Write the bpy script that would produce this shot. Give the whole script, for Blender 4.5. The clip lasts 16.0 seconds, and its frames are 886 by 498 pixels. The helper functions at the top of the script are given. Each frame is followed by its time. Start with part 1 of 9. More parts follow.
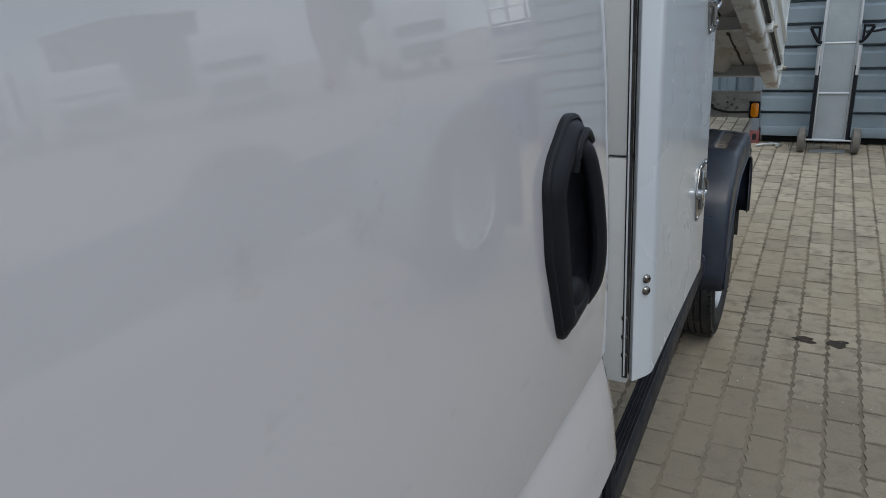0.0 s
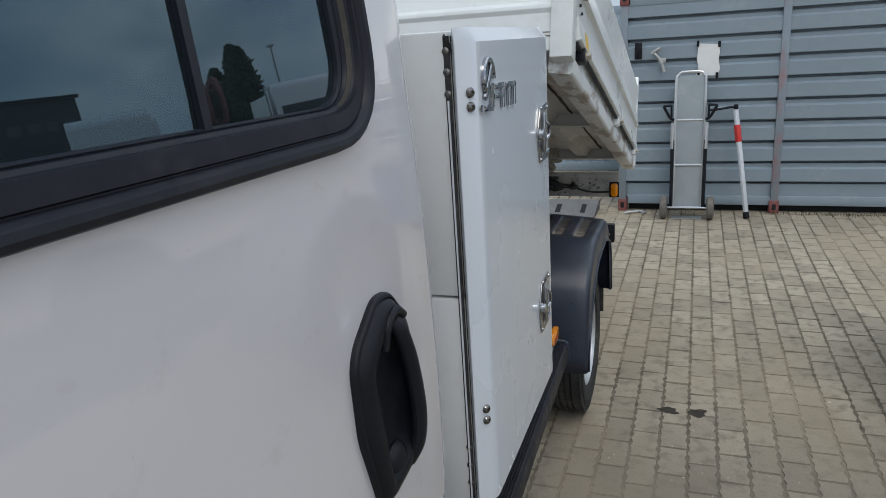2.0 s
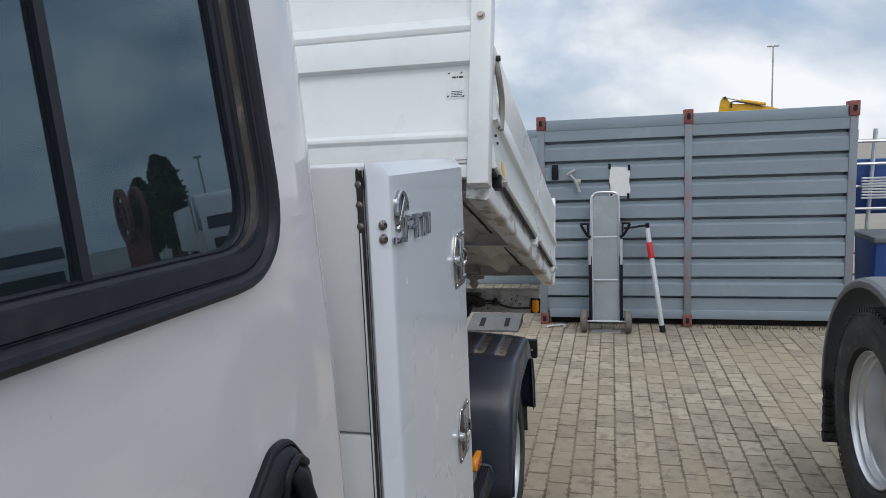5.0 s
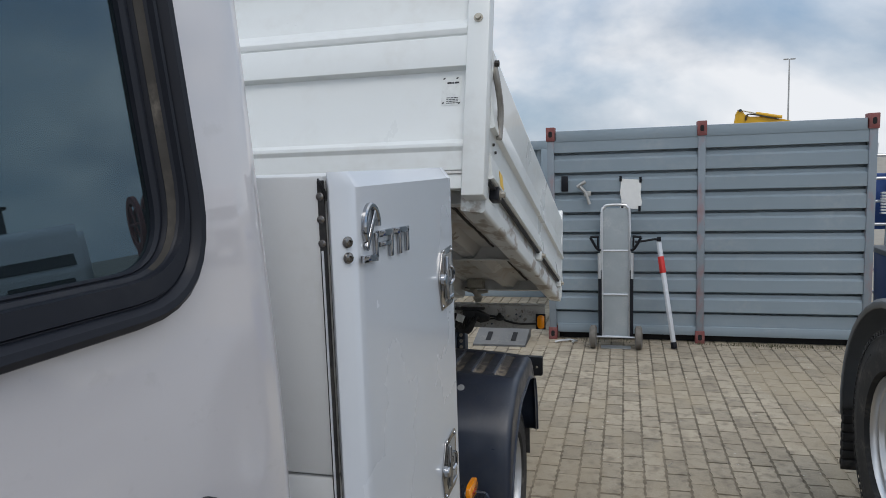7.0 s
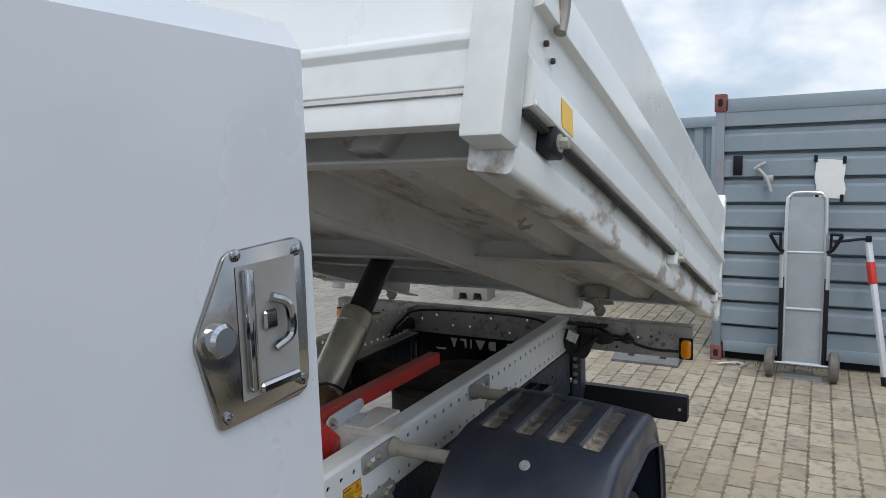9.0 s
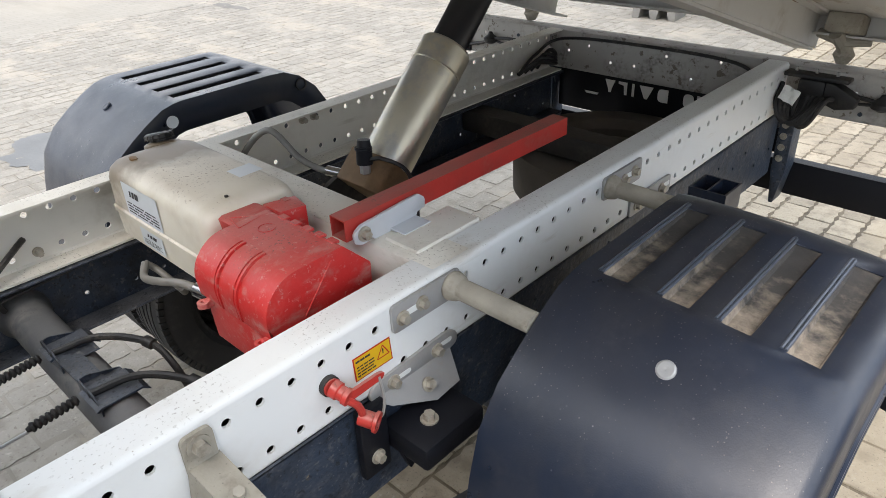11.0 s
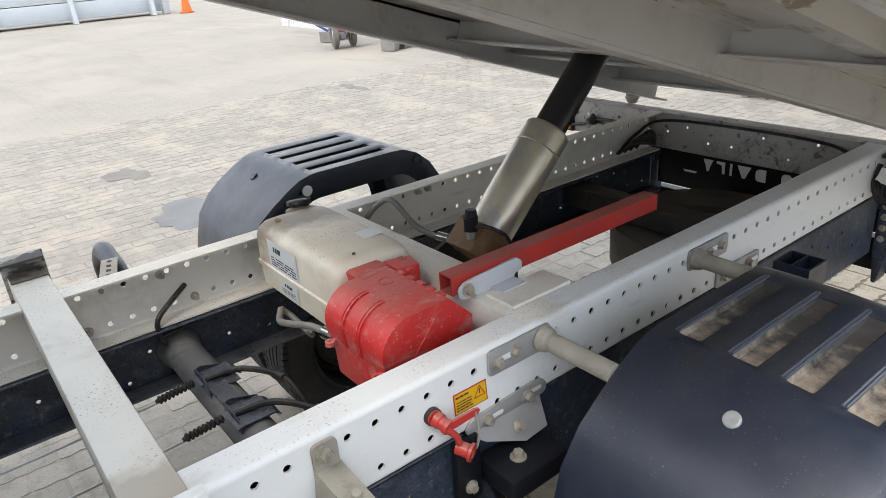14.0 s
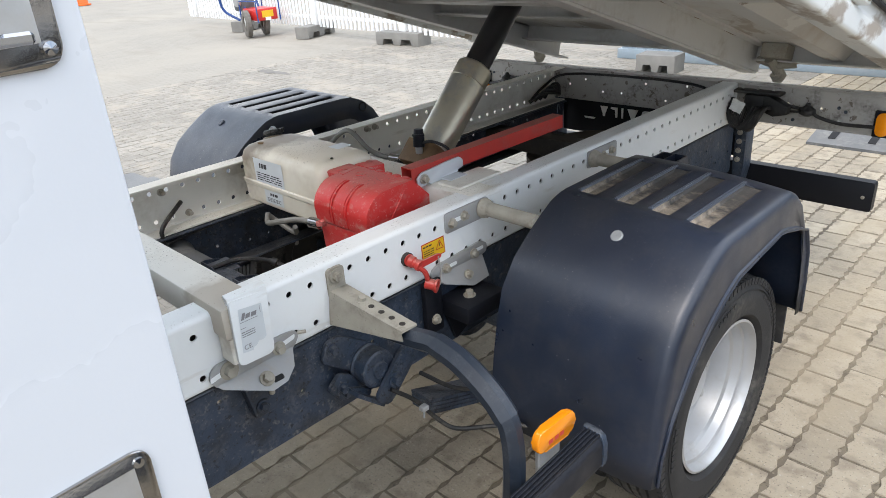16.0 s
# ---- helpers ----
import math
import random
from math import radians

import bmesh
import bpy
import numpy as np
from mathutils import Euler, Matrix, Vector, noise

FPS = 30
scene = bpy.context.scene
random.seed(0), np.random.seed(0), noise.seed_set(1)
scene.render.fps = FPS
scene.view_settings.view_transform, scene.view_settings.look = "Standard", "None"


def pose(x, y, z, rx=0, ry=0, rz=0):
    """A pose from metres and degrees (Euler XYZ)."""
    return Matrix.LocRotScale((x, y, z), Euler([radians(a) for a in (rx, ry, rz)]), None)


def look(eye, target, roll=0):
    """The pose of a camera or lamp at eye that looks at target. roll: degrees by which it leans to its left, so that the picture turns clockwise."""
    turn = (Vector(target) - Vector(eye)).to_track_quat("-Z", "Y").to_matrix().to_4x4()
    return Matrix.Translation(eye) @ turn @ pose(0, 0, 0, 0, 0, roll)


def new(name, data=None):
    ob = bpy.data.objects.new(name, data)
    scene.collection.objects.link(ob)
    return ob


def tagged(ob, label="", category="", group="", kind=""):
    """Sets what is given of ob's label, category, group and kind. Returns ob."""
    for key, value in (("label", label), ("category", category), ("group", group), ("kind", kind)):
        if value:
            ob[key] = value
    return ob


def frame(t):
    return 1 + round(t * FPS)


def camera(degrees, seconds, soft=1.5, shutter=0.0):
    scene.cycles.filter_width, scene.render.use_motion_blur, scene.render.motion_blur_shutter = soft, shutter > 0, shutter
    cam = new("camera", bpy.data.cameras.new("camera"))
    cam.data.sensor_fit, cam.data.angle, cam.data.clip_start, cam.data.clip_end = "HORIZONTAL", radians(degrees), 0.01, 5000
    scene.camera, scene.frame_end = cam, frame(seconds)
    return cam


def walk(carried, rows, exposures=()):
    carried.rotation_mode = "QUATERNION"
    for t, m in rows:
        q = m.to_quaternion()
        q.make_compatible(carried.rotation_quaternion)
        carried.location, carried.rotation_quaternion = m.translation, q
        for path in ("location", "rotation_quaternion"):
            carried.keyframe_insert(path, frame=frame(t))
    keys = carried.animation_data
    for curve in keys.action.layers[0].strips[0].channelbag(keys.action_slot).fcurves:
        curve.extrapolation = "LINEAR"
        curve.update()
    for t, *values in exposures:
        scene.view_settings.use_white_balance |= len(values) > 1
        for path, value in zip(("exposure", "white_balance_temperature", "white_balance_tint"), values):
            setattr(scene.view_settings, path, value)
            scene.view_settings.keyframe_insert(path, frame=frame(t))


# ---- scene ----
cam = camera(65.4, 16.0, soft=0.5)
SKY_STRENGTH, SUN_STRENGTH = 1.0, 1.1
EXPOSURES = [(0.0, -0.6, 6450, 8), (1.0, -0.45, 6500, 9), (2.0, -0.4, 6550, 9), (3.5, -0.3, 6600, 10), (4.2, -0.30, 6600, 10), (5.2, -0.43, 6600, 11), (7.5, -0.55, 6600, 11), (8.2, -0.6, 6450, 10), (10.3, 0.85, 6950, 13), (11.6, 0.93, 6950, 13), (12.6, 0.70, 6850, 13), (13.4, 0.70, 6900, 13), (14.2, 0.85, 6950, 13), (14.5, 0.88, 6950, 13), (16.0, 0.78, 6750, 12)]
PATH = [
    (0, (1.387, -0.534, 1.648), (0.457, 1.089, 0.941), -4.4),
    (0.5, (1.443, -0.496, 1.659), (0.53, 1.139, 0.956), -4.5),
    (1, (1.453, -0.477, 1.699), (0.643, 1.213, 1.0), -4.3),
    (1.5, (1.468, -0.484, 1.76), (0.738, 1.259, 1.106), -4.0),
    (2, (1.489, -0.472, 1.798), (0.815, 1.322, 1.229), -3.8),
    (2.5, (1.492, -0.459, 1.814), (0.882, 1.382, 1.324), -3.4),
    (3, (1.496, -0.462, 1.829), (0.939, 1.41, 1.398), -3.1),
    (3.5, (1.496, -0.463, 1.836), (0.98, 1.433, 1.461), -3.0),
    (4, (1.509, -0.469, 1.834), (1.018, 1.441, 1.506), -2.8),
    (4.5, (1.502, -0.447, 1.834), (1.025, 1.473, 1.539), -2.6),
    (5, (1.506, -0.439, 1.829), (1.029, 1.485, 1.56), -2.4),
    (7.5, (1.558, -0.158, 1.822), (1.024, 1.755, 1.585), -1.8),
    (8, (1.617, 0.155, 1.8), (1.015, 2.049, 1.569), -1.7),
    (8.2, (1.629, 0.273, 1.775), (0.956, 2.143, 1.546), -1.7),
    (10.3, (1.217, 1.63, 1.573), (-0.027, 3.12, 1.091), -2.6),
    (10.5, (1.193, 1.692, 1.55), (-0.055, 3.122, 0.917), -3.8),
    (11, (1.182, 1.636, 1.563), (-0.031, 2.873, 0.565), -2.7),
    (11.5, (1.202, 1.628, 1.575), (-0.213, 2.578, 0.528), -3.0),
    (12, (1.258, 1.622, 1.579), (-0.331, 2.255, 0.542), -2.5),
    (12.5, (1.318, 1.602, 1.58), (-0.356, 1.999, 0.56), -2.7),
    (13, (1.34, 1.585, 1.577), (-0.359, 2.014, 0.613), -4.0),
    (13.5, (1.33, 1.559, 1.599), (-0.28, 2.323, 0.691), -4.8),
    (14, (1.321, 1.519, 1.626), (-0.154, 2.61, 0.829), -4.4),
    (14.5, (1.324, 1.449, 1.604), (-0.036, 2.703, 0.842), -3.9),
    (14.8, (1.328, 1.41, 1.571), (-0.012, 2.683, 0.806), -3.5),
    (15, (1.375, 1.385, 1.567), (0.029, 2.633, 0.773), -4.1),
    (15.5, (1.473, 1.296, 1.559), (0.137, 2.531, 0.73), -4.0),
    (16, (1.638, 1.095, 1.571), (0.327, 2.358, 0.744), -4.1),
]
walk(cam, [(t, look(eye, target, roll)) for t, eye, target, roll in PATH], exposures=EXPOSURES)

# ---- world and light ----
SUN_AZ, SUN_EL = radians(150), radians(55)
world = bpy.data.worlds.new("sky")
scene.world = world
world.use_nodes = True
wn, wl = world.node_tree.nodes, world.node_tree.links
wn.clear()
sky = wn.new("ShaderNodeTexSky")
sky.sky_type, sky.sun_disc = "NISHITA", False
sky.sun_elevation, sky.sun_rotation = SUN_EL, SUN_AZ
sky.air_density, sky.dust_density = 1.4, 0.6
wtc = wn.new("ShaderNodeTexCoord")
wmap = wn.new("ShaderNodeMapping")
wmap.inputs["Scale"].default_value = (1.0, 1.0, 1.7)
wmap.inputs["Location"].default_value = (0.3, 0.1, 0.2)
cloud = wn.new("ShaderNodeTexNoise")
cloud.inputs["Scale"].default_value, cloud.inputs["Detail"].default_value = 2.3, 7.0
cloud.inputs["Roughness"].default_value, cloud.inputs["Distortion"].default_value = 0.52, 0.25
cov = wn.new("ShaderNodeValToRGB")
cov.color_ramp.elements[0].position, cov.color_ramp.elements[1].position = 0.32, 0.54
cloud2 = wn.new("ShaderNodeTexNoise")
cloud2.inputs["Scale"].default_value, cloud2.inputs["Detail"].default_value = 3.4, 6.0
shade = wn.new("ShaderNodeValToRGB")
shade.color_ramp.elements[0].position, shade.color_ramp.elements[0].color = 0.36, (0.50, 0.63, 0.80, 1)
shade.color_ramp.elements[1].position, shade.color_ramp.elements[1].color = 0.56, (1.25, 1.31, 1.38, 1)
skymul = wn.new("ShaderNodeMix")
skymul.data_type, skymul.blend_type = "RGBA", "MULTIPLY"
skymul.inputs[0].default_value = 1.0
skymul.inputs[7].default_value = (0.10, 0.12, 0.15, 1)
# haze evens out the clear parts
haze = wn.new("ShaderNodeMix")
haze.data_type = "RGBA"
haze.inputs[0].default_value = 0.75
haze.inputs[7].default_value = (0.40, 0.60, 0.86, 1)
cmix = wn.new("ShaderNodeMix")
cmix.data_type = "RGBA"
bg = wn.new("ShaderNodeBackground")
bg.inputs["Strength"].default_value = SKY_STRENGTH
wout = wn.new("ShaderNodeOutputWorld")
wl.new(wtc.outputs["Generated"], wmap.inputs["Vector"])
wl.new(wmap.outputs["Vector"], cloud.inputs["Vector"])
wl.new(wmap.outputs["Vector"], cloud2.inputs["Vector"])
wl.new(cloud.outputs["Fac"], cov.inputs["Fac"])
wl.new(cloud2.outputs["Fac"], shade.inputs["Fac"])
wl.new(sky.outputs["Color"], skymul.inputs[6])
wl.new(cov.outputs["Color"], cmix.inputs[0])
wl.new(skymul.outputs[2], haze.inputs[6])
wl.new(haze.outputs[2], cmix.inputs[6])
wl.new(shade.outputs["Color"], cmix.inputs[7])
# an overcast sky is brighter overhead than at the horizon
wsep = wn.new("ShaderNodeSeparateXYZ")
zen = wn.new("ShaderNodeMapRange")
zen.inputs["From Min"].default_value, zen.inputs["From Max"].default_value = 0.15, 1.0
zen.inputs["To Min"].default_value, zen.inputs["To Max"].default_value = 0.95, 1.65
wl.new(wtc.outputs["Generated"], wsep.inputs[0])
wl.new(wsep.outputs["Z"], zen.inputs["Value"])
zmul = wn.new("ShaderNodeMix")
zmul.data_type, zmul.blend_type = "RGBA", "MULTIPLY"
zmul.inputs[0].default_value = 1.0
wl.new(cmix.outputs[2], zmul.inputs[6])
wl.new(zen.outputs["Result"], zmul.inputs[7])
wl.new(zmul.outputs[2], bg.inputs["Color"])
wl.new(bg.outputs["Background"], wout.inputs["Surface"])

sun = new("sun", bpy.data.lights.new("sun", "SUN"))
sun.data.energy, sun.data.angle, sun.data.color = SUN_STRENGTH, radians(24), (1.0, 0.95, 0.89)
sun.matrix_world = look((0, 0, 0), (-math.sin(SUN_AZ) * math.cos(SUN_EL), -math.cos(SUN_AZ) * math.cos(SUN_EL), -math.sin(SUN_EL)))


# ---- materials ----
def speckled(mat, dark, pale, scale):
    """Add aggregate grains to a concrete: dark and pale specks over its base colour."""
    n, l = mat.node_tree.nodes, mat.node_tree.links
    bsdf = n["Principled BSDF"]
    src = bsdf.inputs["Base Color"].links[0].from_socket
    geo = n.new("ShaderNodeNewGeometry")
    for colour, lo, hi, sc, amount in ((dark, 0.60, 0.68, scale, 0.75), (pale, 0.61, 0.70, scale * 0.7, 0.6), (dark, 0.50, 0.66, 14, 0.55)):
        t = n.new("ShaderNodeTexNoise")
        t.inputs["Scale"].default_value, t.inputs["Detail"].default_value = sc, 5
        mp = n.new("ShaderNodeMapping")
        mp.inputs["Location"].default_value = (sc * 0.37, lo * 3, 0)
        l.new(geo.outputs["Position"], mp.inputs["Vector"])
        l.new(mp.outputs["Vector"], t.inputs["Vector"])
        r = n.new("ShaderNodeMapRange")
        r.inputs["From Min"].default_value, r.inputs["From Max"].default_value = lo, hi
        r.inputs["To Max"].default_value = amount
        l.new(t.outputs["Fac"], r.inputs["Value"])
        x = n.new("ShaderNodeMix")
        x.data_type = "RGBA"
        l.new(r.outputs["Result"], x.inputs[0])
        l.new(src, x.inputs[6])
        x.inputs[7].default_value = (*colour, 1)
        src = x.outputs[2]
    l.new(src, bsdf.inputs["Base Color"])


def material(name, colour, rough=0.5, metal=0.0, vary=0.0, scale=3.0, dirt=None, dirt_amount=0.0, dirt_scale=6.0, bump=0.0,
             bump_scale=60.0, coat=0.0, island=0.0, rough_vary=0.0, trans=0.0, subsurface=0.0, top_dust=None, top_amount=0.0,
             emit=0.0, spec=0.5, object_random=0.0):
    """A procedural surface: base colour with slow variation, stains, fine relief, and settled dust on upward faces."""
    m = bpy.data.materials.new(name)
    m.use_nodes = True
    n, l = m.node_tree.nodes, m.node_tree.links
    bsdf = n["Principled BSDF"]
    bsdf.inputs["Roughness"].default_value = rough
    bsdf.inputs["Metallic"].default_value = metal
    bsdf.inputs["Coat Weight"].default_value = coat
    bsdf.inputs["Coat Roughness"].default_value = 0.06
    bsdf.inputs["Specular IOR Level"].default_value = spec
    if trans:
        bsdf.inputs["Transmission Weight"].default_value = trans
    if subsurface:
        bsdf.inputs["Subsurface Weight"].default_value = subsurface
        bsdf.inputs["Subsurface Radius"].default_value = (0.05, 0.045, 0.035)
    geo = n.new("ShaderNodeNewGeometry")
    pos = geo.outputs["Position"]
    col = n.new("ShaderNodeRGB")
    col.outputs[0].default_value = (*colour, 1)
    out = col.outputs[0]

    def noise_fac(sc, detail, lo, hi):
        t = n.new("ShaderNodeTexNoise")
        t.inputs["Scale"].default_value, t.inputs["Detail"].default_value = sc, detail
        l.new(pos, t.inputs["Vector"])
        r = n.new("ShaderNodeMapRange")
        r.inputs["From Min"].default_value, r.inputs["From Max"].default_value = lo, hi
        l.new(t.outputs["Fac"], r.inputs["Value"])
        return t.outputs["Fac"], r.outputs["Result"]

    def mixed(a, b_colour, fac, blend="MIX", b_socket=None):
        x = n.new("ShaderNodeMix")
        x.data_type, x.blend_type = "RGBA", blend
        if hasattr(fac, "is_output"):
            l.new(fac, x.inputs[0])
        else:
            x.inputs[0].default_value = fac
        l.new(a, x.inputs[6])
        if b_socket is not None:
            l.new(b_socket, x.inputs[7])
        else:
            x.inputs[7].default_value = (*b_colour, 1)
        return x.outputs[2]

    def times(sock, k):
        x = n.new("ShaderNodeMath")
        x.operation = "MULTIPLY"
        l.new(sock, x.inputs[0])
        if hasattr(k, "is_output"):
            l.new(k, x.inputs[1])
        else:
            x.inputs[1].default_value = k
        return x.outputs[0]

    if vary:
        _, f = noise_fac(scale, 5, 0.3, 0.7)
        out = mixed(out, tuple(c * (1 - vary) for c in colour), f)
    if island or object_random:
        if object_random:
            rnd = n.new("ShaderNodeObjectInfo").outputs["Random"]
        else:
            rnd = geo.outputs["Random Per Island"]
        v = n.new("ShaderNodeMapRange")
        v.inputs["To Min"].default_value, v.inputs["To Max"].default_value = 1 - (island or object_random), 1 + (island or object_random)
        l.new(rnd, v.inputs["Value"])
        out = mixed(out, (1, 1, 1), 1.0, "MULTIPLY", v.outputs["Result"])
    dirt_fac = None
    if dirt is not None:
        _, f1 = noise_fac(dirt_scale, 8, 0.48, 0.72)
        _, f2 = noise_fac(dirt_scale * 7, 6, 0.35, 0.7)
        dirt_fac = times(times(f1, f2), dirt_amount)
        out = mixed(out, dirt, dirt_fac)
    if top_dust is not None:
        sep = n.new("ShaderNodeSeparateXYZ")
        l.new(geo.outputs["Normal"], sep.inputs[0])
        r = n.new("ShaderNodeMapRange")
        r.inputs["From Min"].default_value, r.inputs["From Max"].default_value = 0.55, 0.98
        l.new(sep.outputs["Z"], r.inputs["Value"])
        _, f3 = noise_fac(4.5, 3, 0.15, 0.85)
        out = mixed(out, top_dust, times(times(r.outputs["Result"], f3), top_amount * 0.75))
        _, f4 = noise_fac(170, 4, 0.60, 0.68)
        _, f5 = noise_fac(7, 4, 0.40, 0.62)
        out = mixed(out, tuple(c * 0.42 for c in top_dust), times(times(r.outputs["Result"], times(f4, f5)), min(1.0, top_amount * 1.3)))
    l.new(out, bsdf.inputs["Base Color"])
    if rough_vary:
        _, f = noise_fac(scale * 2.3, 6, 0.3, 0.7)
        r = n.new("ShaderNodeMapRange")
        r.inputs["To Min"].default_value, r.inputs["To Max"].default_value = max(rough - rough_vary, 0.02), min(rough + rough_vary, 1)
        l.new(f, r.inputs["Value"])
        l.new(r.outputs["Result"], bsdf.inputs["Roughness"])
    if bump:
        t, _ = noise_fac(bump_scale, 6, 0, 1)
        b = n.new("ShaderNodeBump")
        b.inputs["Strength"].default_value, b.inputs["Distance"].default_value = bump, 0.01
        l.new(t, b.inputs["Height"])
        l.new(b.outputs["Normal"], bsdf.inputs["Normal"])
    if emit:
        bsdf.inputs["Emission Color"].default_value = (*colour, 1)
        bsdf.inputs["Emission Strength"].default_value = emit
    return m


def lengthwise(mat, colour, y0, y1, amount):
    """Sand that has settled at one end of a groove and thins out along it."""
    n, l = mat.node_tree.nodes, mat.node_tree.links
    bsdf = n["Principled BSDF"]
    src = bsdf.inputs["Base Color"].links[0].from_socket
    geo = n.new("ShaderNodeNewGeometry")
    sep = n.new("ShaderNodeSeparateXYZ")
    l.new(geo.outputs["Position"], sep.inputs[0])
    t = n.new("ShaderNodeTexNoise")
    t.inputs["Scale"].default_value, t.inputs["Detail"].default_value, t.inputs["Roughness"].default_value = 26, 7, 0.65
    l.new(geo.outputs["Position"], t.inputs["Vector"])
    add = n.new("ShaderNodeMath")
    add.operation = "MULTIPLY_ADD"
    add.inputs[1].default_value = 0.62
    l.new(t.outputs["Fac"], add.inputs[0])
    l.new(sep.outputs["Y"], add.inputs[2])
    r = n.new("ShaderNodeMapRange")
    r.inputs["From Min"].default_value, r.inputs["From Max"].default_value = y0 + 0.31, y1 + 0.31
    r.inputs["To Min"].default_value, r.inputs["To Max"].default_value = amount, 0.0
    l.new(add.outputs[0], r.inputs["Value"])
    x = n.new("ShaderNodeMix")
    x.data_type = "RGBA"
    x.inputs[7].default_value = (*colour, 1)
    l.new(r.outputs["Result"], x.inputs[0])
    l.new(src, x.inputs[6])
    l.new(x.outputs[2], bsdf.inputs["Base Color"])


def patched(mat, colour, stretch, lo, hi, amount, seed=0.0):
    """Sharp-edged stains, drawn out along the three axes by the stretch."""
    n, l = mat.node_tree.nodes, mat.node_tree.links
    bsdf = n["Principled BSDF"]
    src = bsdf.inputs["Base Color"].links[0].from_socket
    geo = n.new("ShaderNodeNewGeometry")
    mp = n.new("ShaderNodeMapping")
    mp.inputs["Scale"].default_value = stretch
    mp.inputs["Location"].default_value = (seed, seed * 1.7, seed * 0.6)
    t = n.new("ShaderNodeTexNoise")
    t.inputs["Scale"].default_value, t.inputs["Detail"].default_value, t.inputs["Roughness"].default_value = 1.0, 8, 0.62
    r = n.new("ShaderNodeMapRange")
    r.inputs["From Min"].default_value, r.inputs["From Max"].default_value, r.inputs["To Max"].default_value = lo, hi, amount
    x = n.new("ShaderNodeMix")
    x.data_type = "RGBA"
    x.inputs[7].default_value = (*colour, 1)
    l.new(geo.outputs["Position"], mp.inputs["Vector"])
    l.new(mp.outputs["Vector"], t.inputs["Vector"])
    l.new(t.outputs["Fac"], r.inputs["Value"])
    l.new(r.outputs["Result"], x.inputs[0])
    l.new(src, x.inputs[6])
    l.new(x.outputs[2], bsdf.inputs["Base Color"])


def grit(mat, colour, size, share, amount, up=True):
    """Single crumbs lying on a surface: cells of the given size, a share of them filled."""
    n, l = mat.node_tree.nodes, mat.node_tree.links
    bsdf = n["Principled BSDF"]
    src = bsdf.inputs["Base Color"].links[0].from_socket
    geo = n.new("ShaderNodeNewGeometry")
    v = n.new("ShaderNodeTexVoronoi")
    v.inputs["Scale"].default_value = 1.0 / size
    l.new(geo.outputs["Position"], v.inputs["Vector"])
    sep = n.new("ShaderNodeSeparateColor")
    l.new(v.outputs["Color"], sep.inputs[0])

    def ramp(sock, lo, hi):
        r = n.new("ShaderNodeMapRange")
        r.inputs["From Min"].default_value, r.inputs["From Max"].default_value = lo, hi
        l.new(sock, r.inputs["Value"])
        return r.outputs["Result"]

    def product(a, b):
        m = n.new("ShaderNodeMath")
        m.operation = "MULTIPLY"
        l.new(a, m.inputs[0])
        if hasattr(b, "is_output"):
            l.new(b, m.inputs[1])
        else:
            m.inputs[1].default_value = b
        return m.outputs[0]

    dot = n.new("ShaderNodeMath")
    dot.operation = "SUBTRACT"
    dot.inputs[0].default_value = 1.0
    l.new(ramp(v.outputs["Distance"], 0.20, 0.34), dot.inputs[1])
    fac = product(dot.outputs[0], ramp(sep.outputs[0], 1 - share, 1 - share + 0.02))
    big = n.new("ShaderNodeTexNoise")
    big.inputs["Scale"].default_value, big.inputs["Detail"].default_value = 5.0, 3
    l.new(geo.outputs["Position"], big.inputs["Vector"])
    fac = product(fac, ramp(big.outputs["Fac"], 0.36, 0.56))
    if up:
        sn = n.new("ShaderNodeSeparateXYZ")
        l.new(geo.outputs["Normal"], sn.inputs[0])
        fac = product(fac, ramp(sn.outputs["Z"], 0.35, 0.85))
    x = n.new("ShaderNodeMix")
    x.data_type = "RGBA"
    x.inputs[7].default_value = (*colour, 1)
    l.new(product(fac, amount), x.inputs[0])
    l.new(src, x.inputs[6])
    l.new(x.outputs[2], bsdf.inputs["Base Color"])


CAB_WHITE = material("cab_paint", (0.64, 0.612, 0.622), 0.20, vary=0.05, scale=1.6, coat=1.0, rough_vary=0.07, dirt=(0.55, 0.52, 0.5), dirt_amount=0.08, dirt_scale=9, bump=0.008, bump_scale=3)
CAB_WHITE.node_tree.nodes["Principled BSDF"].inputs["Coat IOR"].default_value = 1.78
CAB_WHITE.node_tree.nodes["Principled BSDF"].inputs["Coat Roughness"].default_value = 0.02
BOX_WHITE = material("powder_coat", (0.59, 0.615, 0.65), 0.26, vary=0.04, scale=1.2, coat=0.5, rough_vary=0.04, bump=0.012, bump_scale=320)
BOX_GREY = material("coated_front", (0.62, 0.63, 0.63), 0.42, vary=0.06, scale=2, dirt=(0.4, 0.37, 0.33), dirt_amount=0.25, bump=0.02, bump_scale=260)
BED_WHITE = material("bed_paint", (0.75, 0.77, 0.755), 0.33, vary=0.05, scale=1.2, coat=0.2, rough_vary=0.08, dirt=(0.40, 0.34, 0.27), dirt_amount=0.3, dirt_scale=3.5, bump=0.04, bump_scale=20)
UNDER_WHITE = material("bed_underside", (0.60, 0.59, 0.565), 0.42, vary=0.14, scale=2, dirt=(0.36, 0.25, 0.15), dirt_amount=1.0, dirt_scale=1.9, bump=0.06, bump_scale=40)
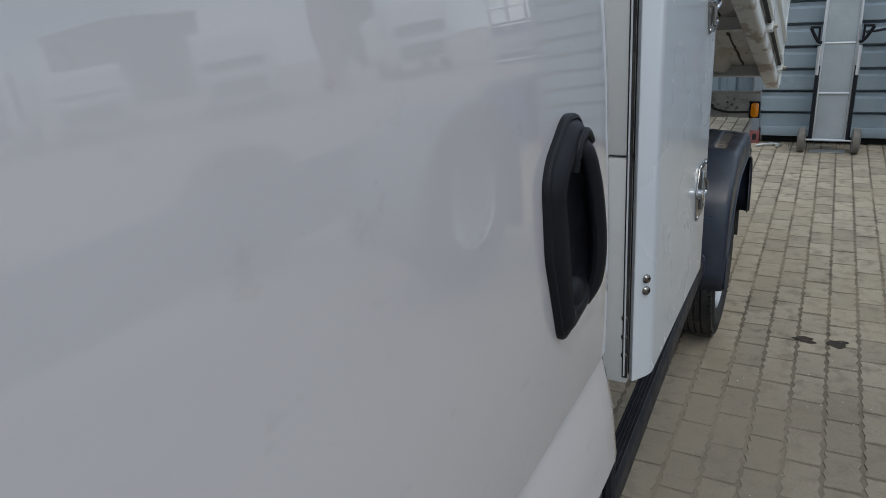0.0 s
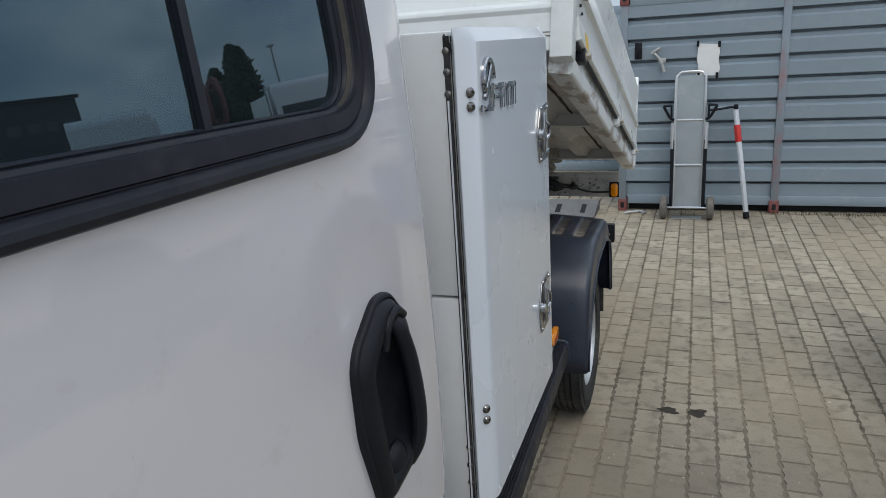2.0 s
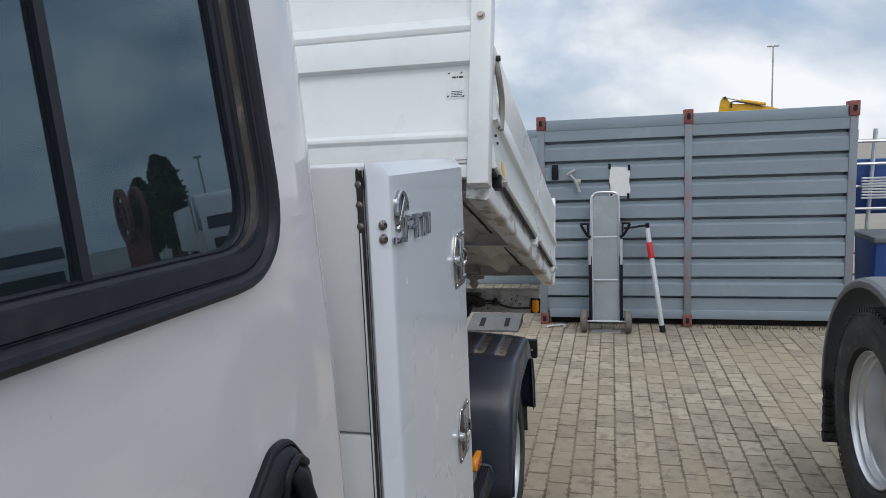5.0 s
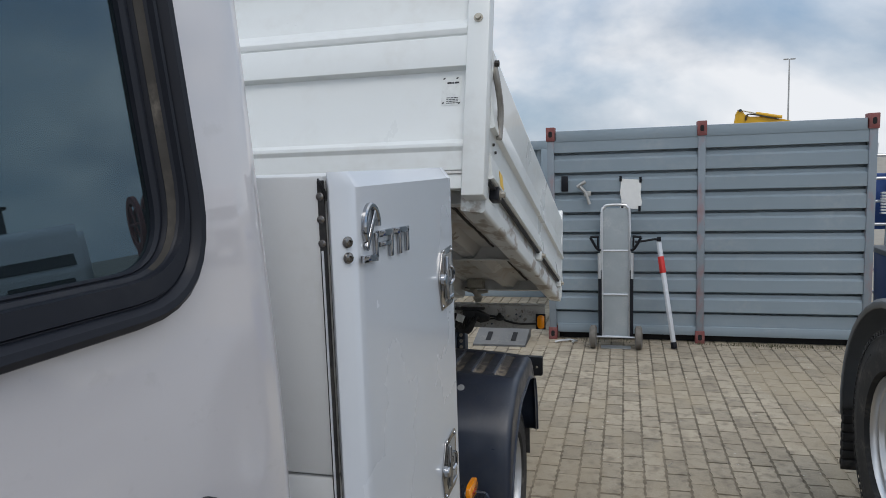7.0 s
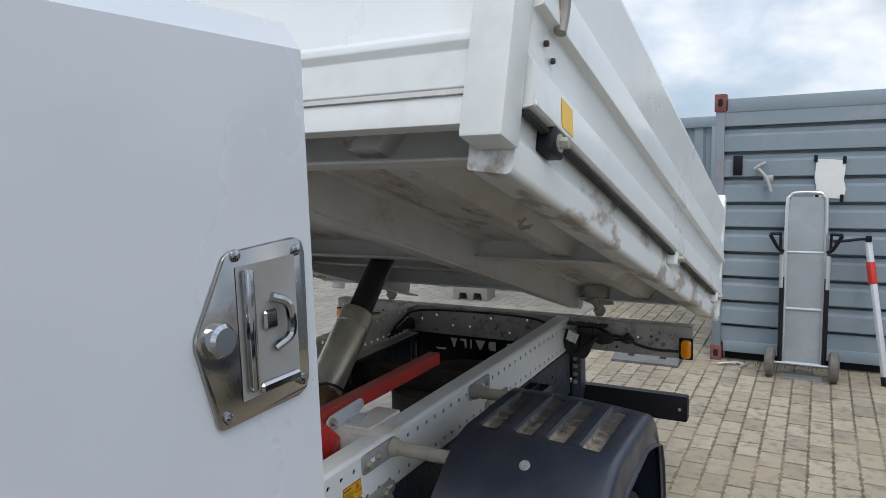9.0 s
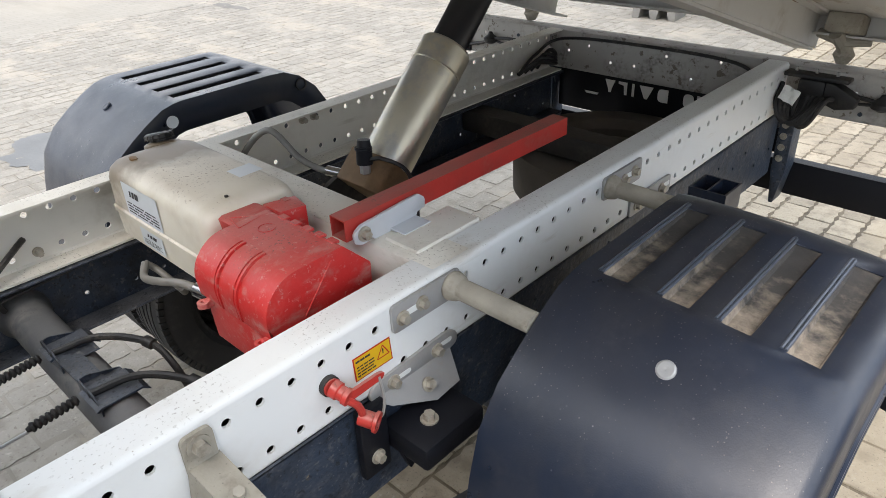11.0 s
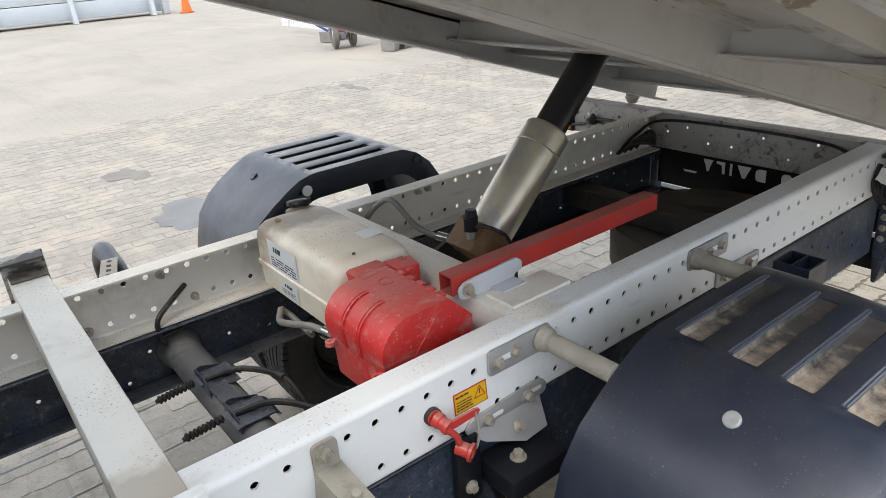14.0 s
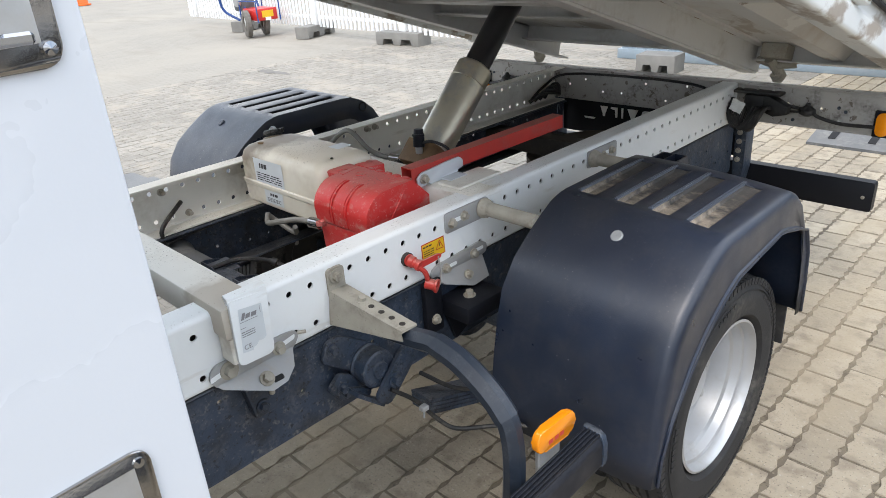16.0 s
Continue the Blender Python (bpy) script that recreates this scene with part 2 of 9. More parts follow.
RAIL_WHITE = material("subframe_paint", (0.79, 0.815, 0.815), 0.40, vary=0.05, scale=3, dirt=(0.50, 0.46, 0.38), dirt_amount=0.16, dirt_scale=7, bump=0.03, bump_scale=90, top_dust=(0.46, 0.43, 0.36), top_amount=0.45)
INNER_WHITE = material("subframe_inner_paint", (0.80, 0.78, 0.71), 0.55, vary=0.1, scale=4, dirt=(0.38, 0.33, 0.25), dirt_amount=0.6, dirt_scale=6, bump=0.04, bump_scale=80, top_dust=(0.46, 0.41, 0.33), top_amount=0.65)
CHASSIS = material("chassis_paint", (0.034, 0.052, 0.084), 0.46, vary=0.4, scale=9, dirt=(0.16, 0.16, 0.165), dirt_amount=0.6, dirt_scale=17, bump=0.25, bump_scale=70, top_dust=(0.2, 0.18, 0.15), top_amount=0.6)
speckled(CHASSIS, (0.010, 0.011, 0.013), (0.14, 0.14, 0.14), 110)
BLACK_PLASTIC = material("fender_plastic", (0.012, 0.020, 0.040), 0.36, spec=0.66, vary=0.3, scale=5, bump=0.05, bump_scale=420, rough_vary=0.09, dirt=(0.16, 0.15, 0.14), dirt_amount=0.12, dirt_scale=11, top_dust=(0.060, 0.053, 0.046), top_amount=0.40)
BEAD = material("scuffed_bead", (0.085, 0.098, 0.125), 0.28, vary=0.2, scale=12)
DUST_PLASTIC = material("dusty_plastic", (0.075, 0.066, 0.055), 0.85, vary=0.4, scale=12, dirt=(0.37, 0.30, 0.22), dirt_amount=0.95, dirt_scale=6, bump=0.3, bump_scale=150)
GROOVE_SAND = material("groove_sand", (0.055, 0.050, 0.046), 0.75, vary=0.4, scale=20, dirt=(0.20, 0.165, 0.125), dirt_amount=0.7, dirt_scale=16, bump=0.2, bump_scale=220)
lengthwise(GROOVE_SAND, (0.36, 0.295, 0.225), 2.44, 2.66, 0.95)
HANDLE_BLACK = material("handle_plastic", (0.008, 0.009, 0.013), 0.46, spec=0.25, vary=0.15, scale=9, bump=0.1, bump_scale=600)
TRIM_BLACK = material("seal_rubber", (0.012, 0.014, 0.021), 0.48, spec=0.28, vary=0.2, scale=8, rough_vary=0.08, dirt=(0.16, 0.15, 0.15), dirt_amount=0.14, dirt_scale=8)
SEAL_DUSTY = material("dusty_seal", (0.075, 0.068, 0.060), 0.8, spec=0.2, vary=0.4, scale=14, dirt=(0.23, 0.20, 0.165), dirt_amount=0.8, dirt_scale=16)
RUBBER = material("tyre_rubber", (0.020, 0.020, 0.021), 0.75, vary=0.25, scale=10, dirt=(0.2, 0.18, 0.15), dirt_amount=0.4, dirt_scale=8, bump=0.1, bump_scale=200)
RIM = material("rim_silver", (0.50, 0.51, 0.52), 0.40, metal=0.55, vary=0.08, scale=9, dirt=(0.35, 0.31, 0.26), dirt_amount=0.35, dirt_scale=10)
ALU_RIM = material("aluminium_rim", (0.66, 0.66, 0.66), 0.3, metal=0.85, vary=0.1, scale=8)
CHROME = material("chrome", (0.40, 0.41, 0.43), 0.07, metal=1.0, vary=0.05, scale=20)
STAINLESS = material("stainless", (0.42, 0.41, 0.40), 0.16, metal=1.0, vary=0.1, scale=30, bump=0.02, bump_scale=300)
BEAM_DIRTY = material("tail_beam_paint", (0.43, 0.415, 0.385), 0.55, vary=0.2, scale=5, dirt=(0.07, 0.06, 0.05), dirt_amount=1.0, dirt_scale=11, bump=0.05, bump_scale=90)
TUBE_GREY = material("dusty_tube", (0.12, 0.125, 0.13), 0.7, vary=0.3, scale=9, dirt=(0.30, 0.28, 0.25), dirt_amount=0.6, dirt_scale=7, bump=0.1, bump_scale=90, top_dust=(0.30, 0.28, 0.25), top_amount=0.6)
HOOP = material("hoop_paint", (0.020, 0.028, 0.042), 0.36, vary=0.2, scale=12, dirt=(0.14, 0.14, 0.14), dirt_amount=0.3, dirt_scale=40)
BEIGE = material("road_dust_beige", (0.41, 0.38, 0.315), 0.75, vary=0.3, scale=14, dirt=(0.17, 0.14, 0.105), dirt_amount=0.8, dirt_scale=19, bump=0.12, bump_scale=160)
BOLT_STEEL = material("dark_stainless", (0.24, 0.225, 0.21), 0.22, metal=1.0, vary=0.2, scale=60)
GALV = material("galvanised_steel", (0.48, 0.48, 0.47), 0.48, metal=0.6, vary=0.2, scale=14, dirt=(0.38, 0.32, 0.24), dirt_amount=0.7, dirt_scale=14, bump=0.05, bump_scale=120)
BOLT = material("bolt_zinc", (0.50, 0.47, 0.40), 0.5, metal=0.5, vary=0.25, scale=60, dirt=(0.35, 0.22, 0.13), dirt_amount=0.7, dirt_scale=60)
CYL_STEEL = material("cylinder_zinc", (0.60, 0.565, 0.45), 0.36, metal=0.75, vary=0.15, scale=10, dirt=(0.3, 0.26, 0.2), dirt_amount=0.4, dirt_scale=8, rough_vary=0.08)
PISTON = material("piston_black", (0.014, 0.014, 0.016), 0.3, vary=0.2, scale=10, coat=0.2)
EXHAUST = material("exhaust_brown", (0.085, 0.062, 0.05), 0.75, vary=0.35, scale=14, dirt=(0.2, 0.13, 0.08), dirt_amount=0.6, dirt_scale=12, bump=0.15, bump_scale=90)
ZINC = material("dull_zinc", (0.40, 0.405, 0.405), 0.45, metal=0.3, vary=0.2, scale=9, dirt=(0.36, 0.32, 0.26), dirt_amount=0.7, dirt_scale=16, bump=0.06, bump_scale=160)
SPARE_RUBBER = material("dusty_spare_tyre", (0.12, 0.105, 0.09), 0.85, vary=0.3, scale=9, dirt=(0.16, 0.13, 0.10), dirt_amount=0.6, dirt_scale=6, bump=0.1, bump_scale=90)
WAREHOUSE = material("dark_cladding", (0.05, 0.055, 0.062), 0.6, vary=0.15, scale=0.4, bump=0.1, bump_scale=6)
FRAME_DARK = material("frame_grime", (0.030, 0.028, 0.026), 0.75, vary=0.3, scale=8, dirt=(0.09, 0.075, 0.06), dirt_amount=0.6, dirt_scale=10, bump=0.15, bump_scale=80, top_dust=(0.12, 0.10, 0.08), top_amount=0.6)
RUST = material("rusty_block", (0.22, 0.13, 0.06), 0.7, vary=0.35, scale=24, dirt=(0.1, 0.06, 0.03), dirt_amount=0.7, dirt_scale=20, bump=0.2, bump_scale=90)
OCHRE = material("ochre_rust_stain", (0.42, 0.30, 0.17), 0.7, vary=0.3, scale=40, dirt=(0.24, 0.14, 0.06), dirt_amount=0.9, dirt_scale=32, bump=0.1, bump_scale=120)
SOOTY = material("sooty_paint", (0.40, 0.385, 0.35), 0.65, vary=0.2, scale=20, dirt=(0.10, 0.085, 0.07), dirt_amount=0.8, dirt_scale=18, bump=0.1, bump_scale=120)
patched(SOOTY, (0.035, 0.03, 0.027), (14, 10, 34), 0.47, 0.53, 0.9, 1.5)
RED_PLASTIC = material("red_plastic", (0.60, 0.028, 0.026), 0.45, vary=0.15, scale=8, dirt=(0.50, 0.20, 0.17), dirt_amount=0.45, dirt_scale=24, bump=0.08, bump_scale=120, top_dust=(0.36, 0.185, 0.16), top_amount=1.15)
RED_PAINT = material("red_paint", (0.54, 0.045, 0.035), 0.4, vary=0.2, scale=14, dirt=(0.36, 0.16, 0.13), dirt_amount=0.5, dirt_scale=14, bump=0.04, bump_scale=90, top_dust=(0.30, 0.235, 0.20), top_amount=0.9)
TANK = material("tank_plastic", (0.70, 0.66, 0.56), 0.42, vary=0.1, scale=5, subsurface=0.25, dirt=(0.36, 0.28, 0.18), dirt_amount=0.5, dirt_scale=5, top_dust=(0.30, 0.23, 0.15), top_amount=0.75)
DECAL_PALE = material("decal_pale", (0.62, 0.66, 0.68), 0.45, vary=0.05, scale=30)
INK_GREY = material("faded_ink", (0.22, 0.22, 0.23), 0.6)
INK = material("decal_ink", (0.03, 0.03, 0.035), 0.6)
DECAL_YELLOW = material("decal_yellow", (0.80, 0.48, 0.02), 0.4, vary=0.08, scale=30)
DECAL_RED = material("decal_red", (0.5, 0.03, 0.02), 0.5)
DECAL_WHITE = material("decal_white", (0.82, 0.82, 0.8), 0.5)
AMBER = material("amber_lens", (0.85, 0.27, 0.005), 0.18, coat=0.5, vary=0.1, scale=40)
CABLE = material("cable_black", (0.015, 0.015, 0.016), 0.5, vary=0.3, scale=20, dirt=(0.25, 0.22, 0.18), dirt_amount=0.4, dirt_scale=15)
HOSE = material("grey_hose", (0.21, 0.20, 0.18), 0.45, vary=0.2, scale=20)
CONTAINER = material("container_paint", (0.25, 0.308, 0.35), 0.38, vary=0.12, scale=0.9, dirt=(0.42, 0.42, 0.42), dirt_amount=0.35, dirt_scale=2.5, bump=0.05, bump_scale=25, rough_vary=0.08)
CASTING = material("casting_red", (0.25, 0.075, 0.07), 0.65, vary=0.3, scale=12, dirt=(0.27, 0.22, 0.21), dirt_amount=0.7, dirt_scale=14)
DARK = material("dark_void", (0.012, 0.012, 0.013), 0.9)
ALU = material("aluminium", (0.68, 0.69, 0.70), 0.32, metal=0.8, vary=0.12, scale=12)
SHEET = material("trolley_sheet", (0.40, 0.44, 0.46), 0.4, metal=0.4, vary=0.12, scale=6, dirt=(0.6, 0.6, 0.58), dirt_amount=0.5, dirt_scale=8)
PAPER = material("paper_sheet", (0.78, 0.78, 0.76), 0.7, vary=0.05, scale=20)
TYRE_DUSTY = material("dusty_tyre", (0.17, 0.155, 0.135), 0.85, vary=0.3, scale=20)
GREY_FENDER = material("grey_fender", (0.14, 0.15, 0.16), 0.5, vary=0.15, scale=6, bump=0.05, bump_scale=200)
YELLOW = material("machine_yellow", (0.72, 0.40, 0.02), 0.45, vary=0.15, scale=2)
BLUE_BIN = material("bin_blue", (0.02, 0.07, 0.26), 0.45, vary=0.15, scale=5)
CONCRETE = material("concrete", (0.24, 0.23, 0.21), 0.9, vary=0.2, scale=6, bump=0.3, bump_scale=60)
FENCE_WHITE = material("fence_white", (0.80, 0.80, 0.79), 0.5, vary=0.05, scale=3)
ORANGE = material("cone_orange", (0.75, 0.14, 0.02), 0.5)
STEEL_PALE = material("pale_steel", (0.46, 0.50, 0.53), 0.5, vary=0.1, scale=1.5)
LEAF = material("poplar_leaf", (0.035, 0.06, 0.025), 0.7, island=0.35)
BARK = material("bark", (0.10, 0.08, 0.06), 0.9, vary=0.3, scale=4)
CABIN_DARK = material("cabin_lining", (0.022, 0.024, 0.026), 0.85, vary=0.15, scale=4)
PAVER = material("paver_concrete", (0.395, 0.335, 0.25), 0.88, vary=0.22, scale=1.3, dirt=(0.47, 0.405, 0.305), dirt_amount=0.85, dirt_scale=0.9, bump=0.45, bump_scale=80, object_random=0.20)
PAVER_REST = material("paver_concrete_field", (0.395, 0.335, 0.25), 0.88, vary=0.22, scale=1.3, dirt=(0.47, 0.405, 0.305), dirt_amount=0.85, dirt_scale=0.9, bump=0.45, bump_scale=80, island=0.20)
PAVER_PALE = material("paver_concrete_sanded", (0.282, 0.258, 0.220), 0.9, vary=0.16, scale=0.8, dirt=(0.335, 0.30, 0.248), dirt_amount=0.9, dirt_scale=0.9, bump=0.35, bump_scale=90, island=0.11)
SANDED = material("joint_fill", (0.262, 0.236, 0.196), 0.95, vary=0.2, scale=2, bump=0.2, bump_scale=150)
JOINT = material("joint_sand", (0.175, 0.142, 0.102), 0.95, vary=0.3, scale=8, dirt=(0.36, 0.305, 0.225), dirt_amount=1.0, dirt_scale=0.8, bump=0.3, bump_scale=200)



def ground_material():
    """Sandy block paving too far off to tell its stones apart."""
    m = bpy.data.materials.new("yard_paving")
    m.use_nodes = True
    n, l = m.node_tree.nodes, m.node_tree.links
    bsdf = n["Principled BSDF"]
    bsdf.inputs["Roughness"].default_value = 0.92
    geo = n.new("ShaderNodeNewGeometry")
    mp = n.new("ShaderNodeMapping")
    mp.inputs["Rotation"].default_value = (0, 0, radians(90))
    br = n.new("ShaderNodeTexBrick")
    br.inputs["Scale"].default_value = 1.0
    br.inputs["Brick Width"].default_value, br.inputs["Row Height"].default_value = 0.207, 0.1237
    br.inputs["Mortar Size"].default_value, br.inputs["Mortar Smooth"].default_value = 0.007, 0.4
    br.inputs["Color1"].default_value = (0.278, 0.254, 0.216, 1)
    br.inputs["Color2"].default_value = (0.258, 0.236, 0.200, 1)
    br.inputs["Mortar"].default_value = (0.222, 0.200, 0.166, 1)
    n1 = n.new("ShaderNodeTexNoise")
    n1.inputs["Scale"].default_value, n1.inputs["Detail"].default_value = 0.45, 8
    r1 = n.new("ShaderNodeMapRange")
    r1.inputs["From Min"].default_value, r1.inputs["From Max"].default_value = 0.4, 0.68
    mx = n.new("ShaderNodeMix")
    mx.data_type = "RGBA"
    mx.inputs[7].default_value = (0.308, 0.276, 0.228, 1)
    n2 = n.new("ShaderNodeTexNoise")
    n2.inputs["Scale"].default_value, n2.inputs["Detail"].default_value = 26, 6
    b = n.new("ShaderNodeBump")
    b.inputs["Strength"].default_value, b.inputs["Distance"].default_value = 0.25, 0.01
    l.new(geo.outputs["Position"], mp.inputs["Vector"])
    l.new(mp.outputs["Vector"], br.inputs["Vector"])
    l.new(geo.outputs["Position"], n1.inputs["Vector"])
    l.new(geo.outputs["Position"], n2.inputs["Vector"])
    l.new(n1.outputs["Fac"], r1.inputs["Value"])
    l.new(r1.outputs["Result"], mx.inputs[0])
    l.new(br.outputs["Color"], mx.inputs[6])
    l.new(mx.outputs[2], bsdf.inputs["Base Color"])
    l.new(n2.outputs["Fac"], b.inputs["Height"])
    l.new(b.outputs["Normal"], bsdf.inputs["Normal"])
    return m


YARD = ground_material()


for m in (PAVER, PAVER_REST):
    speckled(m, (0.15, 0.125, 0.095), (0.48, 0.44, 0.37), 130)
speckled(JOINT, (0.05, 0.04, 0.03), (0.30, 0.26, 0.20), 110)
for m in (PAVER, PAVER_REST, JOINT):
    patched(m, (0.345, 0.285, 0.20), (1.6, 0.8, 1), 0.50, 0.64, 0.8, 3.0)
    patched(m, (0.20, 0.165, 0.12), (2.2, 1.1, 1), 0.55, 0.72, 0.5, 9.0)
speckled(PAVER_PALE, (0.17, 0.150, 0.118), (0.40, 0.37, 0.31), 70)
patched(PAVER_PALE, (0.33, 0.29, 0.235), (1.4, 2.6, 1), 0.52, 0.62, 0.75, 5.0)
patched(SANDED, (0.33, 0.29, 0.235), (1.4, 2.6, 1), 0.50, 0.60, 0.9, 5.0)
patched(YARD, (0.22, 0.195, 0.16), (0.5, 2.2, 1), 0.52, 0.66, 0.45, 1.0)
patched(YARD, (0.15, 0.13, 0.105), (9, 9, 1), 0.66, 0.70, 0.6, 8.0)
patched(PAVER_PALE, (0.15, 0.13, 0.105), (9, 9, 1), 0.66, 0.70, 0.6, 8.0)

RED_SLEEVE = material("red_sleeve_plastic", (0.62, 0.035, 0.03), 0.3, vary=0.1, scale=20)
BEAM_GREY = material("floor_beam_paint", (0.62, 0.615, 0.59), 0.42, vary=0.08, scale=2, dirt=(0.30, 0.24, 0.17), dirt_amount=0.5, dirt_scale=8, bump=0.05, bump_scale=50)
BACK_GLOSS = material("glossy_sheet", (0.47, 0.49, 0.50), 0.12, vary=0.05, scale=1.5, coat=1.0, rough_vary=0.04, dirt=(0.40, 0.38, 0.34), dirt_amount=0.12, dirt_scale=5)
POST_PAINT = material("container_post_paint", (0.225, 0.265, 0.30), 0.45, vary=0.12, scale=3)
patched(POST_PAINT, (0.30, 0.15, 0.15), (6, 6, 2.5), 0.50, 0.66, 0.7, 1.0)
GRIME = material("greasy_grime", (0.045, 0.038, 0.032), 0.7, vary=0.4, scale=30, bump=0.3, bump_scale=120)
LEVER = material("worn_lever_steel", (0.30, 0.28, 0.25), 0.42, metal=0.6, vary=0.3, scale=25)
DECAL_WORN = material("worn_paper", (0.72, 0.74, 0.72), 0.6, vary=0.1, scale=60, dirt=(0.5, 0.5, 0.47), dirt_amount=0.6, dirt_scale=30)
EDGE_STAINED = material("edge_beam_paint", (0.74, 0.75, 0.73), 0.36, vary=0.06, scale=2, rough_vary=0.08, bump=0.04, bump_scale=40)
patched(EDGE_STAINED, (0.27, 0.20, 0.135), (9, 4, 9), 0.52, 0.60, 0.8, 2.0)
patched(UNDER_WHITE, (0.30, 0.235, 0.17), (5, 1.3, 5), 0.55, 0.585, 0.72, 1.0)
patched(UNDER_WHITE, (0.66, 0.655, 0.63), (6, 2.0, 6), 0.60, 0.62, 0.8, 4.0)
patched(UNDER_WHITE, (0.16, 0.11, 0.07), (16, 6, 16), 0.63, 0.67, 0.8, 7.0)
patched(RED_PLASTIC, (0.46, 0.20, 0.175), (70, 22, 22), 0.60, 0.72, 0.45, 3.0)


grit(CAB_WHITE, (0.12, 0.10, 0.09), 0.0065, 0.004, 0.8, up=False)
patched(CAB_WHITE, (0.50, 0.475, 0.47), (11, 15, 22), 0.60, 0.68, 0.30, 4.0)
patched(RED_PLASTIC, (0.50, 0.30, 0.26), (16, 9, 30), 0.54, 0.66, 0.5, 1.0)
patched(RED_PLASTIC, (0.55, 0.36, 0.32), (90, 90, 90), 0.60, 0.66, 0.4, 5.0)
patched(CHASSIS, (0.010, 0.013, 0.020), (60, 60, 60), 0.60, 0.64, 0.9, 3.0)
patched(CHASSIS, (0.23, 0.22, 0.20), (30, 30, 30), 0.62, 0.70, 0.55, 7.0)


def tinted_round(mat, colour, at, radius, amount):
    """One tint with a ragged edge round a point."""
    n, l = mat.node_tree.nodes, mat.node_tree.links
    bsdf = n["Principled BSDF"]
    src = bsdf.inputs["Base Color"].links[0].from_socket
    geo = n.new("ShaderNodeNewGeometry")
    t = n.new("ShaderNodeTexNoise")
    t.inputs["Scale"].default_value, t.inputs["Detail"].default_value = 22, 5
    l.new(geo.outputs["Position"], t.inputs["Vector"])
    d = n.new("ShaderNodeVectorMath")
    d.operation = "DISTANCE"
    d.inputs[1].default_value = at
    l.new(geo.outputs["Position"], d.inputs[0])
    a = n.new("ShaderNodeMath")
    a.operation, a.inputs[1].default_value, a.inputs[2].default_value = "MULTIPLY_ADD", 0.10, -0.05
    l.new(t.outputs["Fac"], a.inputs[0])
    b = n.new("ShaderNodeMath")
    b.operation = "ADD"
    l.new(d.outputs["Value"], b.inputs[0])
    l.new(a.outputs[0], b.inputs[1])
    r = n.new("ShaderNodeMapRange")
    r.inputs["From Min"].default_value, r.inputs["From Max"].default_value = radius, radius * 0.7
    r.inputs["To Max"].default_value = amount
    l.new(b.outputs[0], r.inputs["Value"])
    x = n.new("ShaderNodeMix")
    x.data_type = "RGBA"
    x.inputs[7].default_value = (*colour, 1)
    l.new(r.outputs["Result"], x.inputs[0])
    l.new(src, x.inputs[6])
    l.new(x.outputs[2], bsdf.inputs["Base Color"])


# paving and joints tinted darker within about 3 m of this point
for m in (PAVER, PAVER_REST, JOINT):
    tinted_round(m, (0.19, 0.16, 0.122), (2.3, 0.1, 0.0), 3.0, 0.6)
tinted_round(TANK, (0.17, 0.13, 0.085), (-0.365, 2.285, 1.01), 0.22, 0.95)
tinted_round(INNER_WHITE, (0.30, 0.24, 0.17), (0.475, 1.60, 0.957), 0.12, 0.6)
for m in (RAIL_WHITE, INNER_WHITE):
    grit(m, (0.24, 0.20, 0.155), 0.0036, 0.06, 0.7)
    grit(m, (0.14, 0.115, 0.09), 0.009, 0.008, 0.8)
    patched(m, (0.42, 0.37, 0.29), (7, 3, 20), 0.60, 0.72, 0.45, 3.0)
grit(BLACK_PLASTIC, (0.24, 0.22, 0.20), 0.0034, 0.08, 0.75)
grit(BLACK_PLASTIC, (0.42, 0.41, 0.40), 0.006, 0.012, 0.8, up=False)
patched(BLACK_PLASTIC, (0.060, 0.056, 0.052), (12, 6, 12), 0.50, 0.80, 0.35, 2.5)
grit(DUST_PLASTIC, (0.02, 0.018, 0.016), 0.006, 0.25, 0.8)
grit(BEIGE, (0.17, 0.145, 0.115), 0.004, 0.12, 0.6, False)
grit(CHASSIS, (0.16, 0.165, 0.175), 0.0045, 0.06, 0.6, False)
grit(CHASSIS, (0.006, 0.006, 0.007), 0.009, 0.16, 0.9, False)
patched(CYL_STEEL, (0.40, 0.40, 0.39), (10, 10, 7), 0.47, 0.56, 0.7, 1.5)
patched(CYL_STEEL, (0.62, 0.53, 0.33), (14, 14, 9), 0.56, 0.66, 0.5, 6.5)
patched(BEAM_DIRTY, (0.11, 0.085, 0.06), (30, 30, 30), 0.60, 0.64, 0.85, 2.2)

GLASS = bpy.data.materials.new("tinted_glass")
GLASS.use_nodes = True
gb = GLASS.node_tree.nodes["Principled BSDF"]
gb.inputs["Base Color"].default_value = (0.045, 0.06, 0.065, 1)
gb.inputs["Roughness"].default_value, gb.inputs["IOR"].default_value = 0.01, 1.6
gb.inputs["Transmission Weight"].default_value = 0.75
gb.inputs["IOR"].default_value = 2.1
gb.inputs["Specular Tint"].default_value = (0.48, 0.76, 0.95, 1)


# ---- shape helpers ----
def link(name, bm, mat, label=""):
    me = bpy.data.meshes.new(name)
    bmesh.ops.recalc_face_normals(bm, faces=bm.faces)
    bm.to_mesh(me)
    bm.free()
    me.materials.append(mat)
    me.shade_smooth()
    me.set_sharp_from_angle(angle=radians(32))
    ob = new(name, me)
    if label:
        ob["label"] = label
    return ob


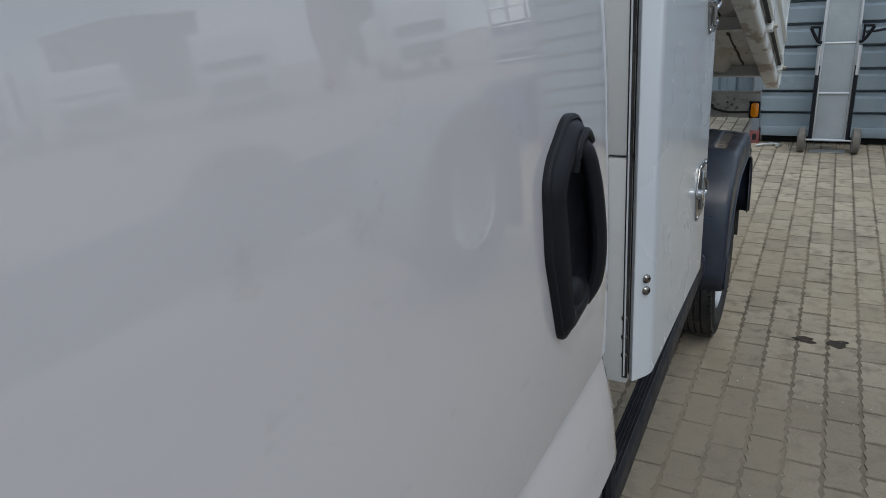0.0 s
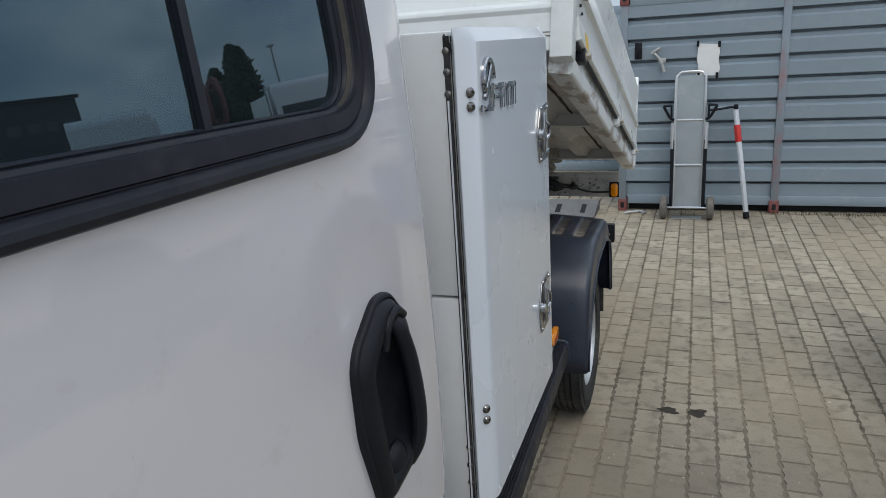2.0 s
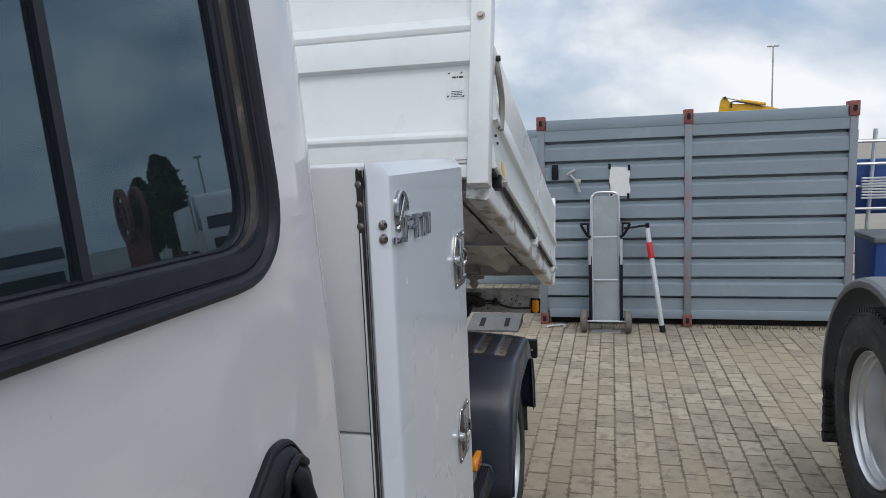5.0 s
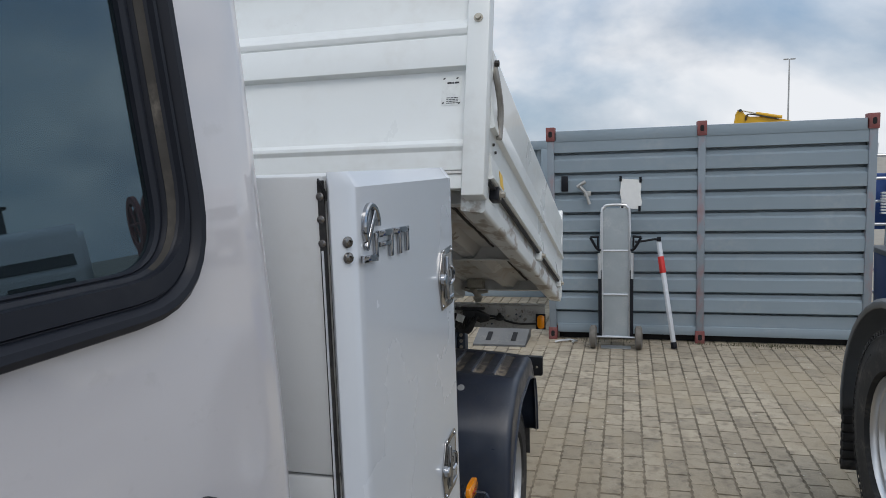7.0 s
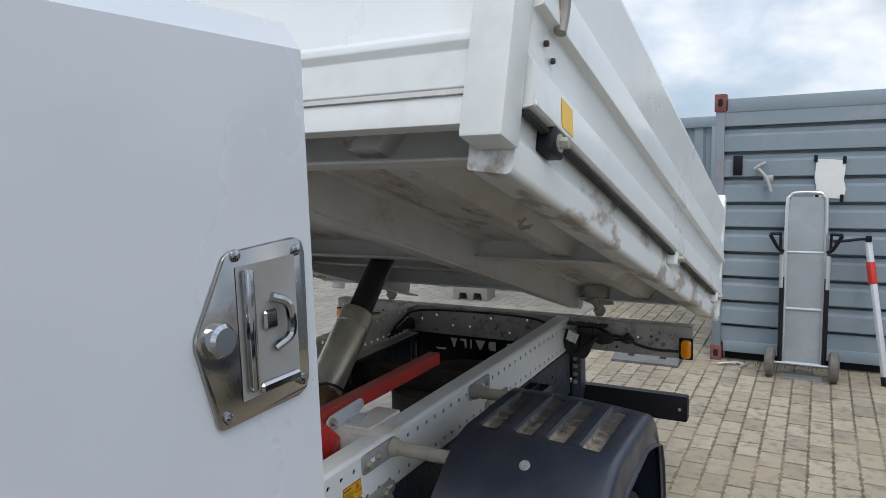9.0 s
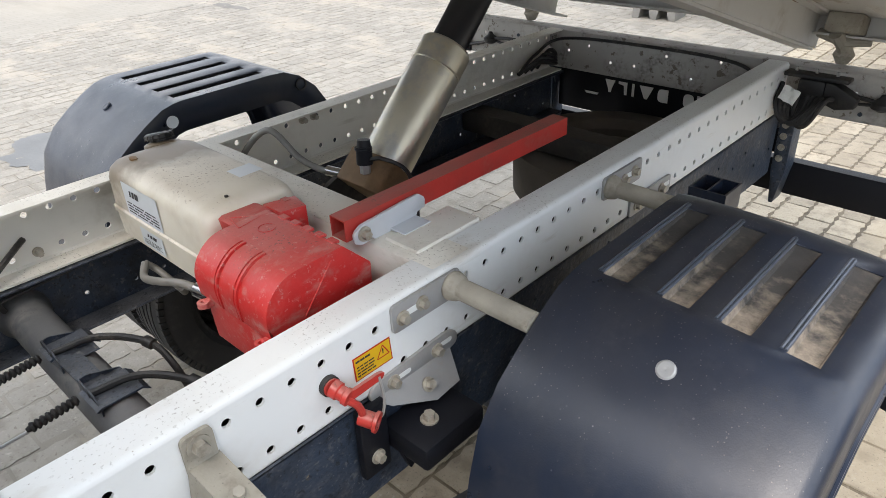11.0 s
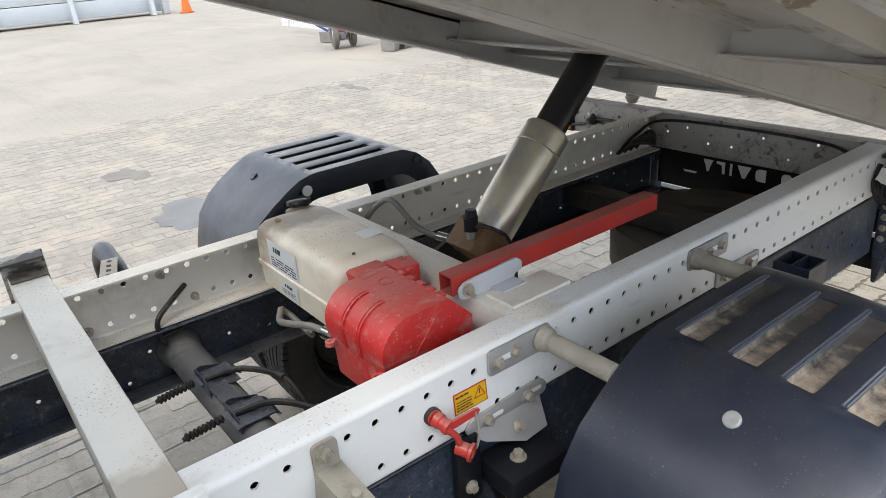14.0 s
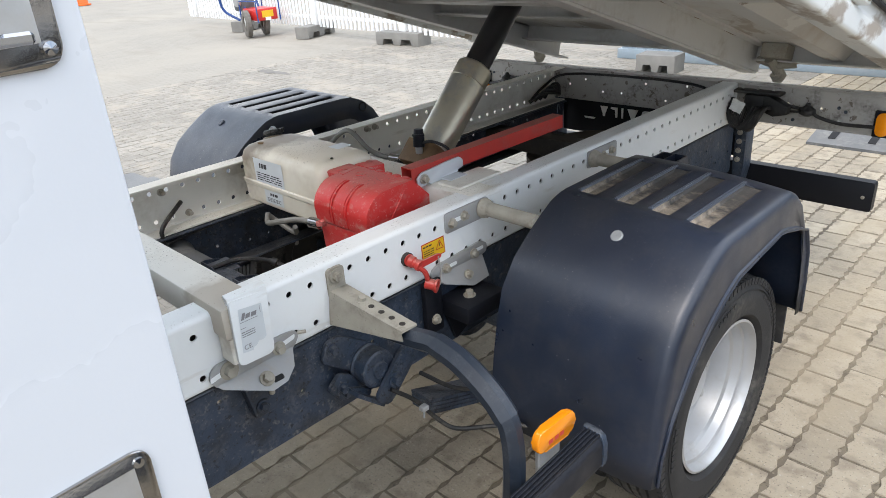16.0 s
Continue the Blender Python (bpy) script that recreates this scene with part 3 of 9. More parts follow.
def part(name, bm, mat, parent, label=""):
    """One mesh in world places, as a part of a thing or of a part."""
    ob = link(name, bm, mat, label)
    ob.parent = parent
    if parent.type == "EMPTY":
        ob.matrix_parent_inverse = Matrix.Translation(-parent.location)
    elif parent.parent is None:
        ob.matrix_parent_inverse = Matrix.Identity(4)
    if name.endswith("_print"):
        tagged(ob, kind="stuff")
    return ob


def thing(name, at, label, category, group="", kind=""):
    ob = new(name)
    ob.location = at
    ob.empty_display_size = 0.1
    return tagged(ob, label, category, group, kind)


def B():
    return bmesh.new()


def box(bm, x0, x1, y0, y1, z0, z1, bev=0.0, seg=2, m=None):
    t = bmesh.new()
    bmesh.ops.create_cube(t, size=1)
    for v in t.verts:
        v.co = Vector(((x0 + x1) / 2 + v.co.x * (x1 - x0), (y0 + y1) / 2 + v.co.y * (y1 - y0), (z0 + z1) / 2 + v.co.z * (z1 - z0)))
    if bev:
        bmesh.ops.bevel(t, geom=t.edges[:], offset=bev, segments=seg, profile=0.5, affect="EDGES")
    if m is not None:
        bmesh.ops.transform(t, matrix=m, verts=t.verts)
    join(bm, t)
    return bm


def join(bm, t):
    me = bpy.data.meshes.new("tmp")
    t.to_mesh(me)
    t.free()
    bm.from_mesh(me)
    bpy.data.meshes.remove(me)


def basis(d):
    d = Vector(d).normalized()
    a = d.cross(Vector((0, 0, 1)))
    if a.length < 1e-4:
        a = Vector((1, 0, 0))
    a.normalize()
    return a, d.cross(a).normalized()


def cyl(bm, p0, p1, r0, r1=None, n=20, caps=True):
    p0, p1 = Vector(p0), Vector(p1)
    r1 = r0 if r1 is None else r1
    a, b = basis(p1 - p0)
    rings = []
    for p, r in ((p0, r0), (p1, r1)):
        rings.append([bm.verts.new(p + (a * math.cos(k * math.tau / n) + b * math.sin(k * math.tau / n)) * r) for k in range(n)])
    for k in range(n):
        bm.faces.new((rings[0][k], rings[0][(k + 1) % n], rings[1][(k + 1) % n], rings[1][k]))
    if caps:
        bm.faces.new(rings[0][::-1])
        bm.faces.new(rings[1])
    return bm


def lathe(bm, prof, origin, axis, n=40, closed=False):
    """Turn a profile of (distance along the axis, radius) round the axis."""
    origin, axis = Vector(origin), Vector(axis).normalized()
    a, b = basis(axis)
    rings = []
    for h, r in prof:
        rings.append([bm.verts.new(origin + axis * h + (a * math.cos(k * math.tau / n) + b * math.sin(k * math.tau / n)) * max(r, 1e-4)) for k in range(n)])
    pairs = list(zip(rings, rings[1:]))
    if closed:
        pairs.append((rings[-1], rings[0]))
    for u, v in pairs:
        for k in range(n):
            bm.faces.new((u[k], u[(k + 1) % n], v[(k + 1) % n], v[k]))
    return bm


def smooth_path(pts, steps=6):
    pts = [Vector(p) for p in pts]
    ext = [pts[0] * 2 - pts[1]] + pts + [pts[-1] * 2 - pts[-2]]
    out = []
    for i in range(1, len(ext) - 2):
        p0, p1, p2, p3 = ext[i - 1:i + 3]
        for s in range(steps):
            t = s / steps
            out.append(0.5 * ((2 * p1) + (p2 - p0) * t + (2 * p0 - 5 * p1 + 4 * p2 - p3) * t * t + (3 * p1 - p0 - 3 * p2 + p3) * t ** 3))
    out.append(pts[-1])
    return out


def tube(bm, pts, r, n=10, steps=6, square=False):
    path = smooth_path(pts, steps) if steps else [Vector(p) for p in pts]
    d0 = (path[1] - path[0]).normalized()
    a, b = basis(d0)
    rings = []
    for i, p in enumerate(path):
        d = (path[min(i + 1, len(path) - 1)] - path[max(i - 1, 0)]).normalized()
        a = (a - d * a.dot(d)).normalized()
        b = d.cross(a).normalized()
        if square:
            cs = [(-1, -1), (1, -1), (1, 1), (-1, 1)]
            rings.append([bm.verts.new(p + (a * u + b * v) * r) for u, v in cs])
        else:
            rings.append([bm.verts.new(p + (a * math.cos(k * math.tau / n) + b * math.sin(k * math.tau / n)) * r) for k in range(n)])
    m = len(rings[0])
    for u, v in zip(rings, rings[1:]):
        for k in range(m):
            bm.faces.new((u[k], u[(k + 1) % m], v[(k + 1) % m], v[k]))
    bm.faces.new(rings[0][::-1])
    bm.faces.new(rings[-1])
    return bm


def prism(bm, poly, axis, lo, hi, bev=0.0, m=None):
    """A flat outline, given in the other two axes in their order, drawn out along the axis."""
    t = bmesh.new()

    def place(p, h):
        return {"x": (h, p[0], p[1]), "y": (p[0], h, p[1]), "z": (p[0], p[1], h)}[axis]

    a = [t.verts.new(place(p, lo)) for p in poly]
    b = [t.verts.new(place(p, hi)) for p in poly]
    k = len(poly)
    fa, fb = t.faces.new(a), t.faces.new(b[::-1])
    for i in range(k):
        t.faces.new((a[i], b[i], b[(i + 1) % k], a[(i + 1) % k]))
    if bev:
        bmesh.ops.bevel(t, geom=list(set(fa.edges[:] + fb.edges[:])), offset=bev, segments=2, profile=0.5, affect="EDGES")
    if m is not None:
        bmesh.ops.transform(t, matrix=m, verts=t.verts)
    join(bm, t)
    return bm


def round_poly(pts, r, n=5):
    out = []
    k = len(pts)
    for i in range(k):
        p, a, b = Vector(pts[i]), Vector(pts[i - 1]), Vector(pts[(i + 1) % k])
        rr = r[i] if isinstance(r, (list, tuple)) else r
        da, db = (a - p), (b - p)
        la, lb = min(rr, da.length / 2.05), min(rr, db.length / 2.05)
        q0, q1 = p + da.normalized() * la, p + db.normalized() * lb
        for s in range(n + 1):
            t = s / n
            out.append(tuple(q0.lerp(p, t).lerp(p.lerp(q1, t), t)))
    return out


def hexbolt(bm, at, axis, r=0.011, h=0.009, washer=True):
    at, axis, r = Vector(at), Vector(axis).normalized(), r * 0.80
    if washer:
        cyl(bm, at, at + axis * 0.003, r * 1.5, n=20)
    cyl(bm, at + axis * 0.003, at + axis * (0.003 + h), r, r * 0.94, n=6)
    return bm


def holed_panel(bm, place, cells, n=14):
    """Sheet cut into cells, each with one round hole through it. place(u, v, w) gives the point; w is 0 on the face and 1 on its back."""
    for u0, u1, v0, v1, cu, cv, r in cells:
        ang = [math.tau * (k + 0.5) / n for k in range(n)]
        inner, outer = [], []
        for a in ang:
            c, s = math.cos(a), math.sin(a)
            inner.append((cu + r * c, cv + r * s))
            ks = []
            if c > 1e-9: ks.append((u1 - cu) / c)
            if c < -1e-9: ks.append((u0 - cu) / c)
            if s > 1e-9: ks.append((v1 - cv) / s)
            if s < -1e-9: ks.append((v0 - cv) / s)
            k = min(ks)
            outer.append((cu + k * c, cv + k * s))
        corners = [(u1, v1), (u0, v1), (u0, v0), (u1, v0)]
        for w in (0, 1):
            vi = [bm.verts.new(place(*p, w)) for p in inner]
            vo = [bm.verts.new(place(*p, w)) for p in outer]
            for k in range(n):
                q = (k + 1) % n
                pa, pb = outer[k], outer[q]
                extra = None
                if abs(pa[0] - pb[0]) > 1e-7 and abs(pa[1] - pb[1]) > 1e-7:
                    extra = min(corners, key=lambda cc: (cc[0] - pa[0]) ** 2 + (cc[1] - pa[1]) ** 2 + (cc[0] - pb[0]) ** 2 + (cc[1] - pb[1]) ** 2)
                ring = [vi[k], vo[k]] + ([bm.verts.new(place(*extra, w))] if extra else []) + [vo[q], vi[q]]
                bm.faces.new(ring if w == 0 else ring[::-1])
            if w == 0:
                front = vi
            else:
                for k in range(n):
                    q = (k + 1) % n
                    bm.faces.new((front[k], front[q], vi[q], vi[k]))


def lines_of_print(bm, place, u0, u1, v0, v1, rows, seed, w=0.0006):
    """Rows of short bars that stand for small print. place(u, v) gives the point, with the outward way as its second value."""
    rg = random.Random(seed)
    h = (v1 - v0) / rows
    for i in range(rows):
        v = v1 - (i + 0.5) * h
        u = u0
        while u < u1 - 0.1 * (u1 - u0):
            e = min(u + rg.uniform(0.12, 0.4) * (u1 - u0), u1)
            ps = [place(u, v - h * 0.22), place(e, v - h * 0.22), place(e, v + h * 0.22), place(u, v + h * 0.22)]
            bm.faces.new([bm.verts.new(p) for p in ps])
            u = e + 0.04 * (u1 - u0)


# ---- ground ----
g = B()
for x0, x1, y0, y1 in ((-400, 400, -400, 900),):
    bm_v = [g.verts.new((x, y, -0.014)) for x, y in ((x0, y0), (x1, y0), (x1, y1), (x0, y1))]
    g.faces.new(bm_v)
ground = link("ground", g, YARD)
tagged(ground, "sandy grey block-paved yard with faint joints", "ground", kind="structure")

g = B()
bm_v = [g.verts.new(p) for p in ((-0.72, -2.575, -0.0031), (4.475, -2.575, -0.0031), (4.475, 7.2, -0.0031), (-0.72, 7.2, -0.0031))]
g.faces.new(bm_v)
tagged(link("joint_bed", g, JOINT), "dark sandy bed showing in the paving joints", "ground", kind="structure")


g = B()
g.faces.new([g.verts.new(p) for p in ((-7.46, -2.575, -0.0016), (-0.72, -2.575, -0.0016), (-0.72, 9.6, -0.0016), (-7.46, 9.6, -0.0016))])
tagged(link("sanded_joint_bed", g, SANDED), "pale sand filling the paving joints", "ground", kind="structure")


# ---- the tipper truck ----
truck = thing("tipper_truck", (0, 2.7, 0), "white crew-cab tipper truck with its bed raised, parked on the paving", "truck")
RAIL, ZT, ZB = 0.4675, 0.935, 0.772       # subframe rails: outer face, top, underside
PITCH = 0.055


def subframe_rail(side):
    """A C-rail open to the middle: web with two rows of round holes, top and bottom flange."""
    s = side
    bm = B()
    cells = []
    zm = 0.8475
    y = 1.705 - 0.0275 - 7 * PITCH
    while y < 3.96:
        big = y < 1.424 < y + PITCH
        zs = 0.8765 if big else zm
        cells.append((y, y + PITCH, zs, ZT - 0.012, y + PITCH / 2, 0.899 if big else 0.897, 0.0075))
        cells.append((y, y + PITCH, ZB + 0.010, zs, 1.427 if big else y + PITCH / 2, 0.845 if big else 0.803, 0.021 if big else 0.0075))
        y += PITCH
    y_end = y
    y_start = 1.705 - 0.0275 - 7 * PITCH
    holed_panel(bm, lambda u, v, w: (s * (RAIL - 0.005 * w), u, v), cells, n=12)
    # rounded edges and flanges
    for zc, up in ((ZT - 0.012, 1), (ZB + 0.010, -1)):
        r = 0.012 if up > 0 else 0.010
        pts = [(RAIL - r + r * math.cos(a), zc + up * r * math.sin(a)) for a in [k * math.pi / 2 / 5 for k in range(6)]]
        pts.append((RAIL - 0.066, zc + up * r))
        pin = [(RAIL - 0.066, zc + up * (r - 0.005)), (RAIL - r, zc + up * (r - 0.005)), (RAIL - 0.005, zc)]
        prism(bm, [(s * p[0], p[1]) for p in pts + pin], "y", y_start, y_end)
    return part("subframe_rail", bm, RAIL_WHITE if s > 0 else INNER_WHITE, truck, "white perforated steel subframe rail" if s > 0 else "dusty white perforated subframe rail")


near_rail = subframe_rail(1)
far_rail = subframe_rail(-1)
for s in (1, -1):
    bm = B()
    x0 = s * (RAIL - 0.004)
    cells = []
    rg = random.Random(5 + s)
    y = -0.6
    while y < 4.0:
        cells.append((y, y + 0.1, 0.552 if s > 0 else 0.598, 0.766, y + 0.05 + rg.uniform(-0.02, 0.02), 0.675 + rg.uniform(-0.06, 0.06), 0.0055))
        y += 0.1
    holed_panel(bm, lambda u, v, w: (x0 - s * 0.006 * w, u, v), cells, n=10)
    for z0, z1 in ((0.760, 0.768), (0.545, 0.553) if s > 0 else (0.592, 0.599)):
        box(bm, min(x0, x0 - s * 0.07), max(x0, x0 - s * 0.07), -0.6, 4.0, z0, z1, 0.003, 1)
    part("chassis_rail", bm, CHASSIS, truck, "dark blue-black stone-chipped chassis rail")

# angled front end of the near rail, worn mounting tab
for x0 in (RAIL - 0.005, -RAIL):
    bm = B()
    prism(bm, [(1.235, 0.772), (1.295, 0.772), (1.295, 0.935), (1.275, 0.935), (1.235, 0.905)], "x", x0, x0 + 0.005)
    part("rail_end", bm, RAIL_WHITE, truck)
bm = B()
prism(bm, round_poly([(RAIL - 0.064, 1.383), (RAIL - 0.050, 1.379), (RAIL - 0.030, 1.386), (RAIL - 0.004, 1.389), (RAIL - 0.006, 1.428), (RAIL - 0.034, 1.424), (RAIL - 0.062, 1.430)], 0.006, 3), "z", ZT, ZT + 0.0012)
worn = part("worn_patch", bm, OCHRE, truck, "ochre rust stain on the worn rail edge")
bm = B()
prism(bm, round_poly([(RAIL - 0.046, 1.400), (RAIL - 0.020, 1.400), (RAIL - 0.020, 1.410), (RAIL - 0.046, 1.410)], 0.004, 3), "z", ZT + 0.0012, ZT + 0.0018)
part("bare_slot", bm, RAIL_WHITE, worn)
for s in (1, -1):
    bm = B()
    prism(bm, round_poly([(1.30, 0.880), (1.405, 0.880), (1.405, 0.935), (1.30, 0.935)], 0.005), "x", s * RAIL, s * (RAIL + 0.006))
    box(bm, min(s * RAIL, s * (RAIL + 0.05)), max(s * RAIL, s * (RAIL + 0.05)), 1.30, 1.405, 0.938, 0.943, 0.002, 1)
    tab = part("slotted_tab", bm, BOX_WHITE, truck)
    bm = B()
    prism(bm, round_poly([(s * (RAIL + 0.015), 1.325), (s * (RAIL + 0.035), 1.325), (s * (RAIL + 0.035), 1.385), (s * (RAIL + 0.015), 1.385)], 0.009), "z", 0.9432, 0.9438)
    part("slot", bm, DARK, tab)
    for yy in (1.325, 1.368):
        bm = B()
        hexbolt(bm, (s * RAIL, yy, 0.797), (s, 0, 0), 0.013, 0.011)
        part("bolt", bm, BOLT, tab)

# dark plates added inside the near rail so that its holes read dark
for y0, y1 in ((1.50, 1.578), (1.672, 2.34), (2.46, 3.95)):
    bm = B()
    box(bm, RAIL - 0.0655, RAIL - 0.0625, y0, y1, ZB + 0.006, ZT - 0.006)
    part("liner_plate", bm, FRAME_DARK, near_rail, "dark plate added behind the holes of the rail")
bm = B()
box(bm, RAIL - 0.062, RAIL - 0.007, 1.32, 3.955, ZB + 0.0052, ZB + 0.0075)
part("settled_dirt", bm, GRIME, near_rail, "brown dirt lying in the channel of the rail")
# near-black disc added behind the big opening to give it a dark inside
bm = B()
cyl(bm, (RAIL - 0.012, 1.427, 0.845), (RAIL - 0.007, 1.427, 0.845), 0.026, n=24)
part("blanking_plug", bm, DARK, near_rail, "dark disc added behind the round opening")

# ---- cross members ----
bm = B()
box(bm, -0.60, 0.515, 1.583, 1.668, 0.885, 0.953, 0.006)
cross1 = part("front_cross_member", bm, INNER_WHITE, truck, "cream painted box-section cross member")
bm = B()
box(bm, RAIL + 0.001, 0.517, 1.587, 1.668, 0.828, 0.886, 0.005)
part("beam_end", bm, INNER_WHITE, cross1, "dusty lower half of the beam's open end")
bm = B()
prism(bm, round_poly([(1.594, 0.826), (1.674, 0.824), (1.680, 0.962), (1.598, 0.968)], [0.013, 0.013, 0.004, 0.004], 4), "x", 0.517, 0.525, 0.0015)
prism(bm, [(0.515, 0.960), (0.525, 0.960), (0.521, 0.974), (0.507, 0.979), (0.507, 0.973)], "y", 1.597, 1.681)
plate = part("end_plate", bm, RAIL_WHITE, cross1, "white end plate with a worn paper type label")
bm = B()
rg = random.Random(44)
edge = [(1.613, 0.947), (1.6635, 0.941), (1.6615, 0.868)] + [(1.6615 - 0.006 * k, 0.866 - 0.0016 * k + rg.uniform(-0.004, 0.004)) for k in range(1, 6)] + [(1.628, 0.850), (1.606, 0.853)]
bm.faces.new([bm.verts.new((0.5256, *q)) for q in edge])
part("type_label", bm, DECAL_PALE, truck, "pale printed type label torn at its lower edge")
bm = B()
pl = lambda u, v: (0.5262, u, v)
for y0, y1, z0, z1, sh in ((1.615, 1.622, 0.922, 0.936, 0.005), (1.624, 1.634, 0.923, 0.932, 0.003), (1.636, 1.648, 0.922, 0.931, 0.003), (1.612, 1.651, 0.9170, 0.9180, 0.0), (1.6575, 1.6583, 0.922, 0.938, 0.0)):
    bm.faces.new([bm.verts.new(pl(*q)) for q in ((y0, z0), (y1, z0), (y1 + sh, z1), (y0 + sh, z1))])
lines_of_print(bm, pl, 1.611, 1.622, 0.903, 0.906, 1, 8, 0.0004)
lines_of_print(bm, pl, 1.611, 1.640, 0.884, 0.898, 3, 9, 0.0004)
part("label_print", bm, INK_GREY, truck)
cu = bpy.data.curves.new("conformity_mark", "FONT")
cu.body, cu.size, cu.extrude = "CE", 0.0145, 0.0002
tmp = bpy.data.objects.new("conformity_mark", cu)
bpy.context.scene.collection.objects.link(tmp)
bpy.context.view_layer.update()
me = bpy.data.meshes.new_from_object(tmp.evaluated_get(bpy.context.evaluated_depsgraph_get()))
bpy.data.objects.remove(tmp)
me.transform(Matrix(((0, 0, 1, 0.5264), (1, 0, 0, 1.610), (0, 1, 0, 0.858), (0, 0, 0, 1))))
bm = B()
bm.from_mesh(me)
part("conformity_mark", bm, INK_GREY, truck)
bm = B()
box(bm, -0.612, -0.60, 1.575, 1.676, 0.83, 1.0, 0.003)
prism(bm, [(-0.60, 0.995), (-0.56, 0.990), (-0.56, 0.996), (-0.60, 1.001)], "y", 1.578, 1.672)
part("far_end_plate", bm, SOOTY, cross1, "sooty end plate of the beam")
bm = B()
box(bm, -0.598, -0.53, 1.585, 1.667, 0.9535, 0.957, 0.001, 1)
part("soot_patch", bm, DUST_PLASTIC, cross1, "sooty dirt on the beam end")

bm = B()
box(bm, -RAIL + 0.006, RAIL - 0.008, 2.345, 2.452, 0.80, 0.936, 0.008)
cross2 = part("mid_cross_member", bm, INNER_WHITE, truck, "cream painted box-section cross member carrying the cylinder")
bm = B()
box(bm, 0.31, RAIL - 0.07, 2.37, 2.545, 0.928, 0.9405, 0.003, 1)
part("top_plate", bm, INNER_WHITE, cross2)
bm = B()
cyl(bm, (-RAIL + 0.02, 1.905, 0.672), (RAIL - 0.02, 1.905, 0.672), 0.047, n=28)
lathe(bm, [(0, 0.06), (0.01, 0.06), (0.05, 0.048), (0.07, 0.047)], (-RAIL + 0.01, 1.905, 0.672), (1, 0, 0), 28)
part("round_cross_tube", bm, TUBE_GREY, truck, "dusty dark round cross tube")
bm = B()
box(bm, -RAIL + 0.01, RAIL - 0.01, 3.44, 3.53, 0.665, 0.745, 0.006)
part("rear_cross_member", bm, FRAME_DARK, truck, "dark dusty chassis cross member")

# handbrake cables on brackets over the tube
bm = B()
tray = [(1.862, 0.722), (1.872, 0.7265), (1.950, 0.7265), (1.962, 0.716), (1.962, 0.713), (1.948, 0.7225), (1.874, 0.7225), (1.864, 0.718)]
prism(bm, tray, "x", -0.200, -0.140)
prism(bm, [(1.872, 0.7225), (1.872, 0.7265), (1.915, 0.7265), (1.915, 0.7225)], "x", -0.140, 0.0)
prism(bm, tray, "x", 0.0, 0.080)
part("cable_tray", bm, CHASSIS, truck, "dark folded tray carrying the brake cables")
for x in (-0.178, 0.004):
    bm = B()
    prism(bm, round_poly([(1.872, 0.690), (1.950, 0.690), (1.950, 0.722), (1.885, 0.742), (1.872, 0.738)], 0.006), "x", x - 0.022, x - 0.019)
    box(bm, x - 0.022, x + 0.072, 1.872, 1.948, 0.7195, 0.7225, 0.001, 1)
    prism(bm, round_poly([(x - 0.022, 0.690), (x + 0.072, 0.690), (x + 0.072, 0.722), (x + 0.045, 0.740), (x - 0.022, 0.742)], 0.005), "y", 1.870, 1.873)
    br = part("cable_bracket", bm, CHASSIS, truck, "folded dark cable bracket")
    bm = B()
    prof = [(0.0, 0.0055)]
    for k in range(9):
        prof += [(0.004 + k * 0.0095, 0.0100), (0.0075 + k * 0.0095, 0.0100), (0.0095 + k * 0.0095, 0.0062)]
    lathe(bm, prof + [(0.092, 0.004)], (x + 0.025, 1.852, 0.732), (0, -1, -0.10), 12)
    part("rubber_boot", bm, RUBBER, br)
    bm = B()
    tube(bm, [(x + 0.025, 1.78, 0.720), (x + 0.022, 1.5, 0.705), (x + 0.0, 0.9, 0.69)], 0.003, 6)
    part("steel_cable", bm, GALV, br)
    bm = B()
    tube(bm, [(x + 0.025, 1.87, 0.730), (x + 0.055, 1.955, 0.738), (x + 0.14, 2.02, 0.728), (x + 0.20, 2.035, 0.69), (x + 0.22, 2.05, 0.60)], 0.0075, 8)
    lathe(bm, [(-0.012, 0.007), (-0.01, 0.012), (0.01, 0.012), (0.012, 0.007)], (x + 0.14, 2.02, 0.728), (0.9, 0.3, -0.2), 12)
    part("cable_sheath", bm, CABLE, br)

# exhaust tail
bm = B()
tube(bm, [(-0.17, 0.7, 0.57), (-0.17, 1.15, 0.575), (-0.175, 1.25, 0.575), (-0.188, 1.335, 0.558), (-0.196, 1.385, 0.522)], 0.036, 18)
exhaust = part("exhaust_pipe", bm, EXHAUST, truck, "brown rusty exhaust tail pipe")
bm = B()
lathe(bm, [(0, 0.037), (0, 0.044), (0.02, 0.044), (0.02, 0.037)], (-0.171, 1.21, 0.575), (0, 1, 0), 20)
prism(bm, round_poly([(-0.150, 0.555), (-0.125, 0.545), (-0.105, 0.525), (-0.112, 0.508), (-0.140, 0.520), (-0.165, 0.545)], 0.006, 2), "y", 1.212, 1.228, 0.002)
part("pipe_clamp", bm, EXHAUST, exhaust)

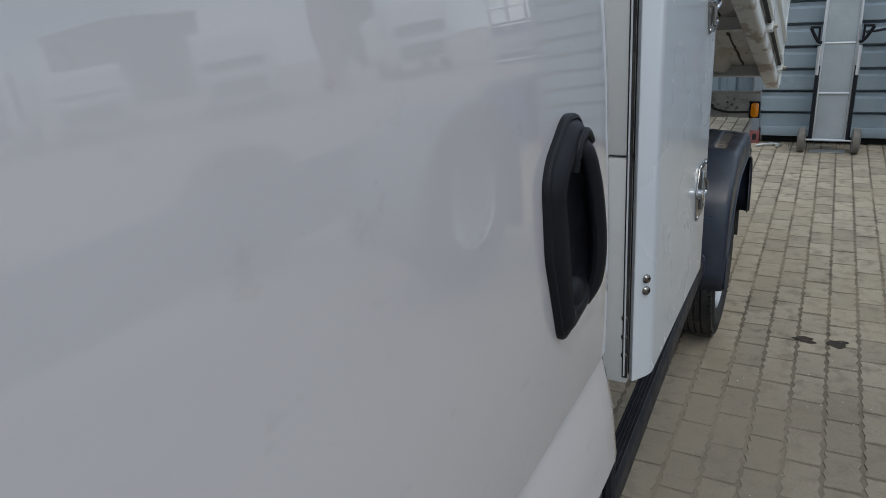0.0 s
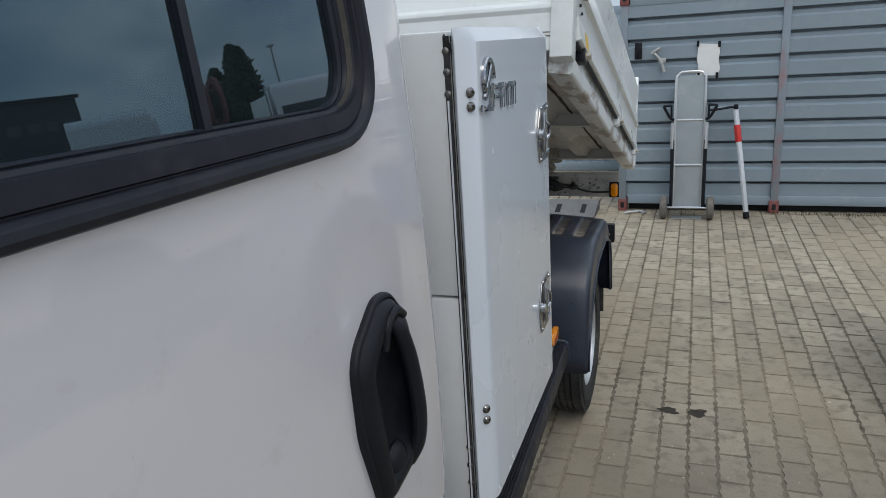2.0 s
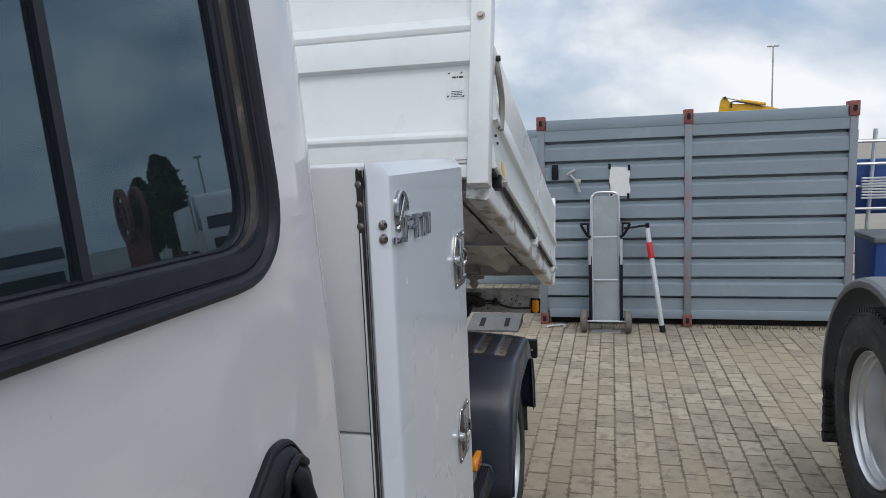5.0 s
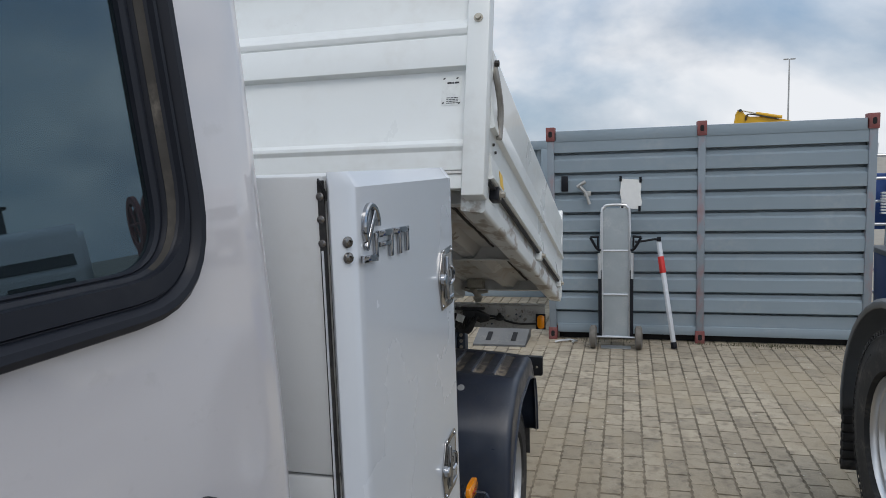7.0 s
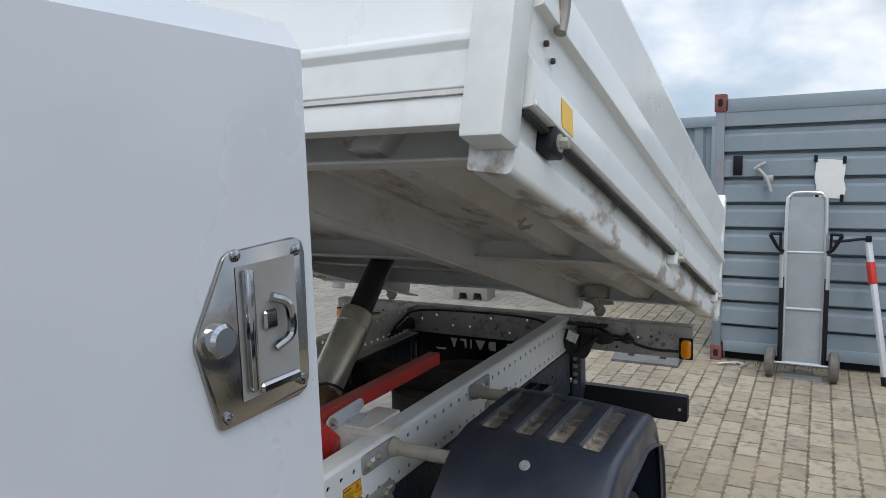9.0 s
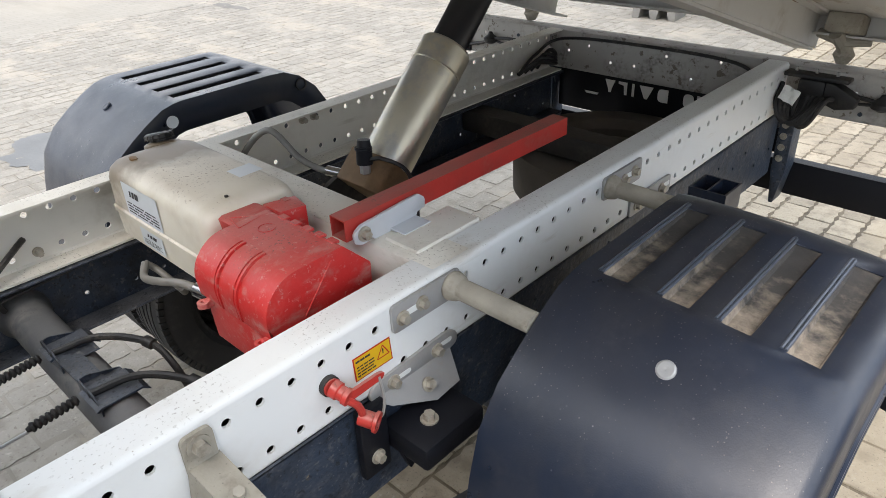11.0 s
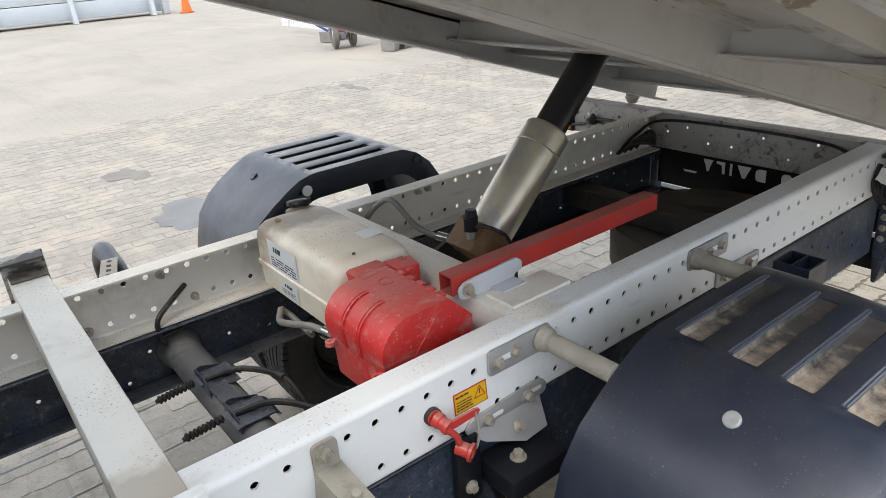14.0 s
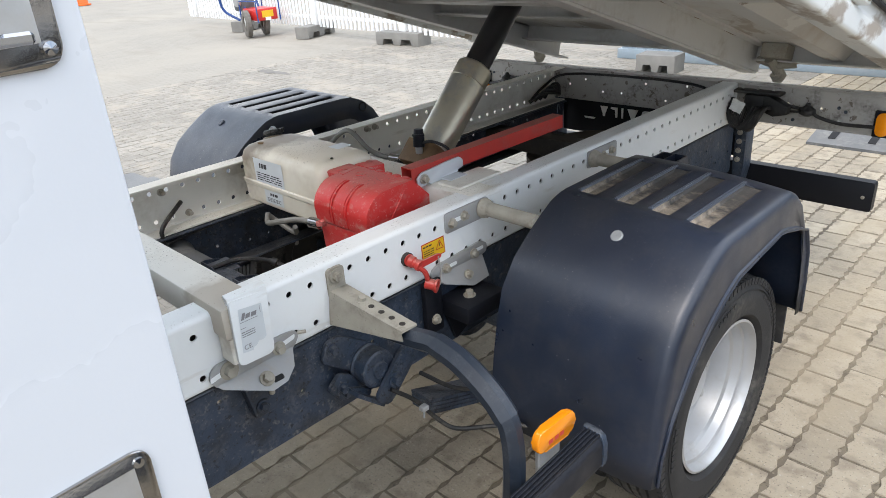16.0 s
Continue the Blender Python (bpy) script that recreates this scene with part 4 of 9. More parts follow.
# wire harness on the far rail
bm = B()
tube(bm, [(-RAIL + 0.01, 1.96, 0.845), (-RAIL + 0.03, 1.93, 0.835), (-RAIL + 0.06, 1.865, 0.80), (-RAIL + 0.065, 1.855, 0.76), (-RAIL + 0.06, 1.865, 0.72)], 0.007, 8)
tube(bm, [(-RAIL + 0.06, 1.865, 0.745), (-RAIL + 0.05, 2.05, 0.752), (-RAIL + 0.05, 2.2, 0.765), (-RAIL + 0.06, 2.4, 0.76)], 0.003, 6)
part("wire_harness", bm, CABLE, truck, "thin black wiring along the far rail")
for y, z in ((1.906, 0.893), (1.98, 0.802), (1.706, 0.803), (1.37, 0.897), (1.31, 0.803), (2.215, 0.845), (2.75, 0.90), (2.79, 0.90)):
    bm = B()
    hexbolt(bm, (-RAIL + 0.005, y, z), (1, 0, 0), 0.010, 0.018)
    part("bolt", bm, BOLT, far_rail)

# ---- hydraulic tank, pump cover, safety prop, cylinder ----
bm = B()
TANK_PLAN = [(-0.352, 2.135), (0.082, 2.135), (0.088, 2.345), (-0.345, 2.345)]
TANK_MID = Vector((-0.15, 2.24))


def tank_loop(inset, z, rad):
    pts = []
    for x, y in round_poly(TANK_PLAN, rad, 6):
        pts.append((x + inset * (1 if x < TANK_MID.x else -1) * min(1.0, abs(x - TANK_MID.x) / 0.15), y + inset * (1 if y < TANK_MID.y else -1) * min(1.0, abs(y - TANK_MID.y) / 0.06), z))
    return pts


rows = [(0.012, 0.822, 0.02), (0.002, 0.832, 0.024), (0.0, 0.886, 0.024), (-0.004, 0.890, 0.026), (-0.004, 0.900, 0.026), (0.0, 0.904, 0.026), (0.001, 0.970, 0.03), (0.006, 0.990, 0.034), (0.016, 1.003, 0.038), (0.032, 1.010, 0.04), (0.060, 1.013, 0.03)]
rings = [[bm.verts.new(p) for p in tank_loop(*r)] for r in rows]
for u, v in zip(rings, rings[1:]):
    for k in range(len(u)):
        bm.faces.new((u[k], u[(k + 1) % len(u)], v[(k + 1) % len(u)], v[k]))
bm.faces.new(rings[0])
bm.faces.new(rings[-1])
tank = part("hydraulic_tank", bm, TANK, truck, "yellowed translucent plastic oil tank, dusty on top")
bm = B()
lathe(bm, [(-0.03, 0.0), (-0.03, 0.044), (0.0, 0.042), (0.004, 0.036), (0.006, 0.0)], (-0.366, 2.288, 0.994), (-0.25, 0.1, 1), 26)
part("filler_neck", bm, TANK, tank)
bm = B()
prism(bm, round_poly([(-0.296, 2.176), (-0.274, 2.172), (-0.268, 2.186), (-0.290, 2.190)], 0.006, 3), "z", 1.008, 1.0138)
part("moulding_sprue", bm, RUST, tank, "brown moulding mark")
bm = B()
cyl(bm, (0.055, 2.205, 1.011), (0.055, 2.205, 1.0137), 0.004, n=10)
part("breather_hole", bm, GRIME, tank)
bm = B()
lathe(bm, [(0, 0.0), (0, 0.026), (0.004, 0.026), (0.005, 0.032), (0.008, 0.034), (0.016, 0.033), (0.019, 0.028), (0.019, 0.0)], (-0.372, 2.288, 0.999), (-0.25, 0.1, 1), 26)
for k in range(14):
    a = k * math.tau / 14
    c = Vector((-0.3750, 2.289, 1.0105)) + Vector((math.cos(a), math.sin(a), 0.25 * math.cos(a))) * 0.0325
    box(bm, c.x - 0.002, c.x + 0.002, c.y - 0.002, c.y + 0.002, c.z - 0.006, c.z + 0.006)
part("filler_cap", bm, CABLE, tank, "dusty black ribbed screw cap")
for (u0, u1, v0, v1), sd in (((-0.262, -0.105, 0.905, 0.982), 1), ((-0.225, -0.125, 0.842, 0.885), 2)):
    bm = B()
    bm.faces.new([bm.verts.new(p) for p in ((u0, 2.1335, v0), (u1, 2.1335, v0), (u1, 2.1335, v1), (u0, 2.1335, v1))])
    part("tank_label", bm, DECAL_PALE, tank)
    bm = B()
    lines_of_print(bm, lambda u, v: (u, 2.1329, v), u0 + 0.01, u1 - 0.01, v0 + 0.006, v0 + (v1 - v0) * 0.45, 4, sd)
    vm, h = v0 + (v1 - v0) * 0.62, (v1 - v0) * 0.2
    for q, w in ((0.03, 0.008), (0.042, 0.010), (0.055, 0.016)):
        bm.faces.new([bm.verts.new((u0 + q + e, 2.1329, vm + f)) for e, f in ((0, 0), (w, 0), (w + 0.003, h), (0.003, h))])
    part("label_print", bm, INK, tank)
bm = B()
bm.faces.new([bm.verts.new(p) for p in ((-0.05, 2.27, 1.0132), (0.0, 2.27, 1.0132), (0.0, 2.325, 1.0132), (-0.05, 2.325, 1.0132))])
part("tank_label", bm, DECAL_PALE, tank)
bm = B()
tube(bm, [(-0.19, 2.11, 0.815), (-0.16, 2.09, 0.80), (-0.08, 2.085, 0.825), (0.0, 2.10, 0.845), (0.07, 2.115, 0.845)], 0.0085, 14)
tube(bm, [(-0.19, 2.11, 0.815), (-0.18, 2.13, 0.79), (-0.10, 2.14, 0.765), (-0.06, 2.12, 0.80)], 0.0075, 14)
part("suction_hose", bm, HOSE, truck, "grey oil hose with metal ends")
bm = B()
cyl(bm, (0.045, 2.110, 0.845), (0.085, 2.117, 0.845), 0.016, n=16)
cyl(bm, (0.085, 2.117, 0.845), (0.10, 2.12, 0.845), 0.011, n=6)
part("hose_fitting", bm, STAINLESS, truck)

bm = B()
prof = round_poly([(2.080, 0.884), (2.074, 0.945), (2.118, 0.990), (2.242, 0.993), (2.299, 0.936), (2.297, 0.884)], [0.003, 0.035, 0.030, 0.004, 0.006, 0.004], 7)
prism(bm, prof, "x", 0.128, 0.350, 0.006)
cover = part("pump_cover", bm, RED_PLASTIC, truck, "dusty red plastic pump cover with moulded ribs")
for x0, x1, h in ((0.134, 0.196, 0.0016), (0.205, 0.209, 0.0042), (0.213, 0.256, 0.0016), (0.265, 0.269, 0.0042)):
    bm = B()
    cut = [(y - 0.8 * h, z + h) for y, z in prof if y < 2.15] + [(2.15, 0.970), (2.10, 0.884)]
    prism(bm, cut, "x", x0, x1, 0.0008)
    part("cover_rib", bm, RED_PLASTIC, cover)
# ledge towards the tank, with a raised edge and a corner tab
bm = B()
prism(bm, [(2.170, 0.930), (2.168, 0.986), (2.176, 0.990), (2.246, 0.990), (2.254, 0.986), (2.254, 0.930)], "x", 0.072, 0.132, 0.003)
part("cover_flange", bm, RED_PLASTIC, cover)
bm = B()
prism(bm, round_poly([(0.094, 2.254), (0.150, 2.254), (0.166, 2.306), (0.112, 2.318)], 0.004, 2), "z", 0.936, 0.989, 0.002)
part("corner_tab", bm, RED_PLASTIC, cover)
bm = B()
box(bm, 0.104, 0.122, 2.288, 2.302, 0.9892, 0.9900, 0.0, 1)
part("tab_recess", bm, RED_PAINT, cover)
for x in (0.170, 0.205, 0.240, 0.275, 0.310):
    bm = B()
    box(bm, x, x + 0.022, 2.236, 2.252, 0.9885, 0.9945, 0.0015, 1)
    part("moulded_lip", bm, RED_PLASTIC, cover)
# moulded triangle, ring and arrow marks on the top
bm = B()
for p, q in (((0.100, 2.180), (0.150, 2.168)), ((0.150, 2.168), (0.140, 2.225)), ((0.140, 2.225), (0.100, 2.180))):
    tube(bm, [(p[0], p[1], 0.9912), (q[0], q[1], 0.9912)], 0.0016, 6, steps=1)
part("moulded_mark", bm, RED_PLASTIC, cover)
bm = B()
ring = [(0.190 + 0.016 * math.cos(k * math.tau / 20), 2.200 + 0.016 * math.sin(k * math.tau / 20), 0.9918) for k in range(21)]
tube(bm, ring, 0.0013, 6, steps=1)
part("moulded_ring", bm, RED_PLASTIC, cover)
bm = B()
tube(bm, [(0.3508, 2.150, 0.900), (0.3508, 2.215, 0.978)], 0.0013, 6, steps=1)
part("mould_line", bm, RED_PLASTIC, cover)
bm = B()
prism(bm, round_poly([(2.088, 0.790), (2.083, 0.882), (2.292, 0.882), (2.290, 0.790)], 0.006, 3), "x", 0.134, 0.345, 0.006)
base = part("cover_base", bm, RED_PLASTIC, cover)
for x in (0.158, 0.338):
    bm = B()
    lathe(bm, [(0, 0.004), (0, 0.011), (0.010, 0.011), (0.010, 0.004)], (x, 2.066, 0.878), (0, 0, 1), 14, closed=True)
    box(bm, x - 0.006, x + 0.006, 2.068, 2.084, 0.872, 0.890, 0.002, 1)
    part("clip_lug", bm, RED_PLASTIC, cover)

bm = B()
M = look((0.262, 2.302, 0.971), (0.268, 2.98, 0.972))
L = 0.695
w0, w1 = 0.0215, 0.0185
outer4 = [(-w0, -w0), (w0, -w0), (w0, w0), (-w0, w0)]
inner4 = [(-w1, -w1), (w1, -w1), (w1, w1), (-w1, w1)]
loops = [[bm.verts.new(M @ Vector((x, y, z))) for x, y in sq] for sq, z in ((outer4, 0.0), (outer4, -L), (inner4, -L), (inner4, 0.0))]
for u, v in zip(loops, loops[1:] + loops[:1]):
    for k in range(4):
        bm.faces.new((u[k], u[(k + 1) % 4], v[(k + 1) % 4], v[k]))
prop = part("safety_prop", bm, RED_PAINT, truck, "red square-tube bed safety prop")
bm = B()
prism(bm, round_poly([(2.312, 0.944), (2.328, 0.937), (2.346, 0.938), (2.352, 0.946), (2.358, 0.938), (2.362, 0.934), (2.470, 0.937), (2.472, 0.950), (2.496, 0.952), (2.496, 0.972), (2.480, 0.985), (2.440, 0.984), (2.330, 0.977), (2.312, 0.966)], 0.0045, 3), "x", 0.289, 0.2945, 0.001)
box(bm, 0.289, 0.335, 2.40, 2.47, 0.9375, 0.9425, 0.001, 1)
part("prop_bracket", bm, BOX_WHITE, prop, "white pivot bracket")
bm = B()
hexbolt(bm, (0.295, 2.335, 0.958), (1, 0, 0), 0.0125, 0.011)
part("bolt", bm, BOLT, prop)
bm = B()
box(bm, 0.285, 0.289, 2.455, 2.485, 0.87, 0.93, 0.001, 1)
part("prop_stop", bm, HANDLE_BLACK, prop)

C0, C1, C2 = Vector((0.012, 2.640, 0.912)), Vector((0.012, 2.877, 1.149)), Vector((0.012, 3.082, 1.354))
cd = (C1 - C0).normalized()
ln = (C1 - C0).length
bm = B()
lathe(bm, [(0, 0.0), (0, 0.058), (0.008, 0.064), (ln * 0.80, 0.064), (ln * 0.80 + 0.003, 0.0615), (ln * 0.80 + 0.006, 0.064), (ln - 0.006, 0.064), (ln, 0.060), (ln, 0.046), (ln - 0.004, 0.046)], C0, cd, 44)
ram = part("tipping_cylinder", bm, CYL_STEEL, truck, "yellow-zinc hydraulic tipping cylinder with a black ram")
bm = B()
cyl(bm, C1 - cd * 0.01, C2, 0.0455, n=36)
part("ram_stage", bm, PISTON, ram, "black lacquered ram stage")
bm = B()
foot = Matrix.Translation(C0) @ cd.to_track_quat("Z", "X").to_matrix().to_4x4()
prism(bm, round_poly([(-0.066, -0.062), (0.066, -0.062), (0.066, 0.040), (0.040, 0.064), (-0.040, 0.064), (-0.066, 0.040)], 0.006, 2), "z", -0.075, 0.010, 0.004, foot)
cyl(bm, (-0.075, 2.605, 0.870), (0.095, 2.605, 0.870), 0.018, n=20)
part("cylinder_foot", bm, RUST, ram, "rust-brown cylinder foot block")
for x in (-0.105, 0.09):
    bm = B()
    prism(bm, round_poly([(2.45, 0.78), (2.66, 0.78), (2.66, 0.84), (2.62, 0.882), (2.58, 0.882), (2.45, 0.83)], 0.012), "x", x, x + 0.015)
    part("cylinder_cradle", bm, FRAME_DARK, ram)
bm = B()
sb = Vector((0.040, 2.560, 0.955))
cyl(bm, sb, sb + Vector((-0.002, 0.004, 0.040)), 0.0185, n=18)
cyl(bm, sb + Vector((-0.002, 0.004, 0.040)), sb + Vector((-0.003, 0.006, 0.056)), 0.0165, 0.0145, n=18)
lathe(bm, [(0, 0.019), (0.003, 0.0205), (0.006, 0.019)], sb + Vector((0, 0, 0.034)), (0, 0.1, 1), 18)
part("end_switch", bm, HANDLE_BLACK, ram, "black capped end switch")
bm = B()
cyl(bm, sb - Vector((0, 0, 0.022)), sb, 0.0125, n=6)
part("switch_nut", bm, GALV, ram)
bm = B()
tube(bm, [sb + Vector((0.012, 0.004, 0.012)), sb + Vector((0.050, 0.010, 0.022)), sb + Vector((0.085, 0.040, 0.0)), sb + Vector((0.095, 0.055, -0.04)), sb + Vector((0.09, 0.06, -0.08))], 0.005, 8)
part("switch_lead", bm, CABLE, ram)
bm = B()
tube(bm, [(-0.42, 2.50, 0.86), (-0.36, 2.52, 0.93), (-0.31, 2.535, 0.965), (-0.275, 2.545, 0.955), (-0.22, 2.56, 0.905), (-0.16, 2.575, 0.885), (-0.10, 2.59, 0.882)], 0.0085, 12)
part("pressure_hose", bm, HOSE, ram)
bm = B()
cyl(bm, (-0.135, 2.582, 0.883), (-0.095, 2.592, 0.882), 0.0145, n=14)
cyl(bm, (-0.095, 2.592, 0.882), (-0.070, 2.598, 0.881), 0.012, n=6)
part("hose_fitting", bm, STAINLESS, ram)

# ---- brackets and bolts on the near rail ----
def slotted_plate(y0, y1, z0, z1, bolts, slots):
    bm = B()
    prism(bm, round_poly([(y0, z0), (y1, z0), (y1, z1), (y0, z1)], 0.008), "x", RAIL + 0.001, RAIL + 0.007, 0.0012)
    p = part("mount_plate", bm, ZINC, truck, "galvanised bolted mounting plate")
    for a, b in bolts:
        bm = B()
        hexbolt(bm, (RAIL + 0.007, a, b), (1, 0, 0), 0.0115, 0.010)
        part("bolt", bm, BOLT, p)
    for a, b in slots:
        bm = B()
        prism(bm, round_poly([(a - 0.02, b - 0.006), (a + 0.02, b - 0.006), (a + 0.02, b + 0.006), (a - 0.02, b + 0.006)], 0.006), "x", RAIL + 0.007, RAIL + 0.0075)
        part("slot", bm, RAIL_WHITE, p)
    return p


def fender_tube(y, z, y_plate, k):
    p = slotted_plate(y_plate, y_plate + 0.165, z - 0.028, z + 0.026, [(y_plate + k, z - 0.004), (y_plate + k + 0.046, z + 0.002)], [(y_plate + k + 0.023, z)])
    bm = B()
    lathe(bm, [(0, 0.026), (0.006, 0.028), (0.02, 0.024), (0.026, 0.0195), (0.181, 0.0195), (0.181, 0.0)], (RAIL + 0.006, y, z), (1, 0, 0), 22)
    part("support_tube", bm, BEIGE, p, "dusty round fender support tube")


fender_tube(2.375, 0.900, 2.232, 0.022)
fender_tube(2.900, 0.898, 2.875, 0.085)
slotted_plate(3.005, 3.205, 0.776, 0.824, [(3.035, 0.800), (3.155, 0.801)], [(3.180, 0.803)])


def gusset(y, z):
    """Folded galvanised corner plate that ties subframe and chassis together."""
    bm = B()
    prism(bm, round_poly([(y - 0.085, z - 0.035), (y - 0.088, z - 0.016), (y - 0.07, z - 0.002), (y + 0.105, z + 0.008), (y + 0.130, z - 0.005), (y + 0.128, z - 0.030), (y + 0.10, z - 0.035)], 0.010, 3), "x", RAIL + 0.001, RAIL + 0.007, 0.001)
    t = bmesh.new()
    low = [(0, y - 0.082, 0), (0, y + 0.108, 0), (0.0, y + 0.112, -0.022), (0.034, y + 0.096, -0.052), (0.036, y + 0.034, -0.056), (0.012, y - 0.05, -0.026)]
    va = [t.verts.new((RAIL + 0.001 + q[0], q[1], z - 0.034 + q[2])) for q in low]
    vb = [t.verts.new((RAIL + 0.007 + q[0], q[1], z - 0.031 + q[2])) for q in low]
    t.faces.new(va[::-1])
    t.faces.new(vb)
    for k in range(6):
        t.faces.new((va[k], va[(k + 1) % 6], vb[(k + 1) % 6], vb[k]))
    join(bm, t)
    p = part("gusset_plate", bm, ZINC, truck, "galvanised folded gusset plate with bolts and slots")
    for q, r, dx in ((y - 0.034, z - 0.020, 0.007), (y + 0.074, z - 0.017, 0.007), (y + 0.030, z - 0.058, 0.026)):
        bm = B()
        hexbolt(bm, (RAIL + dx, q, r), (1, 0, 0.6 if dx > 0.01 else 0), 0.0115, 0.011)
        part("bolt", bm, BOLT, p)
    for q, r in ((y - 0.008, z - 0.019), (y + 0.098, z - 0.012)):
        bm = B()
        prism(bm, round_poly([(q - 0.016, r - 0.005), (q + 0.016, r - 0.005), (q + 0.016, r + 0.005), (q - 0.016, r + 0.005)], 0.005), "x", RAIL + 0.007, RAIL + 0.0074)
        part("slot", bm, RAIL_WHITE, p)
    return p


gusset(2.255, 0.800)


def lower_gusset():
    """Folded plate under the front beam: an upright strip on the rail, its lower half bent outwards."""
    bm = B()
    a = RAIL + 0.002
    strip = round_poly([(1.545, 0.797), (1.560, 0.772), (1.742, 0.776), (1.762, 0.797), (1.756, 0.815), (1.735, 0.818), (1.562, 0.823)], [0.014, 0.004, 0.004, 0.012, 0.012, 0.006, 0.016], 4)
    prism(bm, strip, "x", a, a + 0.006, 0.001)
    t = bmesh.new()
    low = [(0.0, 1.560, 0.775), (0.0, 1.742, 0.779), (0.030, 1.722, 0.752), (0.046, 1.692, 0.737), (0.047, 1.655, 0.733), (0.031, 1.612, 0.7505), (0.012, 1.566, 0.769)]
    va = [t.verts.new((a + q[0], q[1], q[2])) for q in low]
    vb = [t.verts.new((a + 0.006 + q[0], q[1], q[2] + 0.002)) for q in low]
    t.faces.new(va[::-1])
    t.faces.new(vb)
    for k in range(7):
        t.faces.new((va[k], va[(k + 1) % 7], vb[(k + 1) % 7], vb[k]))
    join(bm, t)
    p = part("gusset_plate", bm, ZINC, truck, "galvanised folded gusset plate with bolts and slots")
    for y, z in ((1.568, 0.797), (1.732, 0.799)):
        bm = B()
        prism(bm, round_poly([(y - 0.020, z - 0.009), (y + 0.018, z - 0.001), (y + 0.020, z + 0.010), (y - 0.018, z + 0.003)], 0.005), "x", a + 0.006, a + 0.0066)
        part("slot", bm, RAIL_WHITE, p)
    for x, y, z, ax, r in ((a + 0.006, 1.592, 0.800, (1, 0, 0), 0.017), (a + 0.006, 1.708, 0.794, (1, 0, 0), 0.013), (a + 0.034, 1.655, 0.757, (0.75, 0, 0.66), 0.0135)):
        bm = B()
        hexbolt(bm, (x, y, z), ax, r, 0.013)
        part("bolt", bm, BEIGE, p)
    bm = B()
    prism(bm, round_poly([(-0.004, -0.006), (0.022, -0.006), (0.022, 0.006), (-0.004, 0.006)], 0.005), "z", 0, 0.0006, 0, Matrix.Translation((a + 0.041, 1.668, 0.7495)) @ Matrix.Rotation(math.radians(47), 4, "Y") @ Matrix.Rotation(math.pi / 2, 4, "Z"))
    part("slot", bm, DARK, p)
    bm = B()
    cyl(bm, (a + 0.038, 1.660, 0.742), (a + 0.030, 1.662, 0.716), 0.0065, n=10)
    part("bolt_end", bm, BEIGE, p)
    bm = B()
    cyl(bm, (a + 0.004, 1.760, 0.806), (a + 0.016, 1.774, 0.808), 0.004, n=8)
    part("bolt_end", bm, BEIGE, p)


lower_gusset()


def bent_bar(bm, pts, y, w, h, steps=5):
    """A square tube with broken edges, bent in an upright plane."""
    path = smooth_path([(x, y, z) for x, z in pts], steps)
    a, rings = Vector((0, 1, 0)), []
    for i, p in enumerate(path):
        d = (path[min(i + 1, len(path) - 1)] - path[max(i - 1, 0)]).normalized()
        b = d.cross(a).normalized()
        c = 0.35
        rings.append([bm.verts.new(p + a * (u * w / 2) + b * (v * h / 2)) for u, v in ((1, c), (c, 1), (-c, 1), (-1, c), (-1, -c), (-c, -1), (c, -1), (1, -c))])
    for u, v in zip(rings, rings[1:]):
        for k in range(8):
            bm.faces.new((u[k], u[(k + 1) % 8], v[(k + 1) % 8], v[k]))
    bm.faces.new(rings[0][::-1])
    bm.faces.new(rings[-1])


